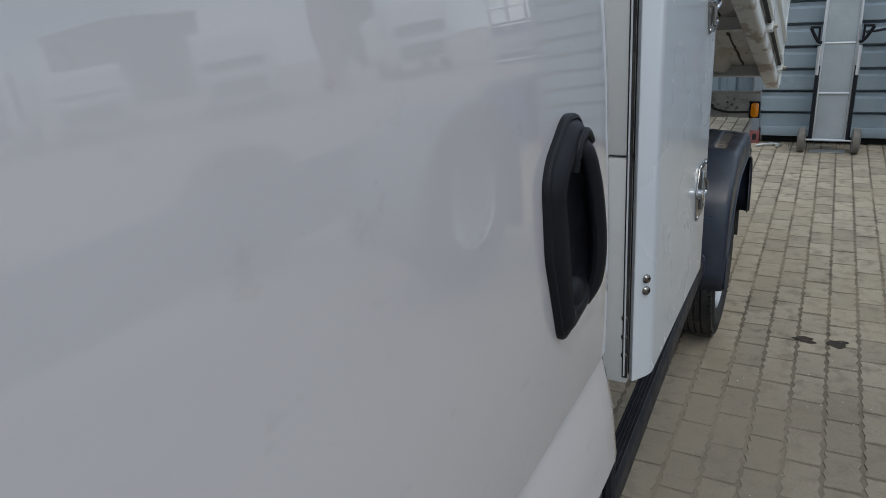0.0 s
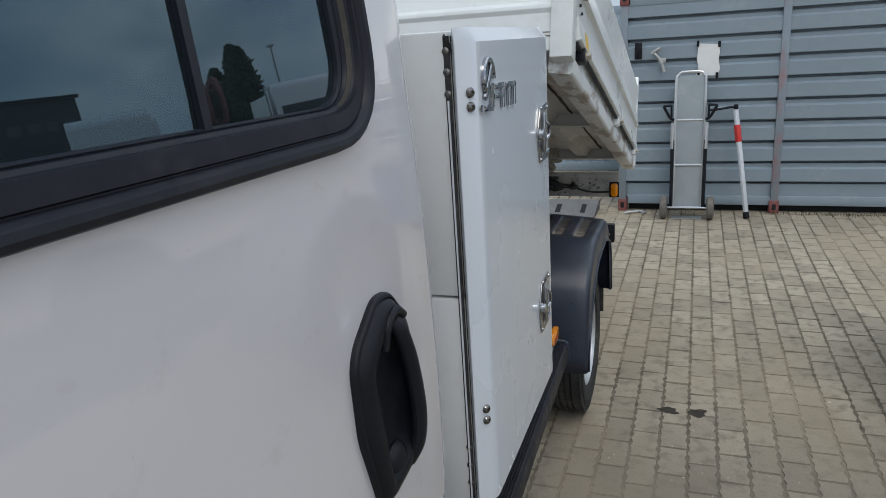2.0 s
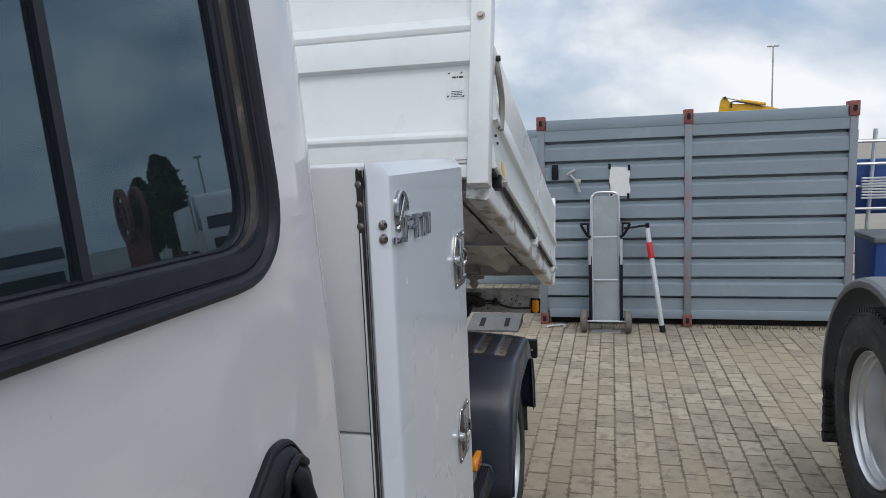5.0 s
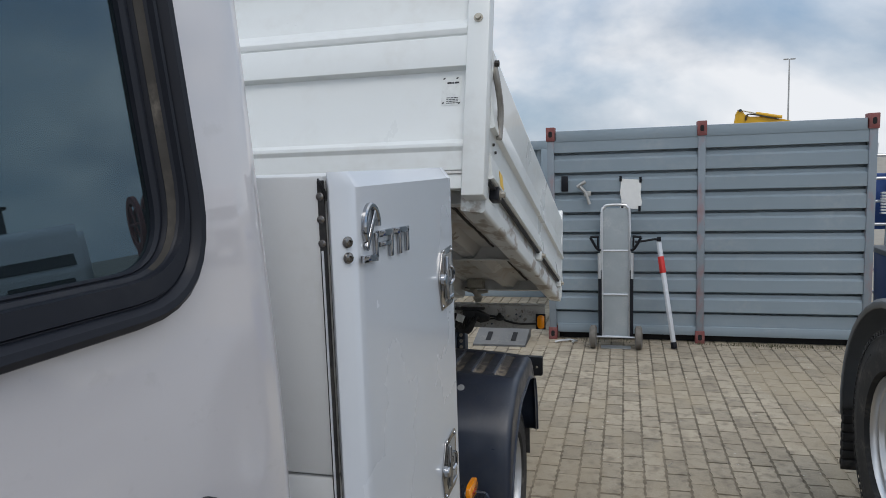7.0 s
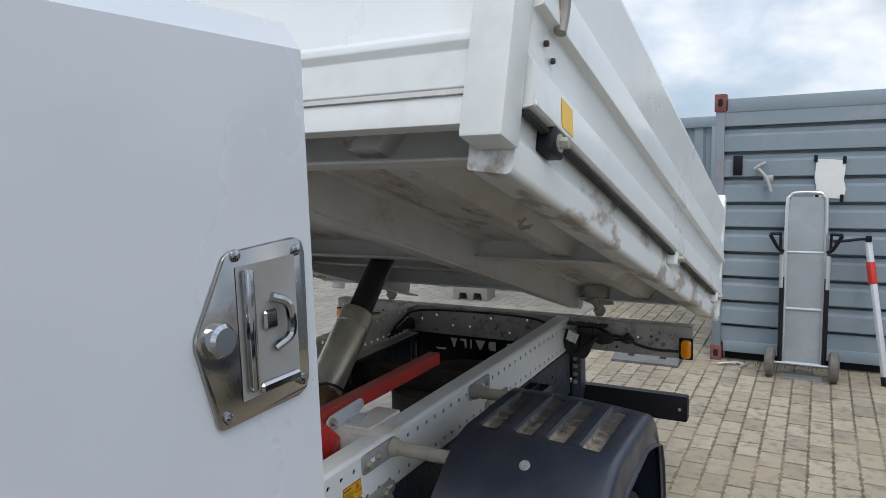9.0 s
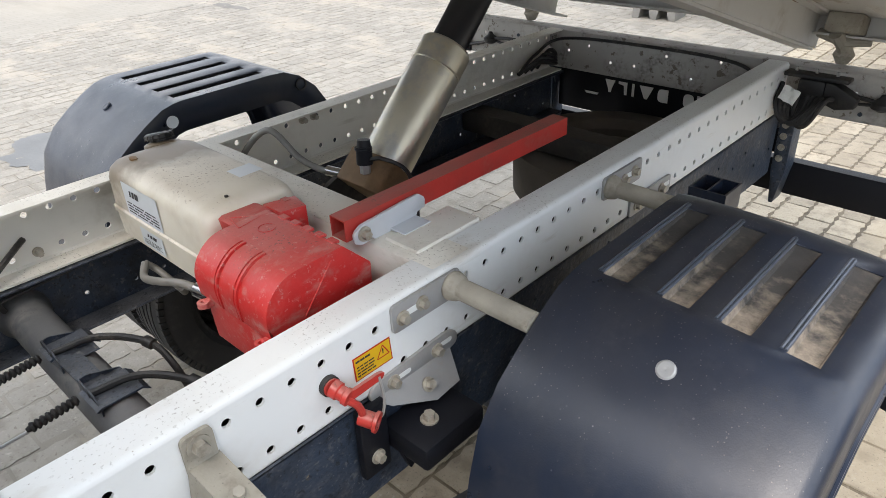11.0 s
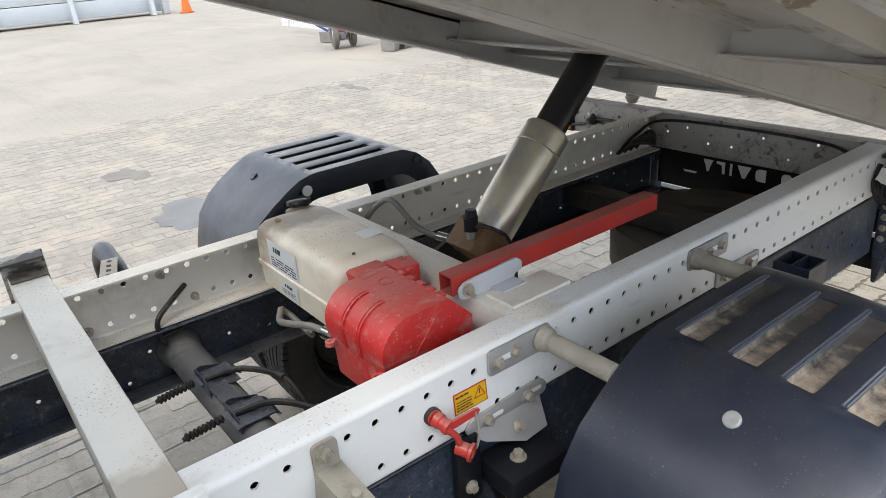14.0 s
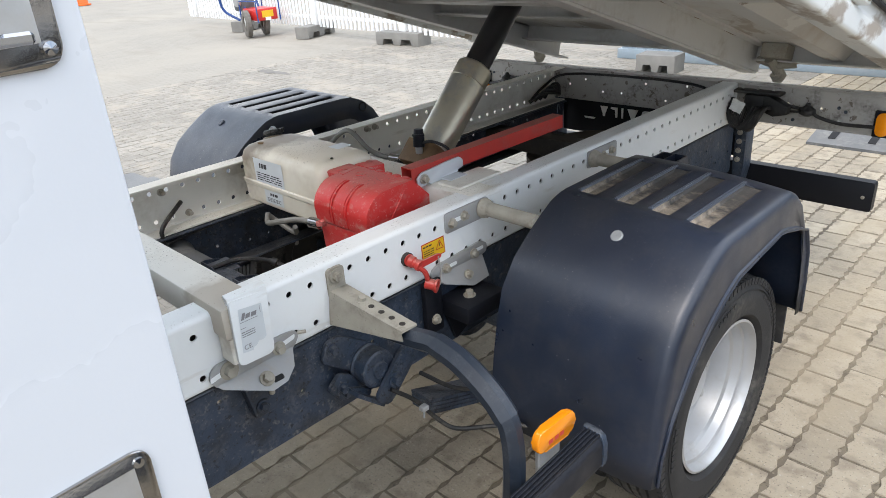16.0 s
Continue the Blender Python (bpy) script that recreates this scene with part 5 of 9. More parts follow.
# outriggers that carry the black mud-guard hoops
def outrigger_set(s):
    dy = 0.0 if s > 0 else -0.092

    def at(x, y, z):
        # the far side's arm stands nearly level
        return (s * x, y + dy, z + (0.0 if s > 0 else 0.092 * min(1.0, max(0.0, (x - RAIL) / 0.22))))
    bm = B()
    ty = 1.856 if s > 0 else 1.842 + dy
    prism(bm, round_poly([(ty, 0.845), (ty, 0.918), (ty + 0.046, 0.918), (ty + 0.046, 0.845)], 0.012), "x", s * (RAIL + 0.001), s * (RAIL + 0.008))
    top = [at(RAIL + 0.004, 1.842, 0.882), at(RAIL + 0.004, 1.888, 0.882), at(0.691, 1.950, 0.798), at(0.690, 1.905, 0.800)]
    low = [at(RAIL + 0.004, 1.842, 0.806), at(RAIL + 0.004, 1.846, 0.806), at(0.688, 1.909, 0.775), at(0.690, 1.905, 0.775)]
    if s > 0:
        top = [(RAIL + 0.004, 1.857, 0.867), (RAIL + 0.004, 1.905, 0.866), (0.706, 1.903, 0.847), (0.706, 1.860, 0.848)]
        low = [(RAIL + 0.006, 1.845, 0.786), (RAIL + 0.006, 1.849, 0.786), (0.702, 1.866, 0.822), (0.704, 1.862, 0.822)]
    vt = [bm.verts.new(p) for p in top]
    vb = [bm.verts.new(p) for p in low]
    tb = [bm.verts.new(Vector(p) - Vector((0, 0, 0.005))) for p in top]
    bm.faces.new(vt)
    bm.faces.new(tb[::-1])
    for k in range(4):
        bm.faces.new((vt[k], tb[k], tb[(k + 1) % 4], vt[(k + 1) % 4]))
    bm.faces.new((vt[0], vt[3], vb[3], vb[0]))
    bm.faces.new((tb[0], vb[1], vb[2], tb[3]))
    bm.faces.new((vb[0], vb[3], vb[2], vb[1]))
    outrigger = part("outrigger_bracket", bm, BEIGE, truck, "beige dusty folded outrigger bracket")
    bm = B()
    hexbolt(bm, (s * (RAIL + 0.008), ty + 0.022, 0.897), (s, 0, 0), 0.0145, 0.011)
    part("bolt", bm, BEIGE, outrigger)
    nrm = (Vector(top[3]) - Vector(top[0])).cross(Vector(top[1]) - Vector(top[0])).normalized()
    nrm = nrm if nrm.z > 0 else -nrm
    for k in range(5):
        t = 0.36 + k * 0.138
        c = Vector(top[0]).lerp(Vector(top[3]), t).lerp(Vector(top[1]).lerp(Vector(top[2]), t), 0.5)
        bm = B()
        if k == 0:
            hexbolt(bm, c, (s * 0.3, 0, 1), 0.011, 0.009)
            part("bolt", bm, BEIGE, outrigger)
        else:
            cyl(bm, c - nrm * 0.002, c + nrm * 0.001, 0.0068, n=16)
            part("bolt_hole", bm, GRIME, outrigger)
    if s < 0:
        bm = B()
        tube(bm, [at(0.60, 1.935, 0.748), at(0.68, 1.94, 0.762), at(0.735, 1.94, 0.770), at(0.828, 1.94, 0.780), at(0.888, 1.94, 0.746), at(0.924, 1.94, 0.702), at(0.930, 1.945, 0.622), at(0.915, 1.945, 0.508), at(0.905, 1.945, 0.40)], 0.0262, n=14, steps=6)
        part("mudguard_hoop", bm, HOOP, truck, "dark bent tube mud-guard hoop")
        return
    line = [(0.60, 0.806), (0.68, 0.816), (0.73, 0.824), (0.777, 0.831), (0.833, 0.820), (0.883, 0.797), (0.925, 0.768), (0.953, 0.738), (0.965, 0.690), (0.967, 0.631), (0.963, 0.548), (0.955, 0.46), (0.945, 0.40)]
    bm = B()
    bent_bar(bm, line, 1.89, 0.046, 0.044)
    hoop = part("mudguard_hoop", bm, HOOP, truck, "dark bent square-tube mud-guard hoop")
    bm = B()
    bent_bar(bm, line[3:8], 1.89, 0.051, 0.049)
    part("hoop_sleeve", bm, HOOP, hoop, "dark plastic sleeve over the hoop's bend")


outrigger_set(1)
outrigger_set(-1)

bm = B()
gx, gy, cells = (0.592, 0.597, 0.632, 0.637, 0.674, 0.679), (3.045, 3.050, 3.127, 3.132), ((1, 1), (3, 1))
top = [[bm.verts.new((x, y, 0.880)) for y in gy] for x in gx]
for i in range(5):
    for j in range(3):
        q = (top[i][j], top[i + 1][j], top[i + 1][j + 1], top[i][j + 1])
        if (i, j) not in cells:
            bm.faces.new(q)
            continue
        d = [bm.verts.new((v.co.x, v.co.y, 0.836)) for v in q]
        for k in range(4):
            bm.faces.new((q[k], q[(k + 1) % 4], d[(k + 1) % 4], d[k]))
        bm.faces.new(d)
rim = [top[i][0] for i in range(6)] + [top[5][1], top[5][2]] + [top[i][3] for i in range(5, -1, -1)] + [top[0][2], top[0][1]]
low = [bm.verts.new((v.co.x, v.co.y, 0.822)) for v in rim]
for k in range(len(rim)):
    bm.faces.new((rim[k], rim[(k + 1) % len(rim)], low[(k + 1) % len(rim)], low[k]))
bm.faces.new(low[::-1])
part("fender_clip", bm, BLACK_PLASTIC, truck, "black double plastic clip behind the fender")

# yellow warning sticker, red test coupling
bm = B()
bm.faces.new([bm.verts.new(p) for p in ((RAIL + 0.0008, 2.148, 0.822), (RAIL + 0.0008, 2.230, 0.822), (RAIL + 0.0008, 2.227, 0.870), (RAIL + 0.0008, 2.146, 0.870))])
sticker = part("warning_sticker", bm, DECAL_RED, truck, "yellow warning sticker with a red border")
bm = B()
bm.faces.new([bm.verts.new(p) for p in ((RAIL + 0.0014, 2.1505, 0.8245), (RAIL + 0.0014, 2.2275, 0.8245), (RAIL + 0.0014, 2.2245, 0.8675), (RAIL + 0.0014, 2.1485, 0.8675))])
part("sticker_face", bm, DECAL_YELLOW, sticker)
bm = B()
a, b, c = (2.196, 0.840), (2.2225, 0.840), (2.2092, 0.863)
for p, q in ((a, b), (b, c), (c, a)):
    d = Vector((q[0] - p[0], q[1] - p[1])).normalized()
    k = Vector((-d.y, d.x)) * 0.0011
    bm.faces.new([bm.verts.new((RAIL + 0.002, *v)) for v in (Vector(p) + k, Vector(q) + k, Vector(q) - k, Vector(p) - k)])
part("sticker_triangle", bm, DECAL_RED, sticker)
bm = B()
lines_of_print(bm, lambda u, v: (RAIL + 0.002, u, v), 2.153, 2.192, 0.828, 0.852, 4, 31)
lines_of_print(bm, lambda u, v: (RAIL + 0.002, u, v), 2.151, 2.182, 0.856, 0.865, 1, 33)
bm.faces.new([bm.verts.new((RAIL + 0.002, *v)) for v in ((2.2082, 0.846), (2.2102, 0.846), (2.2108, 0.857), (2.2076, 0.857))])
part("sticker_print", bm, INK, sticker)
bm = B()
cyl(bm, (RAIL, 2.095, 0.853), (RAIL + 0.012, 2.095, 0.853), 0.015, n=22)
lathe(bm, [(0.010, 0.0155), (0.012, 0.0150), (0.022, 0.0150), (0.024, 0.0125), (0.032, 0.0125), (0.034, 0.0145), (0.042, 0.0145), (0.044, 0.0)], (RAIL, 2.095, 0.853), (1, 0.25, -0.3), 22)
prism(bm, round_poly([(2.10, 0.835), (2.172, 0.838), (2.178, 0.848), (2.165, 0.852), (2.105, 0.852)], 0.005), "x", RAIL + 0.035, RAIL + 0.041)
tube(bm, [(RAIL + 0.038, 2.10, 0.84), (RAIL + 0.042, 2.116, 0.82), (RAIL + 0.040, 2.124, 0.797)], 0.0065, 10)
plug = part("pressure_coupling", bm, RED_PAINT, truck, "red hydraulic coupling with a hanging dust cap")
bm = B()
lathe(bm, [(-0.012, 0.014), (0.012, 0.014), (0.014, 0.018), (0.020, 0.018), (0.020, 0.012), (0.004, 0.011)], (RAIL + 0.042, 2.130, 0.782), (1, 0.5, -0.2), 20)
part("dust_cap", bm, RED_PAINT, plug)
bm = B()
tube(bm, [(RAIL + 0.04, 2.165, 0.846), (RAIL + 0.044, 2.168, 0.80), (RAIL + 0.045, 2.160, 0.772), (RAIL + 0.045, 2.146, 0.772)], 0.0028, 6)
part("cap_chain", bm, GALV, plug)
bm = B()
cyl(bm, (RAIL, 2.095, 0.853), (RAIL + 0.009, 2.095, 0.853), 0.0175, n=22)
part("rubber_ring", bm, RUBBER, plug)

# spring hangers and bump stop, dark
bm = B()
prism(bm, round_poly([(1.806, 0.703), (1.824, 0.748), (1.862, 0.750), (1.950, 0.690), (1.960, 0.640), (1.890, 0.636)], 0.010), "x", RAIL + 0.002, RAIL + 0.013, 0.002)
prism(bm, round_poly([(1.803, 0.636), (1.838, 0.664), (1.868, 0.648), (1.900, 0.588), (1.835, 0.590)], 0.008), "x", RAIL + 0.016, RAIL + 0.028, 0.002)
hang = part("spring_hanger", bm, CHASSIS, truck, "dark pitted spring hanger with a round bush")
bm = B()
lathe(bm, [(0.0, 0.046), (0.014, 0.050), (0.018, 0.046), (0.030, 0.044), (0.034, 0.048), (0.056, 0.048), (0.060, 0.043), (0.060, 0.022), (0.066, 0.020), (0.066, 0.0)], (RAIL + 0.004, 1.926, 0.646), (1, 0, 0), 30)
part("bush", bm, CHASSIS, hang, "dark ribbed rubber bush")
for x, pts in ((RAIL + 0.072, [(1.993, 0.690), (2.040, 0.652), (1.945, 0.560), (1.924, 0.552), (1.897, 0.578), (1.900, 0.596)]), (RAIL + 0.030, [(1.835, 0.602), (1.850, 0.624), (1.915, 0.590), (1.905, 0.568)])):
    bm = B()
    prism(bm, round_poly(pts, 0.010), "x", x, x + 0.010, 0.0015)
    part("shackle_strap", bm, CHASSIS, hang, "dark steel shackle strap")
bm = B()
prism(bm, [(1.850, 0.624), (1.905, 0.572), (1.925, 0.556), (1.918, 0.548), (1.900, 0.564), (1.845, 0.616)], "x", RAIL + 0.036, RAIL + 0.074)
part("shackle_web", bm, CHASSIS, hang)
for x, a, b, r in ((RAIL + 0.013, 1.838, 0.726, 0.015), (RAIL + 0.028, 1.838, 0.626, 0.013), (RAIL + 0.082, 1.955, 0.612, 0.017)):
    bm = B()
    hexbolt(bm, (x, a, b), (1, 0, 0), r, 0.012)
    part("bolt", bm, CHASSIS, hang)
bm = B()
tube(bm, [(0.56, 1.93, 0.60), (0.58, 1.985, 0.545), (0.605, 2.03, 0.475), (0.64, 2.06, 0.445), (0.70, 2.118, 0.447), (0.75, 2.164, 0.45), (0.80, 2.19, 0.44)], 0.0058, 8)
cable = part("brake_cable", bm, CABLE, truck, "thin black hanging brake cable")
bm = B()
box(bm, 0.588, 0.606, 1.985, 2.005, 0.519, 0.533, 0.002, 1)
cyl(bm, (0.597, 1.995, 0.519), (0.600, 1.990, 0.500), 0.003, n=8)
part("cable_clip", bm, ZINC, cable)
bm = B()
box(bm, RAIL - 0.002, RAIL + 0.11, 2.19, 2.34, 0.655, 0.705, 0.008)
prism(bm, [(2.19, 0.70), (2.34, 0.70), (2.33, 0.60), (2.24, 0.56)], "x", RAIL + 0.0, RAIL + 0.012)
box(bm, RAIL + 0.002, RAIL + 0.02, 2.13, 2.19, 0.62, 0.77, 0.004)
stop = part("axle_stop_bracket", bm, HANDLE_BLACK, truck, "grimy black axle stop bracket")
for a, b, c in ((RAIL + 0.06, 2.25, 0.705),):
    bm = B()
    hexbolt(bm, (a, b, c), (0, 0, 1), 0.014, 0.012)
    part("bolt", bm, BOLT, stop)
bm = B()
hexbolt(bm, (RAIL + 0.02, 2.16, 0.66), (1, 0, 0), 0.012, 0.01)
part("bolt", bm, BOLT, stop)
bm = B()
prism(bm, round_poly([(1.608, 0.745), (1.695, 0.745), (1.672, 0.664), (1.622, 0.664)], 0.004, 2), "x", RAIL + 0.0, RAIL + 0.022, 0.003)
lug = part("lower_lug", bm, CHASSIS, truck, "dark steel lug with one bolt")
bm = B()
hexbolt(bm, (RAIL + 0.022, 1.640, 0.690), (1, 0, 0), 0.013, 0.010)
part("bolt", bm, CHASSIS, lug)
bm = B()
for k in range(4):
    pts = [(0.50, 2.05 + 1.3 * q, 0.50 - 0.16 * math.sin(math.pi * q) - 0.012 * k) for q in [j / 8 for j in range(9)]]
    for (xa, ya, za), (xb, yb, zb) in zip(pts, pts[1:]):
        vs = [bm.verts.new(p) for p in ((0.49, ya, za), (0.56, ya, za), (0.56, yb, zb), (0.49, yb, zb), (0.49, ya, za - 0.010), (0.56, ya, za - 0.010), (0.56, yb, zb - 0.010), (0.49, yb, zb - 0.010))]
        for f in ((0, 1, 2, 3), (7, 6, 5, 4), (0, 4, 5, 1), (2, 6, 7, 3), (1, 5, 6, 2), (3, 7, 4, 0)):
            bm.faces.new([vs[i] for i in f])
part("leaf_spring", bm, CHASSIS, truck, "dark leaf spring pack")
bm = B()
cyl(bm, (-0.85, 2.70, 0.35), (0.85, 2.70, 0.35), 0.055, n=24)
lathe(bm, [(-0.15, 0.06), (-0.12, 0.14), (0, 0.17), (0.12, 0.14), (0.15, 0.06)], (0, 2.70, 0.36), (1, 0, 0), 24)
part("rear_axle", bm, CHASSIS, truck)
bm = B()
tube(bm, [(0.52, 2.06, 0.56), (0.56, 2.15, 0.48), (0.6, 2.25, 0.46), (0.62, 2.32, 0.52)], 0.006, 8)
part("brake_hose", bm, CABLE, truck)


# ---- wheels ----
def wheel(name, cx, s, cy, cz, R, r, width, mat_rim, parent, dish, label, lugs=6):
    """Tyre with grooves and side lettering bands, and a dished steel rim. s points outwards."""
    o, ax = (cx, cy, cz), (s, 0, 0)
    w = width / 2
    tp = [(-w * 0.72, r + 0.004), (-w * 0.95, r + 0.02), (-w, (R + r) / 2), (-w * 0.93, R - 0.03), (-w * 0.78, R - 0.006)]
    for g in (-0.45, -0.15, 0.15, 0.45):
        tp += [(w * (g - 0.045), R - 0.001), (w * (g - 0.04), R - 0.010), (w * (g + 0.04), R - 0.010), (w * (g + 0.045), R - 0.001)]
    tp += [(w * 0.78, R - 0.006), (w * 0.93, R - 0.03), (w, (R + r) / 2 + 0.01), (w * 1.005, (R + r) / 2), (w, (R + r) / 2 - 0.01), (w * 0.95, r + 0.02), (w * 0.72, r + 0.004), (w * 0.70, r - 0.006), (-w * 0.70, r - 0.006)]
    bm = B()
    lathe(bm, tp, o, ax, 72, closed=True)
    for k in range(90):
        a = k * math.tau / 90
        for sd in (-1, 1):
            c = Vector(o) + Vector((s * w * 0.84 * sd, math.cos(a) * (R - 0.0135), math.sin(a) * (R - 0.0135)))
            Mx = Matrix.Translation(c) @ Matrix.Rotation(a, 4, "X")
            box(bm, -w * 0.085, w * 0.085, -0.0095, 0.0095, -0.0090, 0.0090, 0, 1, Mx)
    hub = part(name, bm, RUBBER, parent, label)
    rg = random.Random(21)
    bm = B()
    for q in range(5):
        a = q * math.tau / 5
        for k in range(rg.choice((5, 7, 9))):
            a += 0.060 + 0.014 * rg.random()
            tall = 0.009 if q % 2 else 0.006
            Mx = Matrix.Translation(Vector(o)) @ Matrix.Rotation(a, 4, "X") @ Matrix.Translation((s * w * 0.995, 0, (R + r) / 2 + 0.014))
            box(bm, -0.0014, 0.0014, -0.007, 0.007, -tall, tall, 0, 1, Mx)
    lathe(bm, [(w * 0.975, R - 0.036), (w * 0.995, R - 0.036), (w * 0.995, R - 0.034), (w * 0.965, R - 0.033)], o, ax, 72)
    part("raised_marking", bm, RUBBER, hub)
    bm = B()
    e = w * 0.74
    rp = [(e + 0.004, r - 0.002), (e + 0.010, r + 0.003), (e + 0.012, r - 0.004), (e - 0.002, r - 0.012), (e - 0.018, r - 0.013), (e - 0.022, r - 0.020), (e - 0.045, r - 0.026), (e - 0.052, r - 0.036), (e - dish + 0.035, r - 0.042),
          (e - dish + 0.012, r - 0.046), (e - dish, r - 0.062), (e - dish - 0.004, r * 0.55), (e - dish + 0.02, r * 0.46), (e - dish + 0.022, 0.07), (e - dish + 0.05, 0.062), (e - dish + 0.055, 0.0)]
    lathe(bm, rp, o, ax, 56)
    part("rim", bm, mat_rim, hub, "silver painted dished steel rim")
    for k in range(lugs):
        a = k * math.tau / lugs + 0.3
        bm = B()
        c = Vector(o) + Vector((s * (e - dish + 0.02), math.cos(a) * r * 0.43, math.sin(a) * r * 0.43))
        cyl(bm, c, c + Vector((s * 0.022, 0, 0)), 0.012, n=6)
        part("wheel_nut", bm, GALV, hub)
    for k in range(lugs):
        a = k * math.tau / lugs + 0.3 + math.pi / lugs
        bm = B()
        c = Vector(o) + Vector((s * (e - dish - 0.001), math.cos(a) * r * 0.66, math.sin(a) * r * 0.66))
        cyl(bm, c, c + Vector((s * 0.003, 0, 0)), r * 0.085, n=16)
        part("vent_hole", bm, DARK, hub)
    return hub


for s in (1, -1):
    cy = 2.71 if s > 0 else 2.60
    wheel("rear_wheel", s * 0.953, s, cy, 0.352, 0.352, 0.224, 0.19, RIM, truck, 0.115, "worn black tyre on a dished silver rim")
    wheel("inner_rear_wheel", s * 0.715, s, cy, 0.352, 0.352, 0.224, 0.19, FRAME_DARK, truck, 0.06, "worn black inner twin tyre")
# spare wheel slung flat under the frame tail
bm = B()
lathe(bm, [(-0.09, 0.23), (-0.10, 0.29), (-0.08, 0.345), (0.08, 0.345), (0.10, 0.29), (0.09, 0.23), (0.06, 0.2), (-0.06, 0.2)], (0.0, 3.72, 0.555), (0, 0, 1), 48, closed=True)
lathe(bm, [(-0.05, 0.225), (0.03, 0.21), (0.045, 0.0)], (0.0, 3.72, 0.555), (0, 0, 1), 40)
part("spare_wheel", bm, SPARE_RUBBER, truck, "black spare tyre slung under the frame")


# ---- rear fenders ----
def crown(x):
    return 0.017 * max(0.0, (x - 0.70) / 0.33) ** 2


def fender(s, open_slots):
    prof = [(2.172, 0.425), (2.178, 0.50), (2.192, 0.605), (2.208, 0.69), (2.232, 0.775), (2.280, 0.840), (2.335, 0.882), (2.392, 0.919), (2.435, 0.942), (2.47, 0.951), (2.495, 0.954), (2.795, 0.956), (2.845, 0.953), (2.90, 0.93), (2.955, 0.885), (3.01, 0.80), (3.05, 0.70), (3.068, 0.60), (3.072, 0.50)]
    gx = (0.660, 0.755, 0.860, 0.968) if open_slots else (0.701, 0.805, 0.899, 0.994)
    gw, xi = (0.036, 0.62) if open_slots else (0.046, 0.659)
    xs = [(xi, 0.0)]
    for g0 in gx:
        xs += [(g0, 0.0), (g0 + gw, 0.0)]
    if s > 0:
        xs = [(x, crown(x)) for x, _ in xs] + [(1.078, 0.0225), (1.088, 0.0255), (1.0945, 0.031), (1.0980, 0.040), (1.0986, 0.056)]
    else:
        xs += [(1.056, 0.0), (1.072, 0.003), (1.082, 0.010), (1.0875, 0.020), (1.0885, 0.032), (1.089, 0.064), (1.094, 0.070), (1.0945, 0.082)]
    nrm = []
    for i, p in enumerate(prof):
        a, b = prof[max(i - 1, 0)], prof[min(i + 1, len(prof) - 1)]
        d = Vector((b[0] - a[0], b[1] - a[1])).normalized()
        nrm.append(Vector((d.y, -d.x)))
    bm = B()
    grid = [[bm.verts.new((s * x, p[0] + nv.x * dd, p[1] + nv.y * dd)) for x, dd in xs] for p, nv in zip(prof, nrm)]
    rim = [(p[0] + nv.x * 0.078, p[1] + nv.y * 0.078) for p, nv in zip(prof, nrm)]
    if s > 0:
        # the arch is a part of a circle round the axle, straight below it
        rim = []
        for y, z in prof:
            d = Vector((y - 2.71, z - 0.352))
            k = min(1.0, max(0.0, (z - 0.42) / 0.22 if y < 2.9 else (z - 0.70) / 0.20))
            q = d.normalized() * (d.length * (1 - k) + 0.493 * k)
            rim.append((2.71 + q.x + (1 - k) * (0.045 if y < 2.9 else -0.026), 0.352 + q.y))
        for row, (y, z) in zip(grid, rim):
            c = row[-1].co
            for x, k in ((1.0988, 0.55), (1.099, 0.86), (1.1035, 0.92), (1.104, 1.0)):
                row.append(bm.verts.new((x, c.y + (y - c.y) * k, c.z + (z - c.z) * k)))
    slots = []
    for i in range(len(prof) - 1):
        for j in range(len(grid[0]) - 1):
            if prof[i][0] == 2.495 and j < len(xs) and any(abs(xs[j][0] - g0) < 1e-6 for g0 in gx):
                slots.append(xs[j][0])
                continue
            bm.faces.new((grid[i][j], grid[i][j + 1], grid[i + 1][j + 1], grid[i + 1][j]))
    # inner skirt
    inner = [bm.verts.new((s * xi, p[0] + nv.x * (0.05 if s > 0 else 0.085), p[1] + nv.y * (0.05 if s > 0 else 0.085))) for p, nv in zip(prof, nrm)]
    for i in range(len(prof) - 1):
        bm.faces.new((inner[i], grid[i][0], grid[i + 1][0], inner[i + 1]))
    f = part("rear_fender", bm, BLACK_PLASTIC, truck, "matt black plastic rear fender with dusty grooves" if not open_slots else "matt black plastic rear fender with open slots")
    sol = f.modifiers.new("thickness", "SOLIDIFY")
    sol.thickness, sol.offset = 0.005, 0
    for g0 in slots:
        bm = B()
        drop, d = (crown(g0 + gw / 2) if s > 0 else 0.0), 0.013
        z = 0.9555 - drop
        x0, x1, y0, y1 = s * (g0 - 0.001), s * (g0 + gw + 0.001), 2.494, 2.796
        vo = [bm.verts.new((*p, z)) for p in round_poly([(x0, y0), (x1, y0), (x1, y1), (x0, y1)], 0.003, 3)]
        vm = [bm.verts.new((*p, z - 0.002)) for p in round_poly([(x0 + s * 0.003, y0 + 0.003), (x1 - s * 0.003, y0 + 0.003), (x1 - s * 0.003, y1 - 0.003), (x0 + s * 0.003, y1 - 0.003)], 0.007, 3)]
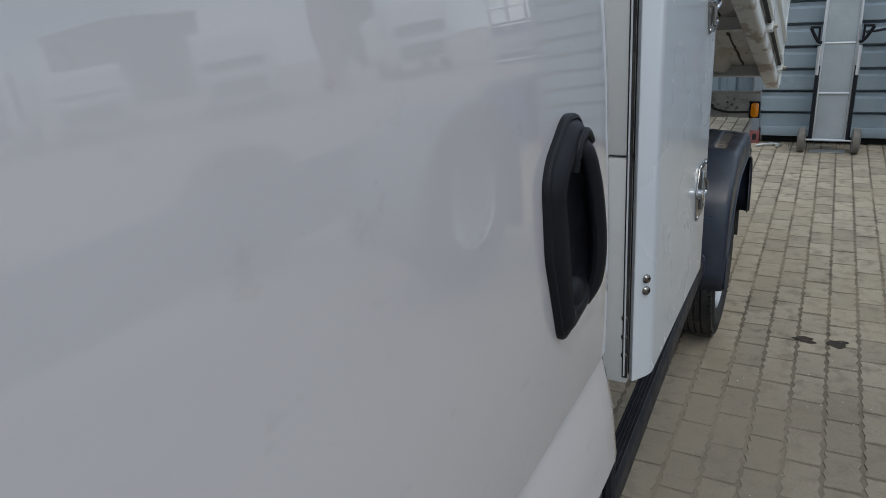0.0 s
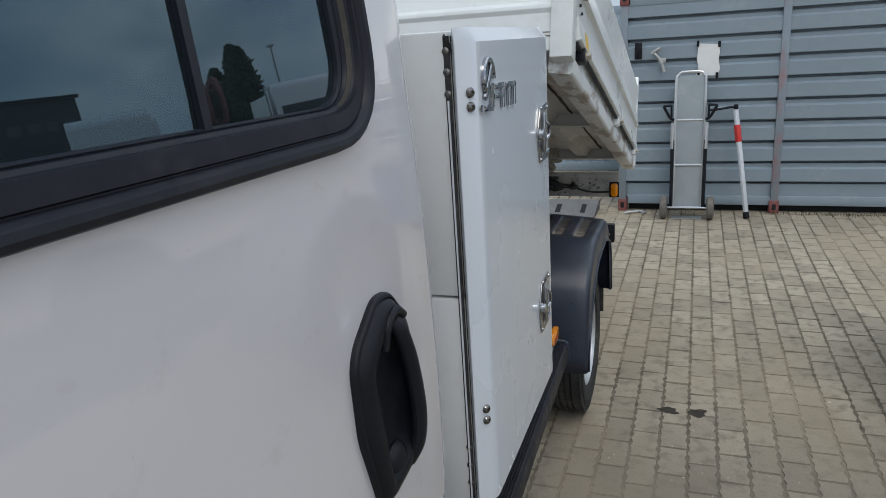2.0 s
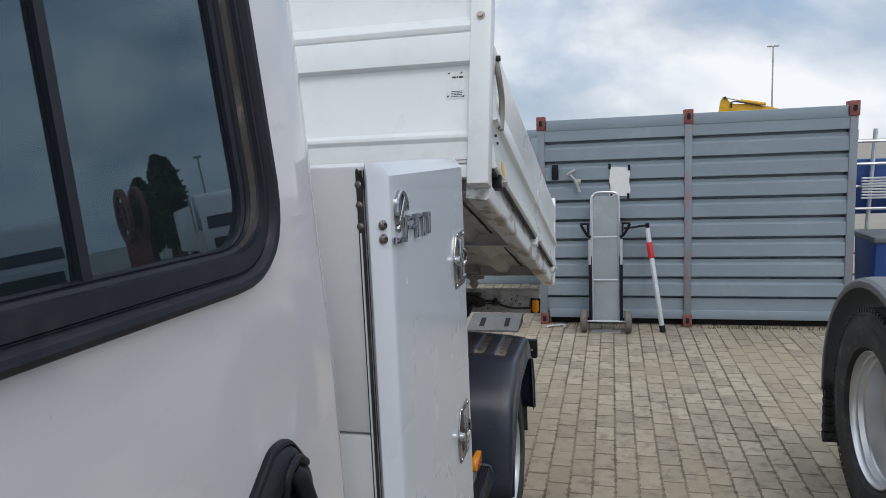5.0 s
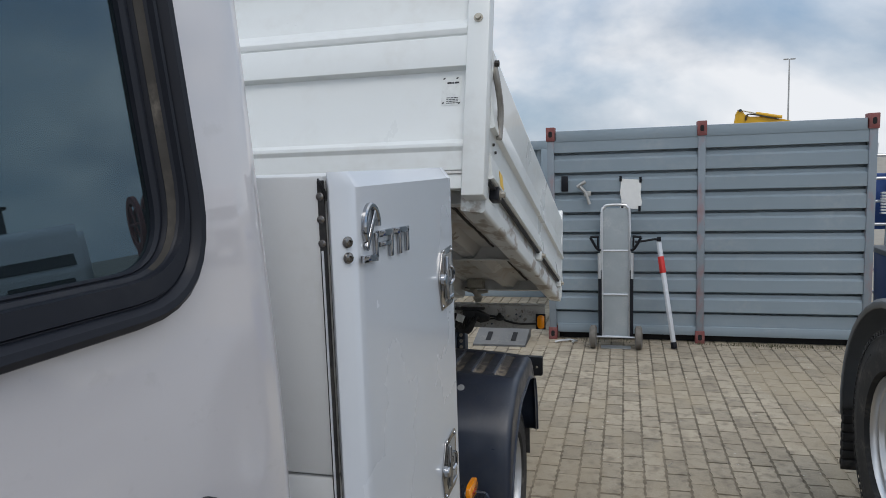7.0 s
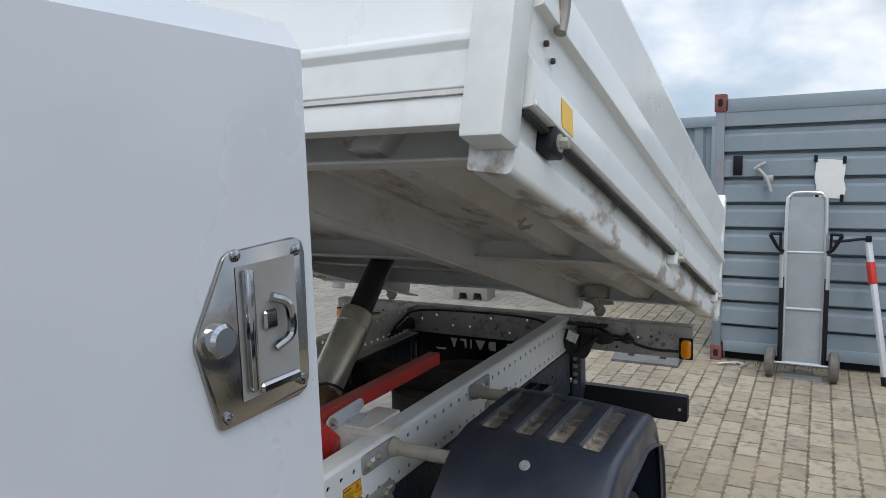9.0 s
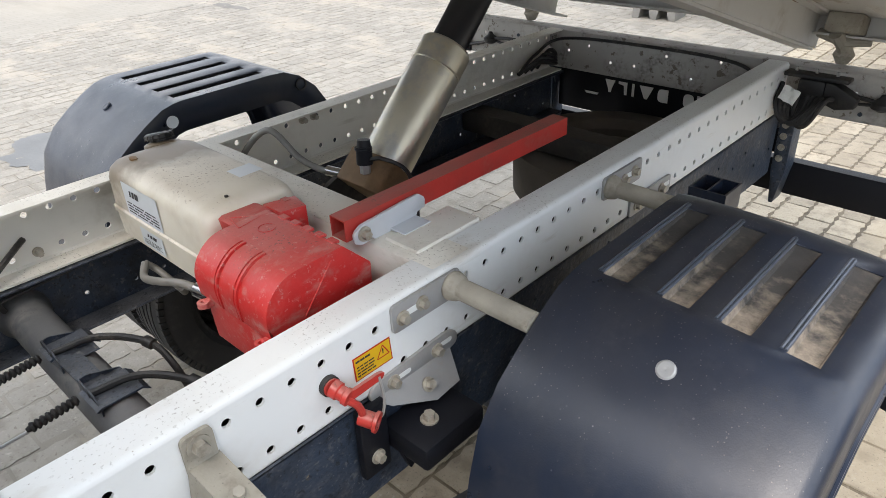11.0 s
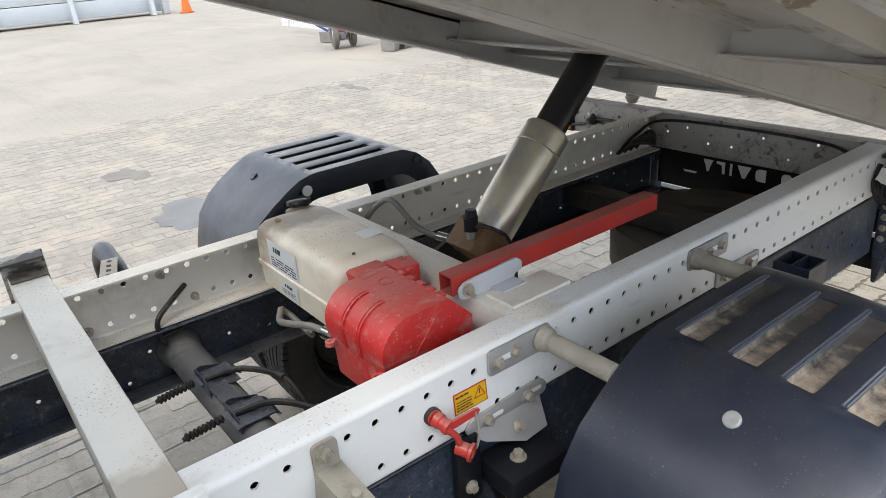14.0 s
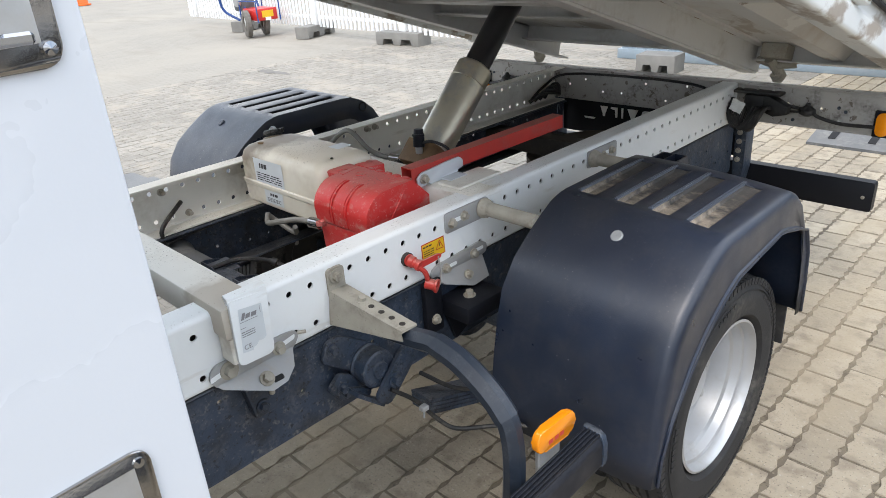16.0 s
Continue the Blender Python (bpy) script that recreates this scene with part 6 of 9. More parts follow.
        vi = [bm.verts.new((*p, z - d + (d - 0.004) * max(0.0, (p[1] - y0) / (y1 - y0)))) for p in round_poly([(x0 + s * 0.006, y0 + 0.010), (x1 - s * 0.006, y0 + 0.010), (x1 - s * 0.006, y1 - 0.010), (x0 + s * 0.006, y1 - 0.010)], 0.008, 3)]
        for ra, rb in ((vo, vm), (vm, vi)):
            for k in range(len(ra)):
                bm.faces.new((ra[k], ra[(k + 1) % len(ra)], rb[(k + 1) % len(ra)], rb[k]))
        bm.faces.new(vi)
        if s > 0:
            for v in bm.verts:
                v.co.z -= crown(v.co.x) - drop
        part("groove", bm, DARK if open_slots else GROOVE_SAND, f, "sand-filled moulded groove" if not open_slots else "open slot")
        if not open_slots:
            bm = B()
            for dx in (-0.0075, -0.0015):
                tube(bm, [(s * (g0 + dx), 2.499, 0.9575), (s * (g0 + dx), 2.64, 0.959), (s * (g0 + dx), 2.807, 0.958)], 0.0029, 8, steps=1)
            tube(bm, [(s * (g0 - 0.0075), 2.807, 0.958), (s * (g0 - 0.0045), 2.812, 0.958), (s * (g0 - 0.0015), 2.807, 0.958)], 0.0029, 8, steps=3)
            for v in bm.verts:
                v.co.z -= crown(v.co.x) + 0.0006
            part("raised_bead", bm, BEAD, f)
    for y, z, x in ((2.398, 0.918, 0.874),):
        bm = B()
        lathe(bm, [(0, 0.015), (0.004, 0.0148), (0.006, 0.012), (0.0065, 0.004), (0.005, 0.0)], (s * x, y - 0.012 + (0.004 if s > 0 else 0.0), z - (0.005 if s > 0 else 0.0)), (0, -0.62, 0.78), 20)
        part("round_rivet", bm, ZINC if s > 0 else CHASSIS, f)
    bm = B()
    tube(bm, [(1.104 if s > 0 else -1.094, *q) for q in rim], 0.004, 8, steps=1)
    part("edge_bead", bm, BLACK_PLASTIC, f)
    if s > 0:
        bm = B()
        for k in range(3):
            bm.faces.new([bm.verts.new((1.0995, 2.672 + k * 0.021 + a, 0.874 + 0.003 * k + b)) for a, b in ((0, 0), (0.014, 0), (0.020, 0.013), (0.006, 0.013))])
        part("fender_mark", bm, GALV, f)
    else:
        # no hole here: a pale disc carries the yard's brightness in its colour
        bm = B()
        cyl(bm, (s * 0.6155, 2.455, 0.905), (s * 0.614, 2.455, 0.905), 0.018, n=20)
        part("round_opening", bm, DECAL_PALE, f, "pale disc standing for an opening onto the bright yard")
        bm = B()
        lathe(bm, [(0, 0.016), (0, 0.021), (0.003, 0.021), (0.003, 0.016)], (s * 0.6155, 2.90, 0.905), (-s, 0, 0), 20, closed=True)
        part("rubber_grommet", bm, RUBBER, f)
    # mud flap
    bm = B()
    box(bm, min(s * 0.64, s * 1.06), max(s * 0.64, s * 1.06), 3.062, 3.070, 0.36, 0.52, 0.002, 1)
    part("mud_flap", bm, RUBBER, f)
    return [f]


fender(1, False)
for o in fender(-1, True):
    o.location.x -= 0.045
    o.location.z += 0.030

# ---- rear beam, lamps, wiring, under-run bar, tail panel ----
bm = B()
box(bm, -0.936, 1.04, 3.985, 4.055, 0.783, 0.790, 0.002, 1)
box(bm, -0.936, 1.04, 3.985, 4.055, 0.926, 0.933, 0.002, 1)
cells = []
rg = random.Random(8)
k = -0.936
while k < 1.039:
    cells.append((k, k + 0.104, 0.790, 0.926, k + 0.05 + rg.uniform(-0.025, 0.025), 0.855 + rg.uniform(-0.04, 0.045), 0.006))
    k += 0.104
holed_panel(bm, lambda u, v, w: (u, 3.985 + 0.006 * w, v), cells, n=10)
rear_beam = part("rear_beam", bm, BEAM_DIRTY, truck, "white perforated rear cross beam")
for s in (1, -1):
    ex = 1.038 if s > 0 else -0.934
    bm = B()
    prism(bm, round_poly([(ex - s * 0.043, 0.79), (ex, 0.79), (ex, 0.875), (ex - s * 0.043, 0.875)], 0.018), "y", 3.962, 3.984, 0.004)
    part("amber_side_lamp", bm, AMBER, rear_beam, "amber reflector lamp")
    bm = B()
    box(bm, min(ex - s * 0.053, ex + s * 0.007), max(ex - s * 0.053, ex + s * 0.007), 3.974, 3.986, 0.783, 0.882, 0.003, 1)
    part("lamp_bracket", bm, HANDLE_BLACK, rear_beam)
    bm = B()
    tube(bm, [(s * 0.55, 3.97, 0.862), (s * 0.66, 3.965, 0.868), (s * 0.76, 3.965, 0.855), (s * 0.80, 3.965, 0.835), (s * 0.88, 3.97, 0.818), (ex - s * 0.043, 3.965, 0.822)], 0.007, 8)
    tube(bm, [(s * 0.55, 3.972, 0.850), (s * 0.68, 3.968, 0.845), (s * 0.75, 3.967, 0.852)], 0.005, 8)
    lathe(bm, [(0, 0.012), (0.01, 0.03), (0.025, 0.03), (0.04, 0.012), (0.05, 0.008)], (s * 0.755, 3.965, 0.835), (0, 0, 1), 16)
    part("lamp_wiring", bm, CABLE, rear_beam)
    for xx, zz in ((0.62, 0.885), (0.70, 0.81), (0.86, 0.875), (0.885, 0.862), (0.84, 0.82)):
        bm = B()
        cyl(bm, (s * xx, 3.9846, zz), (s * xx, 3.980, zz), 0.0065, n=12)
        part("rivet", bm, CHASSIS, rear_beam)
bm = B()
box(bm, 0.470, 0.660, 3.935, 3.985, 0.905, 0.918, 0.004)
prism(bm, [(0.62, 0.905), (0.695, 0.868), (0.690, 0.838), (0.640, 0.826), (0.600, 0.84), (0.600, 0.905)], "y", 3.925, 3.975, 0.004)
box(bm, 0.520, 0.600, 3.925, 3.97, 0.83, 0.905, 0.008)
clump = part("connector_block", bm, CABLE, truck, "black wiring connectors with looped cables")
rg = random.Random(14)
for k in range(6):
    bm = B()
    a = 0.475 + 0.014 * k
    tube(bm, [(a, 3.93, 0.885 - 0.008 * k), (a + 0.004, 3.885, 0.83 - 0.01 * k), (a + 0.035 + 0.01 * rg.random(), 3.872, 0.775 + 0.01 * rg.random()), (a + 0.075, 3.885, 0.80 + 0.012 * k), (a + 0.085, 3.92, 0.86)], 0.0075, 8)
    part("cable_loop", bm, CABLE, clump)
for x in (0.50, 0.56, 0.62):
    bm = B()
    hexbolt(bm, (x, 3.958, 0.918), (0, 0, 1), 0.007, 0.012, False)
    part("stud", bm, GALV, clump)
bm = B()
n = 5
tag = Matrix.Translation((0.520, 3.866, 0.868)) @ Matrix.Rotation(0.35, 4, "Y")
grid = [[bm.verts.new(tag @ Vector((-0.026 + 0.052 * i / n, 0.004 * math.sin(i * 2.1 + j), -0.024 + 0.048 * j / n))) for i in range(n + 1)] for j in range(n + 1)]
for j in range(n):
    for i in range(n):
        bm.faces.new((grid[j][i], grid[j][i + 1], grid[j + 1][i + 1], grid[j + 1][i]))
part("paper_tag", bm, DECAL_WORN, clump, "creased dirty paper tag")
bm = B()
tube(bm, [(-0.40, 3.7, 0.82), (-0.43, 3.85, 0.86), (-0.38, 3.97, 0.905), (0.0, 3.975, 0.920), (0.30, 3.972, 0.910), (0.40, 3.96, 0.86)], 0.006, 8)
for k in range(4):
    tube(bm, [(-0.44, 3.75 + 0.04 * k, 0.80), (-0.40, 3.80 + 0.03 * k, 0.84 + 0.01 * k), (-0.36, 3.88, 0.83 + 0.012 * k), (-0.42, 3.95, 0.80)], 0.008, 8)
part("tail_wiring", bm, CABLE, truck, "black wiring loom in the frame tail")
bm = B()
prism(bm, round_poly([(-1.0, 0.442), (1.005, 0.442), (1.005, 0.565), (-1.0, 0.565)], 0.010), "y", 4.10, 4.145, 0.004)
bar = part("under_run_bar", bm, HANDLE_BLACK, truck, "black steel under-run bar")
for s in (1, -1):
    bm = B()
    prism(bm, round_poly([(s * 0.465, 0.775), (s * 0.465, 0.56), (s * 0.478, 0.43), (s * 0.492, 0.43), (s * 0.512, 0.56), (s * 0.512, 0.775)], 0.005, 2), "y", 4.02, 4.10, 0.003)
    prism(bm, [(4.0, 0.775), (4.09, 0.775), (4.09, 0.70), (4.03, 0.70)], "x", s * 0.455, s * 0.46)
    part("bar_hanger", bm, CHASSIS, bar)
    for k in range(4):
        bm = B()
        hexbolt(bm, (s * 0.485, 4.018, 0.60 + 0.04 * k), (0, -1, 0), 0.010, 0.008)
        part("bolt", bm, BOLT, bar)
bm = B()
hexbolt(bm, (0.97, 4.0995, 0.50), (0, -1, 0), 0.006, 0.004)
part("bolt", bm, BOLT, bar)
bm = B()
box(bm, -0.46, 0.46, 4.06, 4.075, 0.60, 0.798, 0.004, 1)
panel = part("tail_panel", bm, HANDLE_BLACK, truck, "black tail panel with white block marks")
MARKS = [[(-0.236, 0.746), (-0.192, 0.746), (-0.206, 0.712), (-0.209, 0.696), (-0.219, 0.696), (-0.222, 0.712)],
         [(-0.176, 0.746), (-0.138, 0.746), (-0.138, 0.696), (-0.148, 0.696), (-0.152, 0.732), (-0.176, 0.737)],
         [(-0.116, 0.746), (-0.106, 0.746), (-0.106, 0.696), (-0.116, 0.696)],
         [(-0.084, 0.746), (-0.026, 0.746), (-0.049, 0.696), (-0.061, 0.696)],
         round_poly([(-0.006, 0.746), (0.036, 0.746), (0.036, 0.696), (-0.006, 0.696)], [0.018, 0.001, 0.001, 0.018], 5),
         round_poly([(0.098, 0.746), (0.138, 0.746), (0.138, 0.696), (0.098, 0.696)], 0.018, 5),
         [(0.150, 0.746), (0.160, 0.746), (0.192, 0.696), (0.150, 0.696)],
         [(-0.330, 0.684), (-0.262, 0.684), (-0.270, 0.675), (-0.322, 0.675)]]
for outline in MARKS:
    bm = B()
    prism(bm, outline, "y", 4.0575, 4.0598)
    part("panel_mark", bm, DECAL_WHITE, panel)

# ---- crew cab ----
SIDE = [(0.72, 1.070), (0.85, 1.130), (0.95, 1.1215), (1.057, 1.100), (1.062, 1.1085), (1.10, 1.1100), (1.20, 1.1115), (1.30, 1.111), (1.40, 1.109), (1.50, 1.1065), (1.58, 1.103), (1.66, 1.098), (1.70, 1.0955),
        (1.85, 1.087), (2.05, 1.074), (2.26, 1.050), (2.36, 1.015), (2.42, 0.95), (2.45, 0.85), (2.46, 0.60), (2.46, 0.0)]


def side_x(z):
    for (z0, x0), (z1, x1) in zip(SIDE, SIDE[1:]):
        if z <= z1:
            return x0 + (x1 - x0) * max(0.0, (z - z0)) / max(z1 - z0, 1e-6)
    return 0.0


WY0, WY1, WZ0, WZ1 = -0.78, 0.354, 1.683, 2.255
COLS = [(-2.3, 0.0), (-1.5, 0.0), (WY0 + 0.03, 0.0), (-0.3, 0.0), (0.1, 0.0), (WY1 - 0.03, 0.0), (0.42, 0.0), (0.468, 0.001), (0.487, 0.004), (0.500, 0.011), (0.507, 0.022), (0.510, 0.040)]


def cab_side(bm, s, rows, window):
    zs = []
    for (z0, _), (z1, _) in zip(rows, rows[1:]):
        zs.append(z0)
        if z1 - z0 > 0.06:
            zs.append((z0 + z1) / 2)
    zs.append(rows[-1][0])
    if window:
        zs = sorted(set([z for z in zs if not (WZ0 - 0.02 < z < WZ0 + 0.06 or WZ1 - 0.06 < z < WZ1 + 0.02)] + [WZ0 + 0.03, WZ1 - 0.03]))
    grid = []
    for z in zs:
        x = side_x(z) if z < 2.459 else None
        grid.append([bm.verts.new((s * (side_x(z) - d), y, z)) for y, d in COLS])
    for i in range(len(zs) - 1):
        for j in range(len(COLS) - 1):
            ym, zm = (COLS[j][0] + COLS[j + 1][0]) / 2, (zs[i] + zs[i + 1]) / 2
            if window and WY0 + 0.03 < ym < WY1 - 0.03 and WZ0 + 0.03 < zm < WZ1 - 0.03:
                continue
            bm.faces.new((grid[i][j], grid[i][j + 1], grid[i + 1][j + 1], grid[i + 1][j]))
    return grid


bm = B()
cab_side(bm, 1, [r for r in SIDE if 1.06 < r[0] < 2.4], True)
door = part("rear_cab_door", bm, CAB_WHITE, truck, "glossy white cab side with a black handle")
bm = B()
cab_side(bm, 1, [r for r in SIDE if 0.84 < r[0] < 1.06], False)
part("lower_cab_panel", bm, CAB_WHITE, truck, "white lower cab panel")
bm = B()
box(bm, 1.085, 1.1025, -2.3, 0.486, 1.0565, 1.0625)
part("panel_gap", bm, TRIM_BLACK, truck, "dark gap between the cab panels")
bm = B()
box(bm, 1.02, 1.100, -2.3, 0.50, 0.66, 0.849, 0.01)
tube(bm, [(1.07, 0.50, 0.95), (1.075, 0.555, 0.90), (1.08, 0.585, 0.80), (1.08, 0.59, 0.66)], 0.018, 10)
part("rocker_trim", bm, TRIM_BLACK, truck, "black rocker trim")
bm = B()
cab_side(bm, -1, [r for r in SIDE if r[0] < 2.4], False)
zr = [r for r in SIDE if r[0] >= 2.35]
roof = [[bm.verts.new((x, y, z)) for y, _ in COLS] for z, x in zr] + [[bm.verts.new((-x, y, z)) for y, _ in COLS] for z, x in zr[::-1][1:]]
for u, v in zip(roof, roof[1:]):
    for j in range(len(COLS) - 1):
        bm.faces.new((u[j], u[j + 1], v[j + 1], v[j]))
for y in (-2.3, 0.510):
    d = 0.04 if y > 0 else 0
    ring = [(x - d, z) for z, x in SIDE[:-1]] + [(-(x - d), z) for z, x in SIDE[:-1][::-1]]
    bm.faces.new([bm.verts.new((x, y, z)) for x, z in ring])
part("cab_shell", bm, CAB_WHITE, truck, "white cab roof and back wall")
bm = B()
box(bm, -0.98, 0.98, -2.2, 0.46, 0.75, 2.30)
part("cabin_lining", bm, CABIN_DARK, truck, "dark cab interior lining")
bm = B()
box(bm, -0.95, 0.95, -2.18, 0.45, 2.306, 2.326, 0.008)
part("headliner", bm, BOX_GREY, truck, "pale grey cab headliner")
bm = B()
box(bm, -0.95, 0.95, -2.235, -2.215, 0.80, 2.28, 0.008)
part("front_bulkhead", bm, BOX_GREY, truck, "pale grey inner front panel")
bm = B()
for y in (-0.55, 0.05):
    box(bm, 0.35, 0.80, y - 0.05, y + 0.08, 1.1, 1.72, 0.05)
    box(bm, 0.45, 0.70, y - 0.03, y + 0.05, 1.76, 1.98, 0.04)


def sill_inset(i):
    """The lower rail of the surround is broader: a round bead, then a wide flat band."""
    knots = [(0.0, 0.0), (0.0245, 0.0225), (0.026, 0.0245), (0.030, 0.0435), (0.060, 0.0525), (0.20, 0.18)]
    for (a, va), (b, vb) in zip(knots, knots[1:]):
        if i <= b:
            return va + (vb - va) * (i - a) / (b - a)
    return i


def window_ring(inset, off, r):
    pts = round_poly([(WY0 + inset, WZ0 + 0.019 + sill_inset(inset)), (WY1 - inset, WZ0 + sill_inset(inset)), (WY1 - inset - 0.02, WZ1 - inset), (WY0 + inset, WZ1 - inset)], max(r - inset, 0.02), 8)
    return [(side_x(z) + off, y, z) for y, z in pts]


def ring_mesh(loops):
    bm = B()
    rings = [[bm.verts.new(p) for p in lp] for lp in loops]
    k = len(rings[0])
    for a, b in zip(rings, rings[1:]):
        for i in range(k):
            bm.faces.new((a[i], a[(i + 1) % k], b[(i + 1) % k], b[i]))
    return bm


bm.free()
frame_loops = [(0, -0.004), (0.000, 0.006), (0.003, 0.013), (0.010, 0.018), (0.017, 0.017), (0.021, 0.012), (0.023, 0.007), (0.0245, 0.007), (0.026, 0.010), (0.030, 0.009), (0.032, 0.0)]
window_frame = part("window_frame", ring_mesh([window_ring(a, b, 0.125) for a, b in frame_loops]), TRIM_BLACK, door, "thick black rubber window surround")
channel = [window_ring(a, b, 0.125) for a, b in ((0.0315, 0.003), (0.034, 0.000), (0.046, -0.002), (0.049, -0.007), (0.0495, -0.012))]
part("channel", ring_mesh(channel), TRIM_BLACK, door)
keep = [i for i, p in enumerate(channel[0]) if p[1] > 0.262 and p[2] < 2.20]
bm = B()
strips = [[bm.verts.new((lp[i][0] + 0.0006, lp[i][1], lp[i][2])) for i in keep] for lp in channel[1:3]]
for k in range(len(keep) - 1):
    bm.faces.new((strips[0][k], strips[0][k + 1], strips[1][k + 1], strips[1][k]))
part("dusty_strip", bm, SEAL_DUSTY, door, "dusty brown window channel")
part("inner_gasket", ring_mesh([window_ring(a, b, 0.125) for a, b in ((0.048, -0.012), (0.0495, -0.006), (0.054, -0.0055), (0.059, -0.008), (0.060, -0.018))]), TRIM_BLACK, door)
bm = B()
lp = window_ring(0.0575, -0.0125, 0.125)
bm.faces.new([bm.verts.new(p) for p in lp])
lp = window_ring(0.0575, -0.0165, 0.125)
bm.faces.new([bm.verts.new(p) for p in lp[::-1]])
glass = part("window_pane", bm, GLASS, door, "dark tinted sliding window glass")
bm = B()
for y, w in ((0.0345, 0.0055),):
    a = [(side_x(z) - (0.006 if w > 0.005 else 0.0112), y + dy, z) for z in (WZ0 + 0.045, WZ1 - 0.06) for dy in (-w, w)]
    f = [bm.verts.new(p) for p in (a[0], a[1], a[3], a[2])]
    b2 = [bm.verts.new((p[0] - 0.014, p[1], p[2])) for p in (a[0], a[1], a[3], a[2])]
    bm.faces.new(f)
    for k in range(4):
        bm.faces.new((f[k], f[(k + 1) % 4], b2[(k + 1) % 4], b2[k]))
part("window_divider", bm, TRIM_BLACK, door)

# door handle: moulded base with a hollow and an upright grip
out = [(0.206, 1.452), (0.268, 1.494), (0.310, 1.490), (0.347, 1.448), (0.368, 1.300), (0.362, 1.240), (0.304, 1.210), (0.228, 1.203), (0.191, 1.330), (0.191, 1.425)]


def handle_loop(inset, off, rad=0.016):
    c = Vector((0.294, 1.345))
    pts = round_poly(out, rad, 4)
    res = []
    for p in pts:
        d = Vector(p) - c
        q = c + d * (1 - inset / max(d.length, 1e-6))
        res.append((side_x(q.y) + off, q.x, q.y))
    return res


hb = ring_mesh([handle_loop(a, b) for a, b in ((0, -0.004), (0, 0.006), (0.002, 0.009), (0.006, 0.0105), (0.0075, 0.008), (0.010, 0.012), (0.018, 0.018), (0.030, 0.021), (0.038, 0.019), (0.050, 0.010), (0.074, 0.004))])
last = [v for v in hb.verts][-len(handle_loop(0, 0)):]
hb.faces.new(last)
handle = part("door_handle", hb, HANDLE_BLACK, door, "black moulded plastic door handle")
bm = B()
pts = smooth_path([(side_x(1.45) + 0.013, 0.296, 1.452), (side_x(1.44) + 0.021, 0.302, 1.436), (side_x(1.38) + 0.0255, 0.315, 1.385), (side_x(1.3) + 0.0265, 0.324, 1.310), (side_x(1.25) + 0.021, 0.324, 1.258), (side_x(1.22) + 0.007, 0.316, 1.228)], 6)
rings = []
for i, p in enumerate(pts):
    d = (pts[min(i + 1, len(pts) - 1)] - pts[max(i - 1, 0)]).normalized()
    e1 = Vector((1, 0, 0)) - d * d.x
    e1.normalize()
    e2 = d.cross(e1)
    wv = 0.0125 + 0.004 * (i / len(pts))
    rings.append([bm.verts.new(p + e1 * 0.011 * math.cos(k * math.tau / 14) + e2 * wv * math.sin(k * math.tau / 14)) for k in range(14)])
for a, b in zip(rings, rings[1:]):
    for k in range(14):
        bm.faces.new((a[k], a[(k + 1) % 14], b[(k + 1) % 14], b[k]))
bm.faces.new(rings[0])
bm.faces.new(rings[-1])
part("grip_bar", bm, HANDLE_BLACK, door)
bm = B()
tube(bm, [(side_x(1.42) + 0.016, 0.262, 1.425), (side_x(1.45) + 0.020, 0.270, 1.455), (side_x(1.46) + 0.021, 0.296, 1.468), (side_x(1.45) + 0.019, 0.322, 1.452)], 0.006, 10)
part("pivot_hood", bm, HANDLE_BLACK, door)
bm = B()
lathe(bm, [(0, 0.0), (0.0, 0.028), (0.006, 0.025), (0.011, 0.017), (0.013, 0.0)], (side_x(1.25) + 0.006, 0.278, 1.252), (1, 0, 0), 22)
part("lock_boss", bm, HANDLE_BLACK, door)

# ---- side step ----
STEP = Matrix(((1, -0.0264, 0, 0.0264 * 2.1), (0, 1, 0, 0), (0, 0, 1, 0), (0, 0, 0, 1)))   # runs slightly inwards to the rear
SX = 1.038
bm = B()
prism(bm, round_poly([(SX - 0.048, 0.530), (SX - 0.004, 0.530), (SX, 0.538), (SX, 0.594), (SX - 0.010, 0.609), (SX - 0.048, 0.612)], 0.006, 3), "y", -2.0, 2.092, 0.002, STEP)
step = part("side_step", bm, TRIM_BLACK, truck, "black ribbed plastic side step bar")
for k in range(5):
    bm = B()
    xa = SX - 0.045 + 0.0085 * k
    box(bm, xa, xa + 0.0042, -2.0, 2.09, 0.609, 0.6155, 0.001, 1, STEP)
    part("tread_rib", bm, TRIM_BLACK, step)
bm = B()
prism(bm, round_poly([(SX - 0.051, 0.527), (SX - 0.003, 0.527), (SX + 0.003, 0.536), (SX + 0.003, 0.596), (SX - 0.008, 0.614), (SX - 0.051, 0.618)], 0.007, 3), "y", 2.090, 2.106, 0.004, STEP)
part("end_cap", bm, CHASSIS, step)
for y in (-1.0, 0.0):
    bm = B()
    box(bm, 0.55, 1.0, y - 0.02, y + 0.02, 0.540, 0.570, 0.004, 1)
    part("step_arm", bm, CHASSIS, step)
bm = B()
ml = Matrix.Translation((1.003, 1.965, 0.690)) @ Matrix.Rotation(radians(-4), 4, "X")
prism(bm, round_poly([(-0.061, -0.026), (0.061, -0.026), (0.061, 0.026), (-0.061, 0.026)], 0.025, 6), "x", -0.006, 0.012, 0.004, ml)
lamp = part("amber_marker_lamp", bm, AMBER, truck, "oval amber side marker lamp")
bm = B()
for k in range(3):
    box(bm, 0.0124, 0.0130, -0.028 + 0.018 * k, -0.016 + 0.018 * k, -0.012, -0.003, 0, 1, ml)
part("lamp_print", bm, DECAL_RED, lamp)
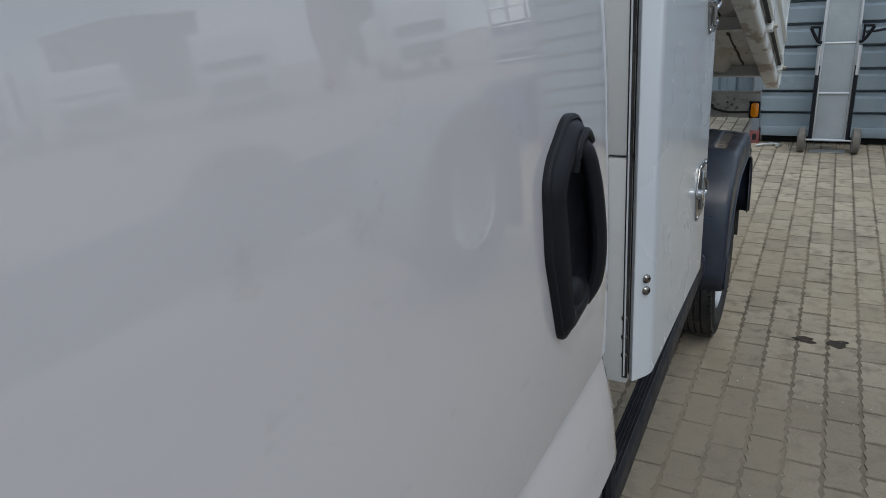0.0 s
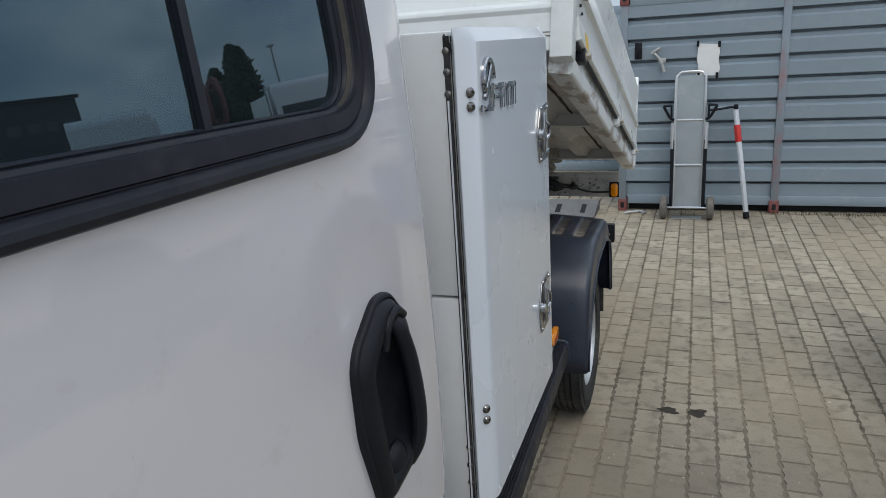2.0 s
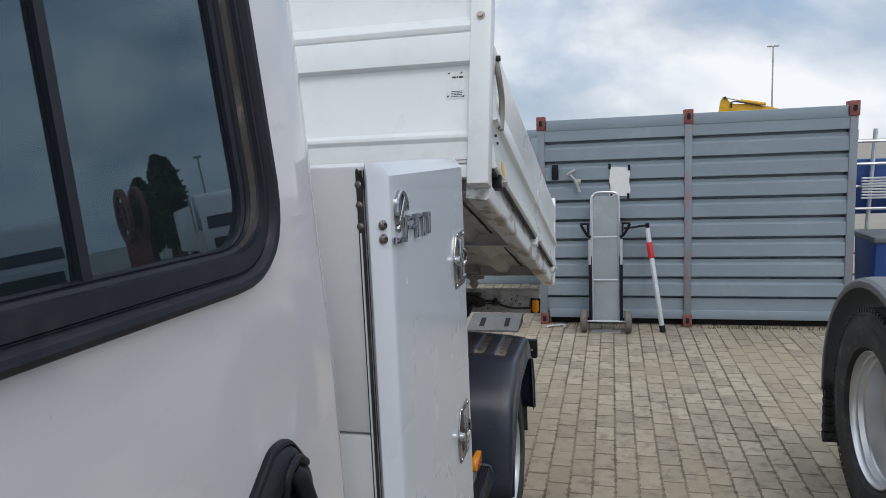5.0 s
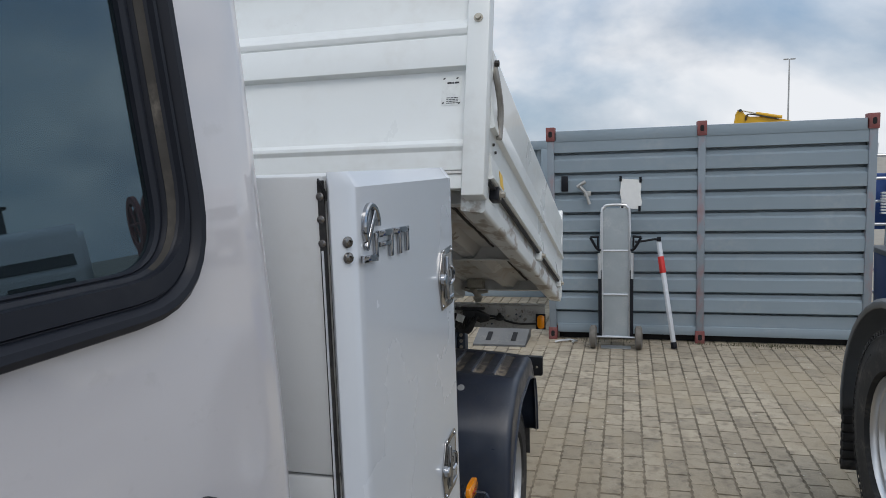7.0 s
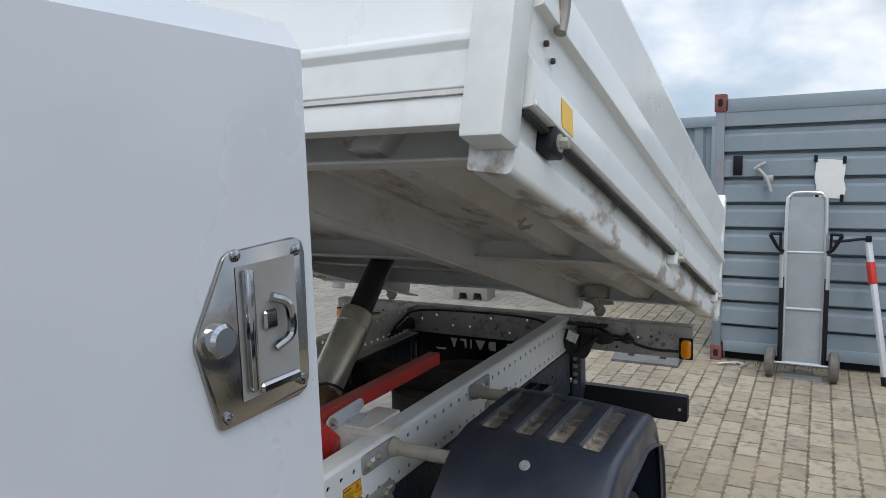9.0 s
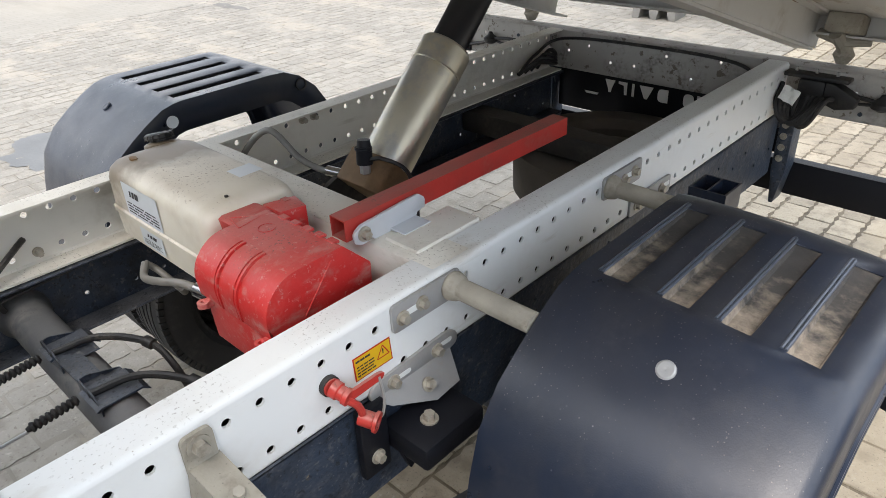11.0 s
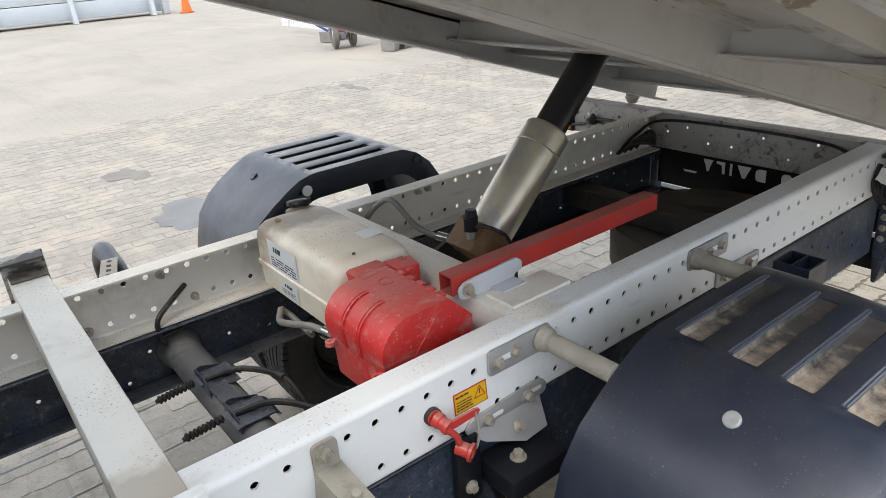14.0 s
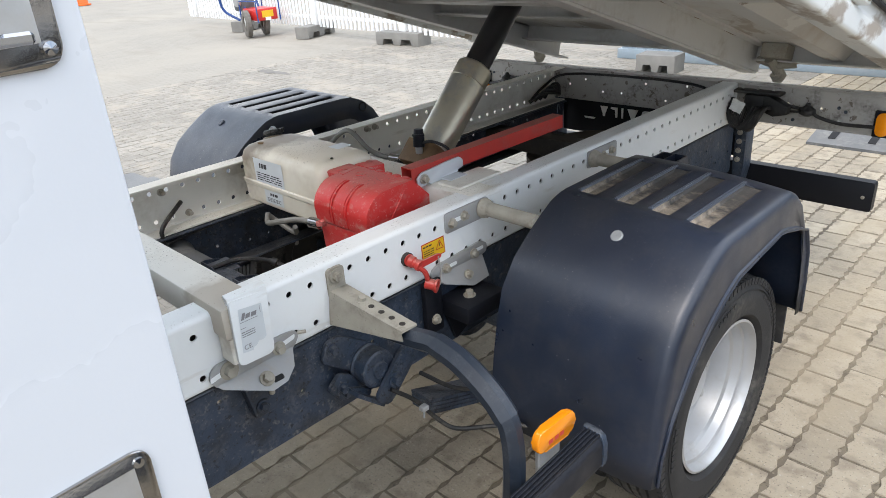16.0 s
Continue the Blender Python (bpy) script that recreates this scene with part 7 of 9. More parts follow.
bm = B()
box(bm, 0.985, 0.9965, 1.93, 2.00, 0.575, 0.69, 0.003, 1)
part("lamp_bracket", bm, GALV, lamp)

# ---- tool box behind the cab ----
TY0, TY1, TZ0, TZ1 = 0.652, 1.272, 0.905, 1.822
bm = B()
box(bm, -0.84, 1.100, TY0, TY1, 1.349, TZ1 - 0.004, 0.006)
toolbox = part("tool_box", bm, BOX_GREY, truck, "white coated steel tool locker across the chassis")
bm = B()
box(bm, -0.84, 1.100, TY0, TY1, TZ0 - 0.015, 1.345, 0.006)
part("lower_body", bm, BOX_GREY, toolbox)
bm = B()
box(bm, -0.83, 1.098, TY1, TY1 + 0.004, 1.005, TZ1 - 0.01, 0.001, 1)
part("back_sheet", bm, BACK_GLOSS, toolbox, "glossy pale grey back sheet")
bm = B()
box(bm, 0.985, 0.997, TY1 + 0.004, TY1 + 0.0075, 1.005, TZ1 - 0.012, 0.001, 1)
part("back_seam", bm, BOX_GREY, toolbox)
bm = B()
sec = round_poly([(1.104, 0.654), (1.1125, 0.643), (1.140, 0.684), (1.140, 1.266), (1.104, 1.266)], [0.002, 0.003, 0.018, 0.004, 0.002], 5)
t = bmesh.new()
a = [t.verts.new((x, y, TZ0)) for x, y in sec]
b = [t.verts.new((x, y, TZ1 - 0.024)) for x, y in sec]
c = [t.verts.new((1.107 + (x - 1.107) * 0.45, y, TZ1)) for x, y in sec]
for r0, r1 in ((a, b), (b, c)):
    for k in range(len(sec)):
        t.faces.new((r0[k], r0[(k + 1) % len(sec)], r1[(k + 1) % len(sec)], r1[k]))
t.faces.new(a[::-1])
t.faces.new(c)
join(bm, t)
locker_door = part("locker_door", bm, BOX_WHITE, truck, "white folded steel locker door with chamfered front edge")
bm = B()
box(bm, 1.1005, 1.1035, 0.660, 1.252, 0.91, 1.81, 0.0008, 1)
part("door_gasket", bm, RUBBER, toolbox, "black rubber door gasket")
# the recess beside the door is shaded by a dark strip on its face
bm = B()
box(bm, 1.0905, 1.1010, 0.6505, 0.6545, TZ0, TZ1 - 0.012, 0.0006, 1)
part("gap_seal", bm, RUBBER, toolbox, "dark strip standing for the shaded door gap")
bm = B()
box(bm, 1.0935, 1.0965, 0.6475, 0.652, 0.91, 1.705, 0.0006, 1)
part("hem_strip", bm, BOX_WHITE, toolbox)
for z in (1.786, 1.752, 1.716, 1.035, 0.995, 0.955):
    bm = B()
    lathe(bm, [(0, 0.0068), (0.002, 0.0062), (0.0034, 0.0035), (0.004, 0.0)], (1.0945, 0.652, z), (0, -1, 0), 14)
    part("rivet", bm, BOLT_STEEL, toolbox)
bm = B()
tube(bm, [(1.094, 0.648, 1.812), (1.099, 0.645, 1.806), (1.103, 0.650, 1.794), (1.104, 0.653, 1.780)], 0.0018, 6)
part("ground_wire", bm, CABLE, toolbox)
for z in (1.716, 1.692, 1.116, 1.092):
    ax = Vector((0.83, -0.557, 0)).normalized()
    bm = B()
    lathe(bm, [(0, 0.0088), (0.0018, 0.0088), (0.005, 0.0066), (0.0062, 0.0038), (0.003, 0.0036), (0.003, 0.0)], Vector((1.1285, 0.6662, z)), ax, 24)
    part("dome_bolt", bm, BOLT_STEEL, locker_door)


def latch(zc, dy):
    pts = [(y + dy, z) for y, z in ((1.138, zc), (1.172, zc + 0.060), (1.252, zc + 0.064), (1.260, zc + 0.056), (1.258, zc - 0.062), (1.250, zc - 0.070), (1.156, zc - 0.072))]
    bm = B()
    prism(bm, round_poly(pts, 0.006, 3), "x", 1.1405, 1.1435, 0.001)
    part("locker_latch", bm, STAINLESS, locker_door, "polished stainless paddle latch")
    bm = B()
    inner = [(y + dy, z) for y, z in ((1.180, zc + 0.048), (1.246, zc + 0.050), (1.246, zc - 0.054), (1.180, zc - 0.056))]
    ring = [bm.verts.new((1.1442, *p)) for p in inner]
    back = [bm.verts.new((1.1438, p[0] + (0.006 if p[0] < 1.2 + dy else -0.006), p[1] + (-0.006 if p[1] > zc else 0.006))) for p in inner]
    for k in range(4):
        bm.faces.new((ring[k], ring[(k + 1) % 4], back[(k + 1) % 4], back[k]))
    bm.faces.new(back)
    part("latch_tray", bm, GALV, locker_door)
    bm = B()
    box(bm, 1.1440, 1.152, 1.184 + dy, 1.193 + dy, zc - 0.050, zc + 0.046, 0.003)
    box(bm, 1.1440, 1.150, 1.196 + dy, 1.242 + dy, zc - 0.054, zc - 0.046, 0.002, 1)
    tube(bm, [(1.146, 1.215 + dy, zc + 0.02), (1.151, 1.228 + dy, zc + 0.012), (1.151, 1.230 + dy, zc - 0.012), (1.146, 1.216 + dy, zc - 0.022)], 0.004, 8)
    box(bm, 1.1440, 1.148, 1.205 + dy, 1.220 + dy, zc - 0.006, zc + 0.010, 0.002, 1)
    part("latch_paddle", bm, CHROME, locker_door)
    bm = B()
    lathe(bm, [(0, 0.013), (0.008, 0.0125), (0.011, 0.010), (0.011, 0.0)], (1.1435, 1.157 + dy, zc - 0.002), (1, 0, 0), 22)
    part("latch_lock", bm, CHROME, locker_door)
    for y, z in ((1.181, zc + 0.057), (1.250, zc + 0.053), (1.250, zc - 0.058), (1.165, zc - 0.064)):
        bm = B()
        lathe(bm, [(0, 0.005), (0.002, 0.0045), (0.003, 0.0)], (1.1435, y + dy, z), (1, 0, 0), 12)
        part("rivet", bm, CHROME, locker_door)


latch(1.580, -0.010)
latch(1.150, -0.034)

# chrome badge: plain arcs and bars


def bar(y0, z0, y1, z1, w, h=0.0075):
    a, b = Vector((y0, z0)), Vector((y1, z1))
    d = (b - a).normalized()
    q = Vector((-d.y, d.x)) * w / 2
    bm = B()
    prism(bm, [tuple(a + q), tuple(b + q), tuple(b - q), tuple(a - q)], "x", 1.1402, 1.1402 + h, 0.0022)
    part("badge_bar", bm, CHROME, badge)


ANG = [math.radians(212 - 214 * k / 28) for k in range(29)]
outer = [(0.731 + 0.0355 * math.cos(q), 1.7335 + 0.0385 * math.sin(q)) for q in ANG]
inner = [(0.731 + 0.0265 * math.cos(q), 1.7335 + 0.0290 * math.sin(q)) for q in ANG]
mid = [((p[0] + q[0]) / 2, (p[1] + q[1]) / 2) for p, q in zip(outer, inner)]
bm = B()
rings = []
for p, q, c in zip(outer, inner, mid):
    d = Vector(p) - Vector(q)
    rings.append([bm.verts.new((1.1402 + hh, c[0] + d.x * f, c[1] + d.y * f)) for f, hh in ((0.5, 0.0), (0.5, 0.0052), (0.27, 0.0078), (-0.27, 0.0078), (-0.5, 0.0052), (-0.5, 0.0))])
for u, v in zip(rings, rings[1:]):
    for k in range(6):
        bm.faces.new((u[k], u[(k + 1) % 6], v[(k + 1) % 6], v[k]))
bm.faces.new(rings[0])
bm.faces.new(rings[-1])
badge = part("chrome_badge", bm, CHROME, truck, "chrome badge of a plain arc and bars")
bar(0.746, 1.756, 0.703, 1.702, 0.0125)
bar(0.684, 1.687, 0.748, 1.682, 0.0115)
bar(0.7455, 1.682, 0.7455, 1.722, 0.0115)
bar(0.7565, 1.719, 0.826, 1.717, 0.0115)
bar(0.762, 1.701, 0.817, 1.699, 0.0085)
bar(0.822, 1.716, 0.820, 1.675, 0.0115)
bar(0.829, 1.717, 0.916, 1.713, 0.0115)
for y in (0.868, 0.910):
    bar(y, 1.716, y - 0.002, 1.673, 0.0115)

# slotted base angle along the locker's back
bm = B()
cells = []
for x0, x1 in ((-0.80, -0.42), (0.43, 0.72)):
    count = round((x1 - x0) / 0.054)
    wide = (x1 - x0) / count
    for k in range(count):
        x = x0 + k * wide
        cells.append((x * 0.45, (x + wide) * 0.45, TY1 + 0.012, TY1 + 0.062, (x + wide / 2) * 0.45, TY1 + 0.036, 0.0064))
holed_panel(bm, lambda u, v, w: (u / 0.45, v, 0.968 - 0.004 * w), cells, n=16)
box(bm, -0.42, 0.43, TY1 + 0.012, TY1 + 0.062, 0.964, 0.968)
box(bm, -0.80, 0.72, TY1 + 0.008, TY1 + 0.012, 0.964, 1.016, 0.001, 1)
box(bm, -0.80, 0.72, TY1 + 0.060, TY1 + 0.064, 0.945, 0.968, 0.001, 1)
angle = part("slotted_angle", bm, BOX_WHITE, truck, "white slotted base angle of the locker")
for x in (-0.66, -0.60, -0.47, -0.33, -0.18, -0.03, 0.12, 0.28, 0.433, 0.604):
    bm = B()
    lathe(bm, [(0, 0.0055), (0.003, 0.005), (0.005, 0.003), (0.0055, 0.0)], (x, TY1 + 0.012, 0.998), (0, 1, 0), 12)
    part("rivet", bm, BOX_WHITE, angle)
bm = B()
tube(bm, [(-0.80, TY1 + 0.009, 1.0175), (0.72, TY1 + 0.009, 1.0175)], 0.0032, 8, steps=1)
part("sealant_bead", bm, BOX_WHITE, angle, "white sealant bead")
for x in (-0.509, 0.524):
    bm = B()
    lathe(bm, [(0, 0.0), (0, 0.024), (0.003, 0.024), (0.005, 0.0)], (x, TY1 + 0.036, 0.968), (0, 0, 1), 24)
    hexbolt(bm, (x, TY1 + 0.036, 0.970), (0, 0, 1), 0.015, 0.013)
    part("bolt", bm, BOLT, angle)
bm = B()
prism(bm, round_poly([(-0.056, TY1 + 0.016), (-0.030, TY1 + 0.020), (0.004, TY1 + 0.014), (0.012, TY1 + 0.050), (-0.015, TY1 + 0.056), (-0.05, TY1 + 0.050)], 0.006, 3), "z", 0.9682, 0.9692)
part("rust_patch", bm, RUST, angle)

# ---- tipping bed, raised ----
TILT = radians(17.3)
cT, sT = math.cos(TILT), math.sin(TILT)
MB = Matrix(((1, 0, 0, 0), (0, -cT, sT, 4.05), (0, sT, cT, 0.968), (0, 0, 0, 1)))   # x, forward along the floor, up from it
UF, UR = 2.46, -0.16
bm = B()
box(bm, -1.08, 1.08, UR, UF, 0.108, 0.116, 0, 1, MB)
bed = part("bed_floor", bm, UNDER_WHITE, truck, "stained pale underside of the raised bed floor")
for s in (1, -1):
    bm = B()
    prism(bm, [(s * 0.500, 0.108), (s * 0.508, 0.108), (s * 0.508, 0.006), (s * 0.440, 0.006), (s * 0.440, -0.002), (s * 0.500, -0.002)], "y", -0.02, UF - 0.03, 0, MB)
    box(bm, min(s * 0.500, s * 0.55), max(s * 0.500, s * 0.55), -0.02, UF - 0.03, 0.100, 0.108, 0, 1, MB)
    part("long_beam", bm, BEAM_GREY, bed, "grey-white long floor beam")
    bm = B()
    prism(bm, [(s * 0.745, 0.108), (s * 0.865, 0.108), (s * 0.835, 0.062), (s * 0.775, 0.062)], "y", 0.0, UF - 0.10, 0, MB)
    part("floor_channel", bm, UNDER_WHITE, bed)
    for u in (0.03, 1.215, 2.30):
        bm = B()
        box(bm, min(s * 0.506, s * 1.06), max(s * 0.506, s * 1.06), u, u + 0.006, 0.045, 0.108, 0, 1, MB)
        box(bm, min(s * 0.506, s * 1.06), max(s * 0.506, s * 1.06), u, u + 0.040, 0.042, 0.048, 0.001, 1, MB)
        part("cross_rib", bm, BEAM_GREY, bed)
    # long seams: sealant under the floor sheets, a rusty weld where beam and floor meet
    for x, u0, u1, rad, mat, text in ((0.93, 0.10, 1.17, 0.006, GRIME, "dark sealant seam"), (0.93, 1.26, 2.25, 0.006, GRIME, "dark sealant seam"), (0.512, 0.06, 1.20, 0.0045, RUST, "rusty weld seam"), (0.512, 1.25, 2.26, 0.0045, RUST, "rusty weld seam")):
        if s < 0 and mat is GRIME:
            continue
        bm = B()
        rg = random.Random(int(u0 * 100 + x * 10))
        u = u0
        while u < u1:
            ln = rg.uniform(0.10, 0.30)
            e = min(u + ln, u1)
            pts = [(s * (x + rg.uniform(-0.003, 0.003)), u + (e - u) * k / 6, 0.105 + rg.uniform(-0.002, 0.002)) for k in range(7)]
            tube(bm, [MB @ Vector(p) for p in pts], rad * rg.uniform(0.7, 1.25), 7, steps=1)
            u = e + rg.uniform(-0.01, 0.012)
        part("weld_seam", bm, mat, bed, text)
    bm = B()
    lo = 0.0 if s > 0 else 0.088
    prism(bm, round_poly([(s * 1.045, 0.108), (s * 1.045, lo + 0.006), (s * 1.115, lo - 0.002), (s * 1.122, lo + 0.006), (s * 1.122, 0.055), (s * 1.112, 0.066), (s * 1.112, 0.108)], 0.006, 3), "y", UR, 2.404, 0, MB)
    part("floor_edge_beam", bm, EDGE_STAINED, bed, "white floor edge beam stained brown below")
    bm = B()
    prism(bm, round_poly([(s * 1.120, 0.104), (s * 1.141, 0.108), (s * 1.132, 0.182), (s * 1.122, 0.192), (s * 1.125, 0.268), (s * 1.142, 0.272), (s * 1.128, 0.362), (s * 1.119, 0.370), (s * 1.133, 0.512), (s * 1.128, 0.53), (s * 1.096, 0.53), (s * 1.096, 0.104)], 0.003, 3), "y", -0.10, 2.395, 0, MB)
    drop = part("drop_side", bm, BED_WHITE, truck, "white ribbed drop side of the bed")
    bm = B()
    box(bm, min(s * 1.118, s * 1.1335), max(s * 1.118, s * 1.1335), -0.10, 2.39, 0.0955, 0.1035, 0.001, 1, MB)
    part("seal_strip", bm, RUBBER, drop, "dark rubber seal strip")
    bm = B()
    box(bm, min(s * 1.139, s * 1.1435), max(s * 1.139, s * 1.1435), -0.10, 2.39, 0.109, 0.118, 0.002, 1, MB)
    part("side_hem", bm, BED_WHITE, drop)
    for u in (2.27, 1.10, 0.07):
        bm = B()
        box(bm, min(s * 1.110, s * 1.142), max(s * 1.110, s * 1.142), u - 0.03, u + 0.03, 0.066, 0.112, 0.006, 2, MB)
        part("hinge_lug", bm, HANDLE_BLACK if u > 2 else BED_WHITE, drop)
        bm = B()
        hexbolt(bm, (s * 1.142, u, 0.088), (s, 0, 0), 0.013, 0.014)
        bmesh.ops.transform(bm, matrix=MB, verts=bm.verts)
        part("bolt", bm, BOLT, drop)
    bm = B()
    tube(bm, [MB @ Vector(p) for p in ((s * 1.128, 2.366, 0.488), (s * 1.136, 2.366, 0.45), (s * 1.140, 2.352, 0.42), (s * 1.143, 2.318, 0.37), (s * 1.142, 2.306, 0.31), (s * 1.141, 2.312, 0.262))], 0.0105, 10)
    part("side_lever", bm, LEVER, drop, "bent steel drop-side lever")
    bm = B()
    hexbolt(bm, MB @ Vector((s * 1.120, 2.374, 0.492)), (s, 0, 0), 0.014, 0.022)
    part("lever_pivot", bm, GRIME, drop)
    for u, w in ((2.335, 0.235), (2.30, 0.22)):
        bm = B()
        hexbolt(bm, MB @ Vector((s * 1.1225, u, w)), (s, 0, 0), 0.007, 0.006, False)
        part("bolt", bm, GRIME, drop)
    bm = B()
    prism(bm, [(s * 1.1406, 0.120), (s * 1.1414, 0.120), (s * 1.1350, 0.172), (s * 1.1342, 0.172)], "y", 2.20, 2.26, 0, MB)
    part("warning_sticker", bm, DECAL_YELLOW, drop)
    bm = B()
    box(bm, min(s * 1.060, s * 1.130), max(s * 1.060, s * 1.130), 2.405, 2.475, 0.035, 1.12, 0.006, 2, MB)
    post = part("corner_post", bm, BED_WHITE, truck, "white folded steel corner post")
    for w in (0.60, 0.86):
        bm = B()
        hexbolt(bm, MB @ Vector((s * 1.095, 2.475, w)), MB.to_3x3() @ Vector((0, 1, 0)), 0.012, 0.010)
        part("bolt", bm, BOLT, post)
    bm = B()
    box(bm, min(s * 1.050, s * 1.128), max(s * 1.050, s * 1.128), UR, UR + 0.055, 0.02, 0.60, 0.006, 2, MB)
    part("rear_post", bm, BED_WHITE, truck)
    bm = B()
    for pts, r in ([((s * 0.58, 0.08, 0.05), (s * 0.598, 0.03, 0.02), (s * 0.605, 0.0, -0.01)), 0.022], [((s * 0.52, 0.04, 0.05), (s * 0.60, 0.05, 0.03), (s * 0.67, 0.03, 0.04)), 0.014]):
        tube(bm, [MB @ Vector(p) for p in pts], r, 10)
    lathe(bm, [(-0.03, 0.0), (-0.026, 0.018), (0, 0.032), (0.026, 0.018), (0.03, 0.0)], (s * 0.60, 4.045, 0.965), (0, 0, 1), 18)
    box(bm, min(s * 0.55, s * 0.65), max(s * 0.55, s * 0.65), 0.02, 0.12, 0.05, 0.108, 0.008, 2, MB)
    part("tipping_hinge", bm, BEIGE, truck, "dirty tipping ball hinge")
for u, x0, x1 in ((0.86, -0.5, 0.5), (1.12, -0.5, 0.5), (1.95, -0.5, 0.5), (0.25, -0.5, 0.5)):
    bm = B()
    box(bm, x0, x1, u, u + 0.008, 0.045, 0.108, 0, 1, MB)
    box(bm, x0, x1, u, u + 0.05, 0.040, 0.047, 0.001, 1, MB)
    part("inner_cross_rib", bm, BEAM_GREY, bed)
bm = B()
prof = [(2.425, 0.062), (2.455, 0.062), (2.455, 0.108), (2.436, 0.110), (2.436, 0.119), (2.455, 0.121), (2.455, 0.180), (2.464, 0.192), (2.464, 0.204), (2.440, 0.222), (2.440, 0.446), (2.466, 0.450), (2.466, 0.548), (2.461, 0.550), (2.461, 0.554), (2.466, 0.556), (2.472, 0.572), (2.466, 0.590), (2.440, 0.618), (2.440, 0.78), (2.462, 0.784), (2.462, 0.86), (2.425, 0.86)]
prism(bm, round_poly(prof, 0.0022, 3), "x", -1.06, 1.06, 0, MB)
head = part("head_board", bm, BED_WHITE, truck, "white ribbed head board of the bed")
bm = B()
box(bm, -1.055, 1.055, 2.4365, 2.4460, 0.1105, 0.1185, 0, 1, MB)
part("sill_joint", bm, DARK, head, "dark dirty joint above the sill")
bm = B()
cells = [(-1.06 + 0.106 * k, -0.954 + 0.106 * k, 0.86, 0.93, -1.007 + 0.106 * k, 0.897, 0.012) for k in range(20)]
holed_panel(bm, lambda u, v, w: MB @ Vector((u, 2.445 - 0.004 * w, v)), cells, n=12)
box(bm, -1.06, 1.06, 2.425, 2.47, 0.93, 0.975, 0.005, 2, MB)
part("pierced_top_rail", bm, BED_WHITE, head)
bm = B()
for k in range(21):
    x = -1.0 + 0.1 * k
    for d in (-0.008, 0.008):
        tube(bm, [MB @ Vector((x + d, 2.45, 0.975)), MB @ Vector((x + d, 2.45, 1.45))], 0.003, 6, steps=1)
for k in range(5):
    tube(bm, [MB @ Vector((-1.06, 2.45, 1.03 + 0.1 * k)), MB @ Vector((1.06, 2.45, 1.03 + 0.1 * k))], 0.003, 6, steps=1)
part("wire_guard", bm, BED_WHITE, head, "white welded wire guard")
bm = B()
bm.faces.new([bm.verts.new(MB @ Vector(p)) for p in ((0.978, 2.4415, 0.333), (1.040, 2.4415, 0.333), (1.042, 2.4415, 0.427), (0.980, 2.4415, 0.427))])
board_label = part("board_label", bm, DECAL_WORN, head, "worn white paper label with torn corners")
bm = B()
lines_of_print(bm, lambda u, v: MB @ Vector((u, 2.4421, v)), 0.995, 1.032, 0.337, 0.360, 4, 77)
lines_of_print(bm, lambda u, v: MB @ Vector((u, 2.4421, v)), 0.996, 1.036, 0.399, 0.413, 1, 78)
for y0, z0 in ((0.982, 0.417), (1.024, 0.417), (0.9805, 0.337), (1.032, 0.335)):
    bm.faces.new([bm.verts.new(MB @ Vector((y0 + a, 2.4421, z0 + b))) for a, b in ((0, 0), (0.006, 0.002), (0.008, 0.007), (0.001, 0.006))])
part("label_print", bm, INK, head)
bm = B()
prism(bm, round_poly([(UR, 0.10), (UR + 0.03, 0.10), (UR + 0.03, 0.53), (UR, 0.53), (UR, 0.40), (UR + 0.015, 0.37), (UR + 0.015, 0.25), (UR, 0.22)], 0.005, 3), "x", -1.04, 1.04, 0, MB)
part("tail_gate", bm, BED_WHITE, truck, "white ribbed tail gate")

# ---- workshop container at the yard's edge ----
CX = (0.80, 2.24, 3.70)
CY = 6.80
box_root = thing("storage_container", (2.25, CY + 1.2, 0), "grey-blue ribbed steel storage container with red corner castings", "container")
RIBS = 9


def ribbed(y_face, d):
    pts = []
    for k in range(RIBS):
        z = 0.314 + 0.2005 * k
        pts += [(y_face + d * 0.030, z - 0.062), (y_face + d * 0.030, z - 0.028), (y_face + d * 0.085, z - 0.026), (y_face + d * 0.085, z - 0.003), (y_face + d * 0.002, z), (y_face, z + 0.003), (y_face, z + 0.120), (y_face + d * 0.022, z + 0.136)]
    pts[0] = (y_face + d * 0.030, 0.16)
    pts[-1] = (y_face, 2.04)
    return pts


for x0, x1 in zip(CX, CX[1:]):
    bm = B()
    pts = ribbed(CY, 1)
    pts += [(CY + 0.10, pts[-1][1]), (CY + 0.10, pts[0][1])]
    prism(bm, pts, "x", x0 + 0.035, x1 - 0.035)
    part("ribbed_wall", bm, CONTAINER, box_root)
for x in CX:
    bm = B()
    box(bm, x - 0.035, x + 0.035, CY - 0.012, CY + 0.07, 0.10, 2.05, 0.006)
    part("upright_post", bm, POST_PAINT, box_root)
    for z0, z1 in ((0.0, 0.125), (2.035, 2.175)):
        bm = B()
        box(bm, x - 0.044, x + 0.044, CY - 0.022, CY + 0.11, z0, z1, 0.007)
        cst = part("corner_casting", bm, CASTING, box_root, "faded red corner casting")
        bm = B()
        prism(bm, round_poly([(x - 0.018, (z0 + z1) / 2 - 0.03), (x + 0.018, (z0 + z1) / 2 - 0.03), (x + 0.018, (z0 + z1) / 2 + 0.03), (x - 0.018, (z0 + z1) / 2 + 0.03)], 0.016), "y", CY - 0.0235, CY - 0.0225)
        part("casting_hole", bm, DARK, cst)
bm = B()
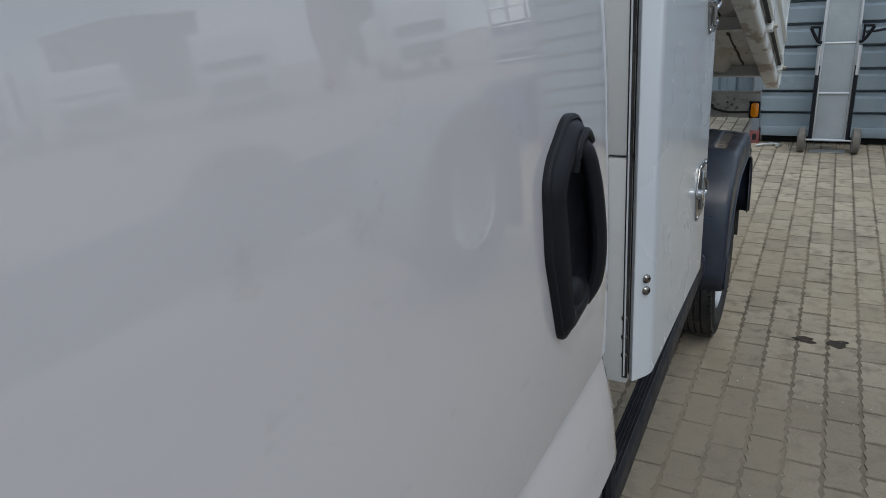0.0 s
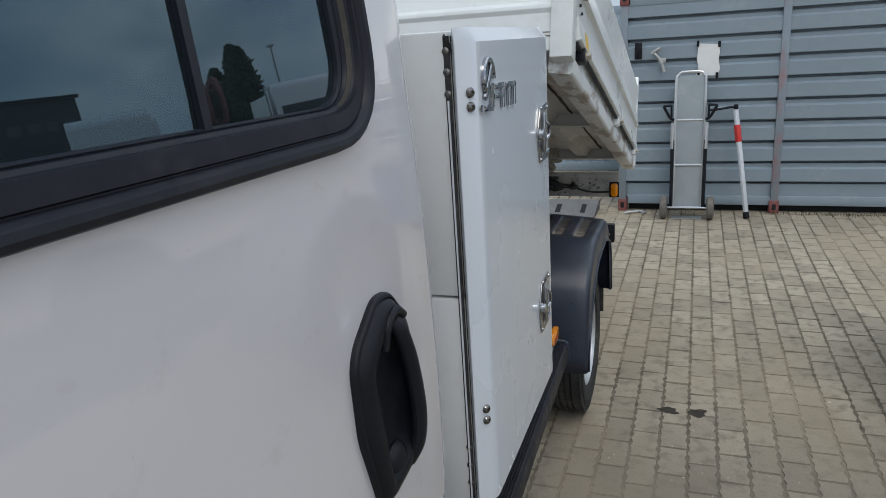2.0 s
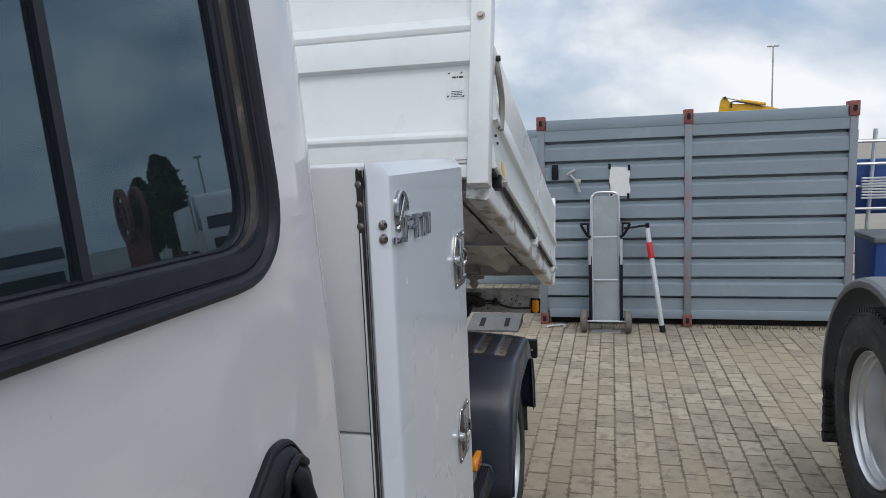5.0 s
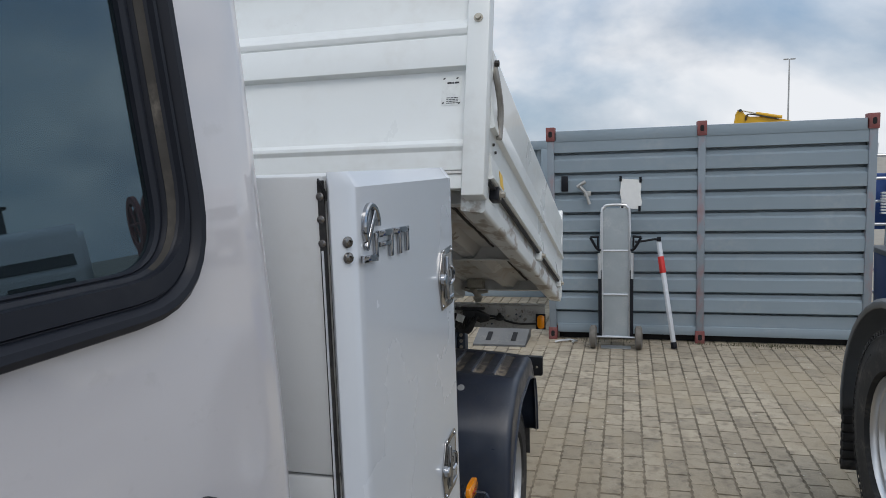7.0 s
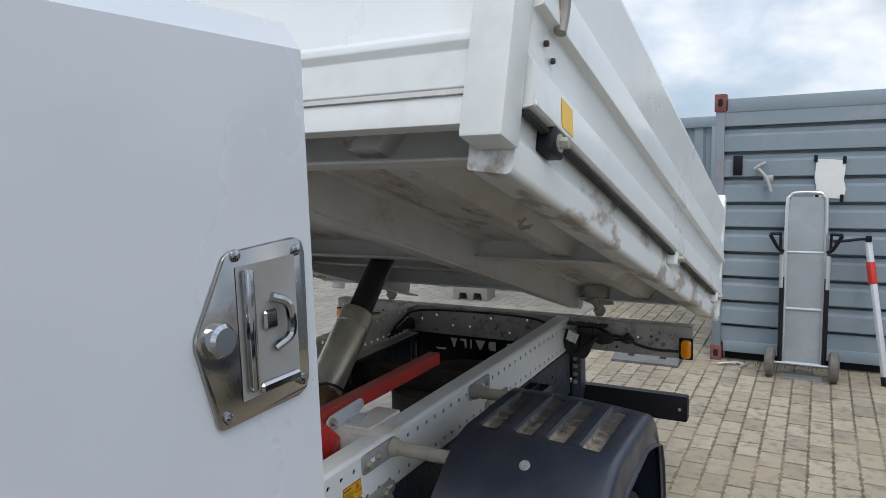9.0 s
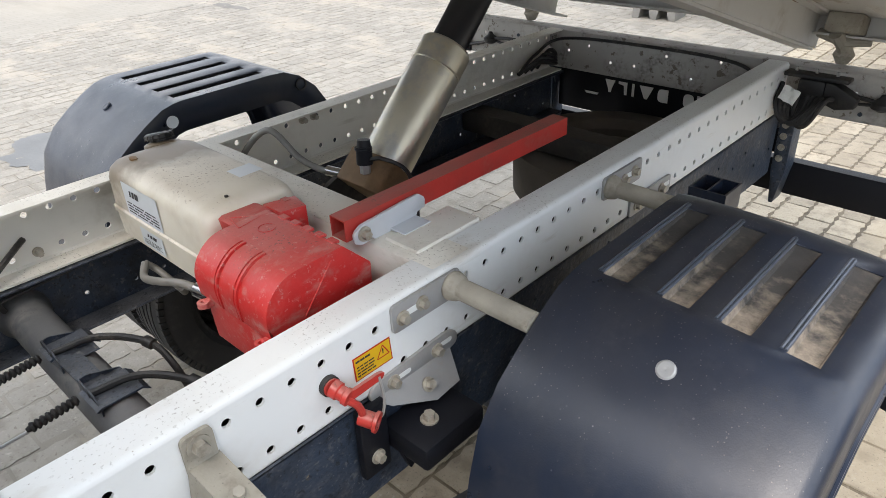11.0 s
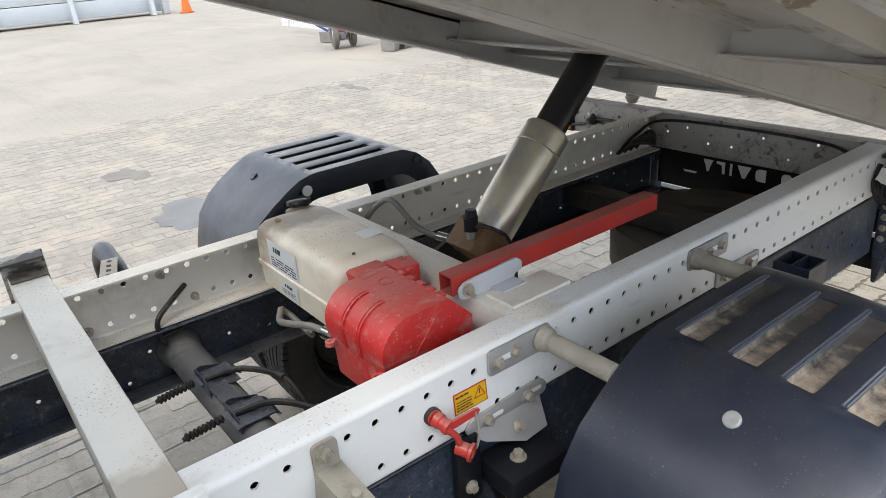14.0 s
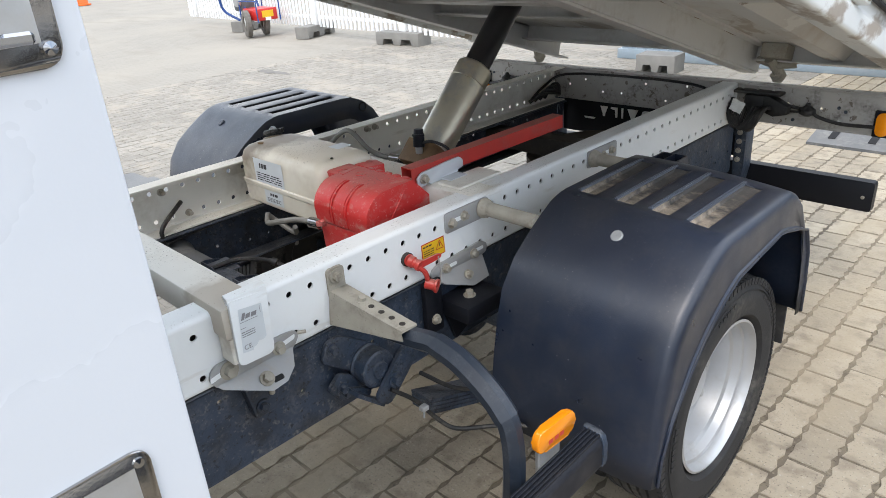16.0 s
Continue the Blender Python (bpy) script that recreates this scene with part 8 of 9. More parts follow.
box(bm, CX[0] + 0.05, CX[2] - 0.05, CY - 0.006, CY + 0.07, 2.025, 2.135, 0.008)
part("top_rail", bm, CONTAINER, box_root)
bm = B()
box(bm, CX[0] + 0.05, CX[2] - 0.05, CY + 0.004, CY + 0.07, 0.075, 0.165, 0.006)
part("bottom_rail", bm, CONTAINER, box_root)
# near-black block: the shade of the gap under the container as colour
bm = B()
box(bm, CX[0] + 0.06, CX[2] - 0.06, CY + 0.09, CY + 2.30, 0.0, 0.08)
part("under_floor", bm, DARK, box_root)
bm = B()
box(bm, CX[0] - 0.02, CX[2] + 0.02, CY + 0.06, CY + 2.35, 2.09, 2.125, 0.004)
part("roof", bm, CONTAINER, box_root)
for x in (CX[0], CX[2]):
    bm = B()
    for k in range(RIBS):
        z = 0.175 + 0.1675 * k
        box(bm, x - 0.02, x + 0.02, CY + 0.07, CY + 2.3, z, z + 0.14, 0.006, 1)
    box(bm, x - 0.012, x + 0.012, CY + 0.07, CY + 2.3, 0.1, 2.09)
    part("end_wall", bm, CONTAINER, box_root)
bm = B()
box(bm, CX[0], CX[2], CY + 2.3, CY + 2.36, 0.1, 2.09)
part("back_wall", bm, CONTAINER, box_root)

b2 = thing("blue_grey_container", (-1.2, 9.6, 0), "blue-grey container with upright ribs", "container")
bm = B()
pts = []
x = -3.1
while x < 0.42:
    pts += [(x, 9.05), (x + 0.09, 9.05), (x + 0.12, 9.085), (x + 0.18, 9.085), (x + 0.21, 9.05)]
    x += 0.21
prism(bm, pts + [(x, 9.3), (-3.1, 9.3)], "z", 0.12, 2.02)
part("ribbed_wall", bm, CONTAINER, b2)
bm = B()
box(bm, -3.15, 0.55, 9.02, 9.35, 2.0, 2.12, 0.01)
box(bm, -3.15, 0.55, 9.02, 9.35, 0.0, 0.12, 0.01)
box(bm, 0.44, 0.55, 9.02, 9.35, 0.1, 2.02, 0.01)
part("container_frame", bm, CONTAINER, b2)
bm = B()
box(bm, -3.1, 0.52, 9.3, 11.4, 0.1, 2.08, 0.01)
part("container_body", bm, CONTAINER, b2)

# ---- things leaning on and hanging from the container ----
ht = thing("hand_truck", (1.43, 6.55, 0), "tall aluminium hand truck leaning against the grey container", "hand truck")
HX0, HX1 = 1.305, 1.570
bm = B()
tube(bm, [(HX0, 6.56, 0.10), (HX0, 6.60, 0.60), (HX0, 6.655, 1.28), (HX0 + 0.02, 6.665, 1.365), (HX0 + 0.06, 6.668, 1.392), (HX1 - 0.06, 6.668, 1.392), (HX1 - 0.02, 6.665, 1.365), (HX1, 6.655, 1.28), (HX1, 6.60, 0.60), (HX1, 6.56, 0.10)], 0.014, 10, 5)
part("tube_frame", bm, ALU, ht, "bright aluminium tube frame")
bm = B()
vs = [(HX0 + 0.012, 6.575, 0.10), (HX1 - 0.012, 6.575, 0.10), (HX1 - 0.012, 6.668, 1.36), (HX0 + 0.012, 6.668, 1.36)]
f = [bm.verts.new(p) for p in vs]
b = [bm.verts.new((p[0], p[1] + 0.004, p[2])) for p in vs]
bm.faces.new(f)
bm.faces.new(b[::-1])
for k in range(4):
    bm.faces.new((f[k], b[k], b[(k + 1) % 4], f[(k + 1) % 4]))
part("back_sheet", bm, SHEET, ht, "scuffed grey sheet")
for z in (0.10, 0.515, 0.945):
    bm = B()
    yy = 6.56 + 0.095 * z
    tube(bm, [(HX0 - 0.01, yy - 0.008, z), (HX1 + 0.01, yy - 0.008, z)], 0.011, 10, 1)
    part("cross_bar", bm, ALU, ht)
for s, hx in ((-1, HX0), (1, HX1)):
    bm = B()
    tube(bm, [(hx + s * 0.016, 6.53, 0.10), (hx + s * 0.018, 6.575, 0.76)], 0.017, 8, 1)
    part("leg_rail", bm, HANDLE_BLACK, ht)
    bm = B()
    tube(bm, [(hx + s * 0.022, 6.56, 0.68), (hx + s * 0.024, 6.575, 0.93)], 0.015, 8, 1)
    part("upper_sleeve", bm, ALU, ht)
    bm = B()
    tube(bm, [(hx + s * 0.015, 6.60, 0.955), (hx + s * 0.035, 6.585, 0.965), (hx + s * 0.060, 6.565, 1.000), (hx + s * 0.105, 6.55, 1.085)], 0.014, 8, 5)
    tube(bm, [(hx + s * 0.030, 6.59, 1.090), (hx + s * 0.105, 6.55, 1.090)], 0.011, 8, 1)
    tube(bm, [(hx + s * 0.034, 6.59, 0.965), (hx + s * 0.036, 6.585, 1.090)], 0.010, 8, 1)
    part("grip", bm, HANDLE_BLACK, ht, "black rubber grip")
    bm = B()
    cx = (HX0 + HX1) / 2 + s * 0.215
    lathe(bm, [(-0.032, 0.05), (-0.035, 0.085), (-0.022, 0.112), (0.022, 0.112), (0.035, 0.085), (0.032, 0.05), (0.012, 0.045), (-0.012, 0.045)], (cx, 6.50, 0.112), (1, 0, 0), 28, closed=True)
    part("wheel", bm, TYRE_DUSTY, ht, "dusty pneumatic tyre")
    bm = B()
    cyl(bm, (cx - 0.02, 6.50, 0.112), (cx + 0.02, 6.50, 0.112), 0.05, n=18)
    part("wheel_hub", bm, GALV, ht)
bm = B()
cyl(bm, (1.21, 6.50, 0.112), (1.66, 6.50, 0.112), 0.009, n=10)
box(bm, HX0 - 0.01, HX1 + 0.01, 6.46, 6.57, 0.004, 0.010)
part("axle_and_toe_plate", bm, ALU, ht)

st = thing("lock_bar", (1.98, 6.55, 0), "white and red steering lock bar leaning on the container", "bar")
M = look((1.985, 6.54, 0.005), (1.842, 6.70, 1.045))
bm = B()
box(bm, -0.021, 0.021, -0.016, 0.016, -1.05, -0.06, 0.006, 2, M)
part("white_tube", bm, BOX_WHITE, st)
bm = B()
box(bm, -0.0235, 0.0235, -0.026, 0.018, -0.90, -0.735, 0.007, 2, M)
part("red_sleeve", bm, RED_SLEEVE, st, "red plastic sleeve")
bm = B()
box(bm, -0.024, 0.024, -0.02, 0.02, -0.065, 0.0, 0.006, 2, M)
part("foot", bm, HANDLE_BLACK, st)
bm = B()
tube(bm, [(1.845, 6.69, 1.045), (1.80, 6.69, 1.05), (1.70, 6.68, 1.035), (1.62, 6.66, 1.03)], 0.011, 8)
box(bm, 1.825, 1.865, 6.67, 6.715, 1.03, 1.075, 0.006)
part("cross_handle", bm, HANDLE_BLACK, st)

pp = thing("paper_notice", (1.578, CY - 0.01, 1.35), "creased white paper notice taped to the container wall", "notice")
bm = B()
n = 8
grid = [[bm.verts.new((1.485 + 0.195 * i / n + 0.012 * math.sin(j * 1.3) * (j / n), CY - 0.006 - 0.008 * abs(math.sin(i * 1.9 + j * 0.7)), 1.645 - 0.29 * j / n - 0.015 * (i / n))) for i in range(n + 1)] for j in range(n + 1)]
for j in range(n):
    for i in range(n):
        bm.faces.new((grid[j][i], grid[j][i + 1], grid[j + 1][i + 1], grid[j + 1][i]))
part("sheet", bm, PAPER, pp)
for x, z in ((1.485, 1.645), (1.675, 1.63), (1.50, 1.375), (1.665, 1.345)):
    bm = B()
    box(bm, x - 0.012, x + 0.012, CY - 0.020, CY - 0.014, z - 0.028, z + 0.028, 0.002, 1)
    part("tape", bm, HANDLE_BLACK, pp, "black tape strip")
pk = thing("black_pocket", (0.94, CY - 0.01, 1.53), "small black pocket stuck on the container wall", "pocket")
bm = B()
box(bm, 0.905, 0.972, CY - 0.03, CY, 1.53, 1.685, 0.005)
part("pocket_body", bm, HANDLE_BLACK, pk)
lv = thing("lever_handle", (1.13, CY - 0.03, 1.4), "grey locking lever hanging on the container wall", "lever")
bm = B()
tube(bm, [(1.065, CY - 0.045, 1.575), (1.10, CY - 0.05, 1.60), (1.145, CY - 0.05, 1.625)], 0.017, 8)
tube(bm, [(1.085, CY - 0.045, 1.585), (1.15, CY - 0.05, 1.505), (1.185, CY - 0.05, 1.40)], 0.016, 8)
box(bm, 1.13, 1.20, CY - 0.06, CY - 0.03, 1.48, 1.53, 0.008)
part("lever", bm, GALV, lv)
bm = B()
cyl(bm, (1.09, CY - 0.06, 1.585), (1.09, CY + 0.01, 1.585), 0.008, n=8)
part("hook_pin", bm, GALV, lv)

# ---- weeds along the container's foot, scraps of metal ----
WEED = material("weed_green", (0.10, 0.095, 0.05), 0.8, island=0.4)
rg = random.Random(41)
wv, wf = [], []
for k in range(480):
    x = rg.choice((rg.gauss(2.75, 0.25), rg.gauss(3.2, 0.3), rg.uniform(0.9, 3.65)))
    x = min(max(x, 0.88), 3.65)
    y = CY - 0.02 - abs(rg.gauss(0, 0.05))
    h, a, ln = rg.uniform(0.012, 0.05), rg.uniform(0, math.tau), rg.uniform(0.005, 0.03)
    i = len(wv)
    w = 0.003
    wv += [(x - w * math.sin(a), y + w * math.cos(a), -0.004), (x + w * math.sin(a), y - w * math.cos(a), -0.004), (x + ln * math.cos(a), y + ln * math.sin(a), h)]
    wf.append((i, i + 1, i + 2))
me = bpy.data.meshes.new("weeds")
me.from_pydata(wv, [], wf)
me.materials.append(WEED)
tagged(new("weeds", me), "thin dry weeds along the container's foot", "weeds", kind="stuff")
sc = thing("scrap_metal", (0.95, CY - 0.12, 0), "loose scraps of bright metal beside the container", "scrap")
for x, y, a, ln in ((0.90, CY - 0.14, 0.4, 0.14), (0.98, CY - 0.10, -0.3, 0.11), (1.03, CY - 0.15, 1.0, 0.08)):
    bm = B()
    d = Vector((math.cos(a), math.sin(a), 0)) * ln / 2
    tube(bm, [Vector((x, y, 0.012)) - d, Vector((x, y, 0.022)), Vector((x, y, 0.014)) + d], 0.011, 8, steps=3)
    part("metal_piece", bm, ALU, sc)
SPECK = material("pale_chips", (0.5, 0.48, 0.43), 0.8, island=0.5)
sv, sf = [], []
for k in range(420):
    x, y, r = rg.uniform(1.15, 3.4), rg.uniform(-0.2, 6.6), rg.uniform(0.002, 0.006) * (2.0 if rg.random() < 0.04 else 1.0)
    i = len(sv)
    sv += [(x - r, y, 0.001), (x, y - r * rg.uniform(0.5, 1), 0.001), (x + r, y, 0.001), (x, y + r * rg.uniform(0.5, 1), 0.001), (x, y, 0.001 + r * 0.7)]
    sf += [(i, i + 1, i + 4), (i + 1, i + 2, i + 4), (i + 2, i + 3, i + 4), (i + 3, i, i + 4)]
me = bpy.data.meshes.new("grit")
me.from_pydata(sv, [], sf)
me.materials.append(SPECK)
tagged(new("grit", me), "scattered grit and chips on the paving", "grit", kind="stuff")

# ---- ramp wedge on the paving behind the truck ----
wd = thing("ramp_wedge", (0.28, 6.6, 0), "grey moulded ramp wedge lying on the paving", "ramp")
bm = B()
prism(bm, [(6.42, 0.0), (6.85, 0.0), (6.85, 0.10), (6.78, 0.105), (6.42, 0.02)], "x", 0.02, 0.56, 0.008)
wb = part("wedge_body", bm, TUBE_GREY, wd)
for x in (0.14, 0.40):
    bm = B()
    prism(bm, [(6.50, 0.0425), (6.68, 0.085), (6.68, 0.087), (6.50, 0.0445)], "x", x, x + 0.05)
    part("recess", bm, DARK, wb)

# ---- neighbouring tractor's rear corner ----
tr = thing("parked_tractor_unit", (3.2, 3.4, 0), "parked tractor unit with grey fender and black tyre", "truck")
wheel("drive_wheel", 2.79, -1, 3.02, 0.525, 0.525, 0.315, 0.28, ALU_RIM, tr, 0.14, "large black truck tyre on a bright rim", 8)
bm = B()
arc = [(3.02 + 0.70 * math.cos(a), 0.53 + 0.66 * math.sin(a)) for a in [math.radians(-8 + 196 * k / 20) for k in range(21)]]
xs = [(2.640, 0.05), (2.642, 0.02), (2.655, 0.005), (2.69, 0.0), (3.12, 0.0)]
grid = []
for y, z in arc:
    c = Vector((3.02, 0.53))
    d = (c - Vector((y, z))).normalized()
    grid.append([bm.verts.new((x, y + d.x * i, z + d.y * i)) for x, i in xs])
for a, b in zip(grid, grid[1:]):
    for k in range(len(xs) - 1):
        bm.faces.new((a[k], a[k + 1], b[k + 1], b[k]))
gf = part("grey_fender", bm, GREY_FENDER, tr, "grey plastic wheel fender")
so = gf.modifiers.new("thickness", "SOLIDIFY")
so.thickness = 0.008
for k in range(6):
    bm = B()
    box(bm, 2.66, 3.10, 3.685, 3.735, 0.14 + 0.05 * k, 0.18 + 0.05 * k, 0.006)
    part("flap_rib", bm, RUBBER, tr)
bm = B()
box(bm, 2.66, 3.10, 3.70, 3.72, 0.12, 0.46, 0.004)
part("mud_flap", bm, RUBBER, tr)
bm = B()
box(bm, 3.25, 3.33, -1.0, 3.9, 0.62, 0.86, 0.01)
box(bm, 4.05, 4.13, -1.0, 3.9, 0.62, 0.86, 0.01)
box(bm, 3.3, 4.1, 3.7, 3.8, 0.66, 0.84, 0.01)
part("frame_rails", bm, CHASSIS, tr)
bm = B()
cyl(bm, (2.9, 3.02, 0.525), (4.5, 3.02, 0.525), 0.08, n=18)
part("axle", bm, CHASSIS, tr)
wheel("far_drive_wheel", 4.59, 1, 3.02, 0.525, 0.525, 0.315, 0.28, ALU_RIM, tr, 0.14, "large black truck tyre on a bright rim", 8)

# ---- blue bin, aluminium rack ----
bn = thing("wheeled_bin", (4.35, 7.4, 0), "blue plastic wheeled bin with a grey lid", "bin")
bm = B()
prism(bm, [(7.15, 0.0), (7.65, 0.0), (7.72, 0.80), (7.08, 0.80)], "x", 4.02, 4.55, 0.02)
part("bin_body", bm, BLUE_BIN, bn)
bm = B()
box(bm, 3.99, 4.58, 7.05, 7.75, 0.80, 0.86, 0.02)
part("bin_lid", bm, GREY_FENDER, bn)
rk = thing("ladder_rack", (4.25, 7.95, 0), "stacked aluminium ladders standing upright in a rack", "ladder")
for x in (4.02, 4.20, 4.45, 4.7):
    bm = B()
    tube(bm, [(x - 0.06, 7.85, 0.0), (x + 0.06, 7.95, 1.92)], 0.022, 8, 1)
    part("stile", bm, ALU, rk)
for k in range(7):
    bm = B()
    tube(bm, [(3.99 + 0.01 * k, 7.87, 0.35 + 0.24 * k), (4.72, 7.87, 0.35 + 0.24 * k)], 0.016, 8, 1)
    part("rung", bm, ALU, rk)
for k in range(8):
    bm = B()
    box(bm, 4.10, 4.75, 7.80, 7.84, 1.18 + 0.03 * k, 1.20 + 0.03 * k, 0.004, 1)
    part("stacked_board", bm, ALU, rk)
bm = B()
box(bm, 4.0, 4.8, 8.0, 8.1, 1.0, 1.6, 0.02)
part("blue_panel", bm, BLUE_BIN, rk)

# ---- far yard behind the container: excavator arm, lamp mast ----
ex = thing("excavator", (9.0, 40.0, 0), "yellow excavator with a folded arm behind the containers", "excavator")
bm = B()
prism(bm, round_poly([(7.12, 3.3), (7.24, 4.10), (7.36, 4.30), (7.50, 4.26), (7.70, 3.97), (7.90, 3.90), (8.60, 3.88), (9.60, 3.68), (10.9, 3.30), (10.9, 2.9), (9.4, 3.2), (8.2, 3.3)], 0.06, 3), "y", 39.8, 40.2, 0.03)
arm = part("arm", bm, YELLOW, ex)
bm = B()
cyl(bm, (8.20, 39.75, 4.05), (9.45, 39.75, 3.80), 0.085, n=14)
ram_tube = part("arm_cylinder", bm, YELLOW, ex, "yellow cylinder tube")
bm = B()
cyl(bm, (7.42, 39.75, 4.25), (8.30, 39.75, 4.03), 0.035, n=10)
part("arm_ram", bm, CYL_STEEL, ram_tube)
bm = B()
cyl(bm, (7.41, 39.65, 4.24), (7.41, 40.35, 4.24), 0.075, n=14)
part("pivot_pin", bm, CHASSIS, arm)
for k in range(2):
    bm = B()
    tube(bm, [(7.68 + 0.06 * k, 39.7, 3.70), (7.70 + 0.06 * k, 39.7, 3.95), (7.86, 39.7, 4.03 - 0.02 * k), (8.15, 39.7, 4.00 - 0.03 * k), (8.8, 39.7, 3.84 - 0.03 * k), (9.3, 39.7, 3.70)], 0.025, 8)
    part("hydraulic_hose", bm, CABLE, arm)
bm = B()
box(bm, 9.6, 12.4, 38.9, 41.1, 1.1, 2.9, 0.15)
part("body", bm, YELLOW, ex)
for y in (38.7, 41.0):
    bm = B()
    prism(bm, round_poly([(9.0, 0.0), (12.8, 0.0), (12.8, 0.9), (9.0, 0.9)], 0.4, 5), "y", y, y + 0.5)
    part("track", bm, RUBBER, ex)
lm = thing("lamp_mast", (26.2, 120, 0), "tall grey yard lamp mast", "street lamp")
bm = B()
cyl(bm, (26.2, 120, 0), (26.2, 120, 16.6), 0.16, 0.10, n=12)
part("mast", bm, GALV, lm)
for s in (-1, 1):
    bm = B()
    box(bm, 26.2 + s * 0.5 - 0.35, 26.2 + s * 0.5 + 0.35, 119.8, 120.2, 16.5, 16.7, 0.03)
    part("lamp_head", bm, GALV, lm)

# ---- far side of the yard ----
fn = thing("picket_fence", (-10, 9.06, 0), "white picket fence on concrete feet along the yard", "fence")
pk_bm = B()
prism(pk_bm, round_poly([(-0.028, 0.16), (0.028, 0.16), (0.028, 0.98), (0.0, 1.02), (-0.028, 0.98)], 0.006, 2), "y", -0.01, 0.01)
pk_me = bpy.data.meshes.new("picket")
pk_bm.to_mesh(pk_me)
pk_bm.free()
pk_me.materials.append(FENCE_WHITE)
for k in range(78):
    o = new("picket", pk_me)
    o.parent = fn
    x = -15.2 + 0.125 * k
    o.location = (x + 10, (x + 10) * -0.06, 0)
for z in (0.30, 0.85):
    bm = B()
    box(bm, -15.3, -5.4, 9.075, 9.11, z, z + 0.06, 0.004, 1, Matrix.Translation((-10, 9.09, 0)) @ Matrix.Rotation(-0.06, 4, "Z") @ Matrix.Translation((10, -9.09, 0)))
    part("fence_rail", bm, FENCE_WHITE, fn)
for x in (-14.8, -12.2, -9.55, -6.95):
    bm = B()
    y = 9.05 - 0.06 * (x + 10)
    box(bm, x - 0.06, x + 0.06, y - 0.05, y + 0.02, 0.2, 1.12, 0.008)
    part("fence_post", bm, FENCE_WHITE, fn)


def concrete_foot(x, y, w, yaw):
    o = thing("concrete_block", (x, y, 0), "grey concrete block with fork openings on the paving", "block", "concrete blocks in the yard")
    bm = B()
    M = Matrix.Translation((x, y, 0)) @ Matrix.Rotation(yaw, 4, "Z")
    h = 0.20
    prism(bm, [(-w / 2, 0.0), (-w * 0.34, 0.0), (-w * 0.32, 0.10), (-w * 0.10, 0.10), (-w * 0.08, 0.0), (w * 0.08, 0.0), (w * 0.10, 0.10), (w * 0.32, 0.10), (w * 0.34, 0.0), (w / 2, 0.0), (w / 2, h), (-w / 2, h)], "y", -0.15, 0.15, 0.006, M)
    part("block", bm, CONCRETE, o)


concrete_foot(-9.62, 9.02, 0.85, 1.9)
concrete_foot(-6.98, 8.84, 0.95, 0.06)
concrete_foot(-2.25, 8.45, 0.45, 0.1)
concrete_foot(-12.2, 9.18, 0.85, 1.9)

ct = thing("engine_cart", (-10.9, 8.5, 0), "small red two-wheeled engine cart parked in the yard", "cart")
for y in (8.36, 8.75):
    bm = B()
    lathe(bm, [(-0.05, 0.14), (-0.06, 0.20), (-0.04, 0.25), (0.04, 0.25), (0.06, 0.20), (0.05, 0.14), (0.0, 0.13)], (-10.9, y, 0.25), (0.35, 1, 0), 26, closed=True)
    w = part("wheel", bm, TYRE_DUSTY, ct)
    bm = B()
    cyl(bm, (-10.92, y - 0.03, 0.25), (-10.88, y + 0.03, 0.25), 0.13, n=18)
    part("wheel_disc", bm, GALV, w)
bm = B()
box(bm, -11.1, -10.55, 8.42, 8.85, 0.30, 0.52, 0.02)
part("frame_box", bm, RED_SLEEVE, ct)
bm = B()
box(bm, -11.42, -11.12, 8.42, 8.74, 0.46, 0.74, 0.05)
part("engine_block", bm, TUBE_GREY, ct, "small grey engine")
bm = B()
lathe(bm, [(0, 0.0), (0, 0.11), (0.05, 0.11), (0.06, 0.0)], (-11.2, 8.42, 0.66), (0, -1, 0), 20)
part("flywheel_guard", bm, GALV, ct)
for y in (8.38, 8.88):
    bm = B()
    tube(bm, [(-11.12, y, 0.32), (-11.12, y, 0.66), (-10.52, y, 0.66), (-10.52, y, 0.28)], 0.014, 6, steps=1)
    part("guard_rail", bm, BLUE_BIN, ct, "blue tube guard")
bm = B()
box(bm, -10.536, -10.530, 8.56, 8.68, 0.30, 0.36)
part("white_plate", bm, DECAL_WHITE, ct)
bm = B()
box(bm, -10.545, -10.54, 8.5, 8.75, 0.36, 0.48)
part("yellow_plate", bm, DECAL_YELLOW, ct)
bm = B()
tube(bm, [(-11.1, 8.5, 0.5), (-11.35, 8.4, 0.8), (-11.6, 8.3, 0.95), (-11.75, 8.28, 0.9)], 0.02, 8)
tube(bm, [(-11.1, 8.8, 0.5), (-11.3, 8.8, 0.85), (-11.55, 8.75, 0.95)], 0.02, 8)
tube(bm, [(-11.2, 8.4, 0.3), (-11.4, 8.2, 0.5), (-11.35, 8.1, 0.8)], 0.025, 8)
part("handle_bars", bm, BLUE_BIN, ct)
cr = thing("parked_car", (-9.2, 13.0, 0), "dark car parked behind the white fence", "car")
bm = B()
prism(bm, round_poly([(-11.2, 0.25), (-7.0, 0.25), (-7.0, 0.75), (-7.8, 0.88), (-8.4, 1.38), (-10.2, 1.40), (-10.9, 0.95), (-11.3, 0.85)], 0.12, 4), "y", 12.2, 13.9, 0.06)
part("body", bm, CABIN_DARK, cr)
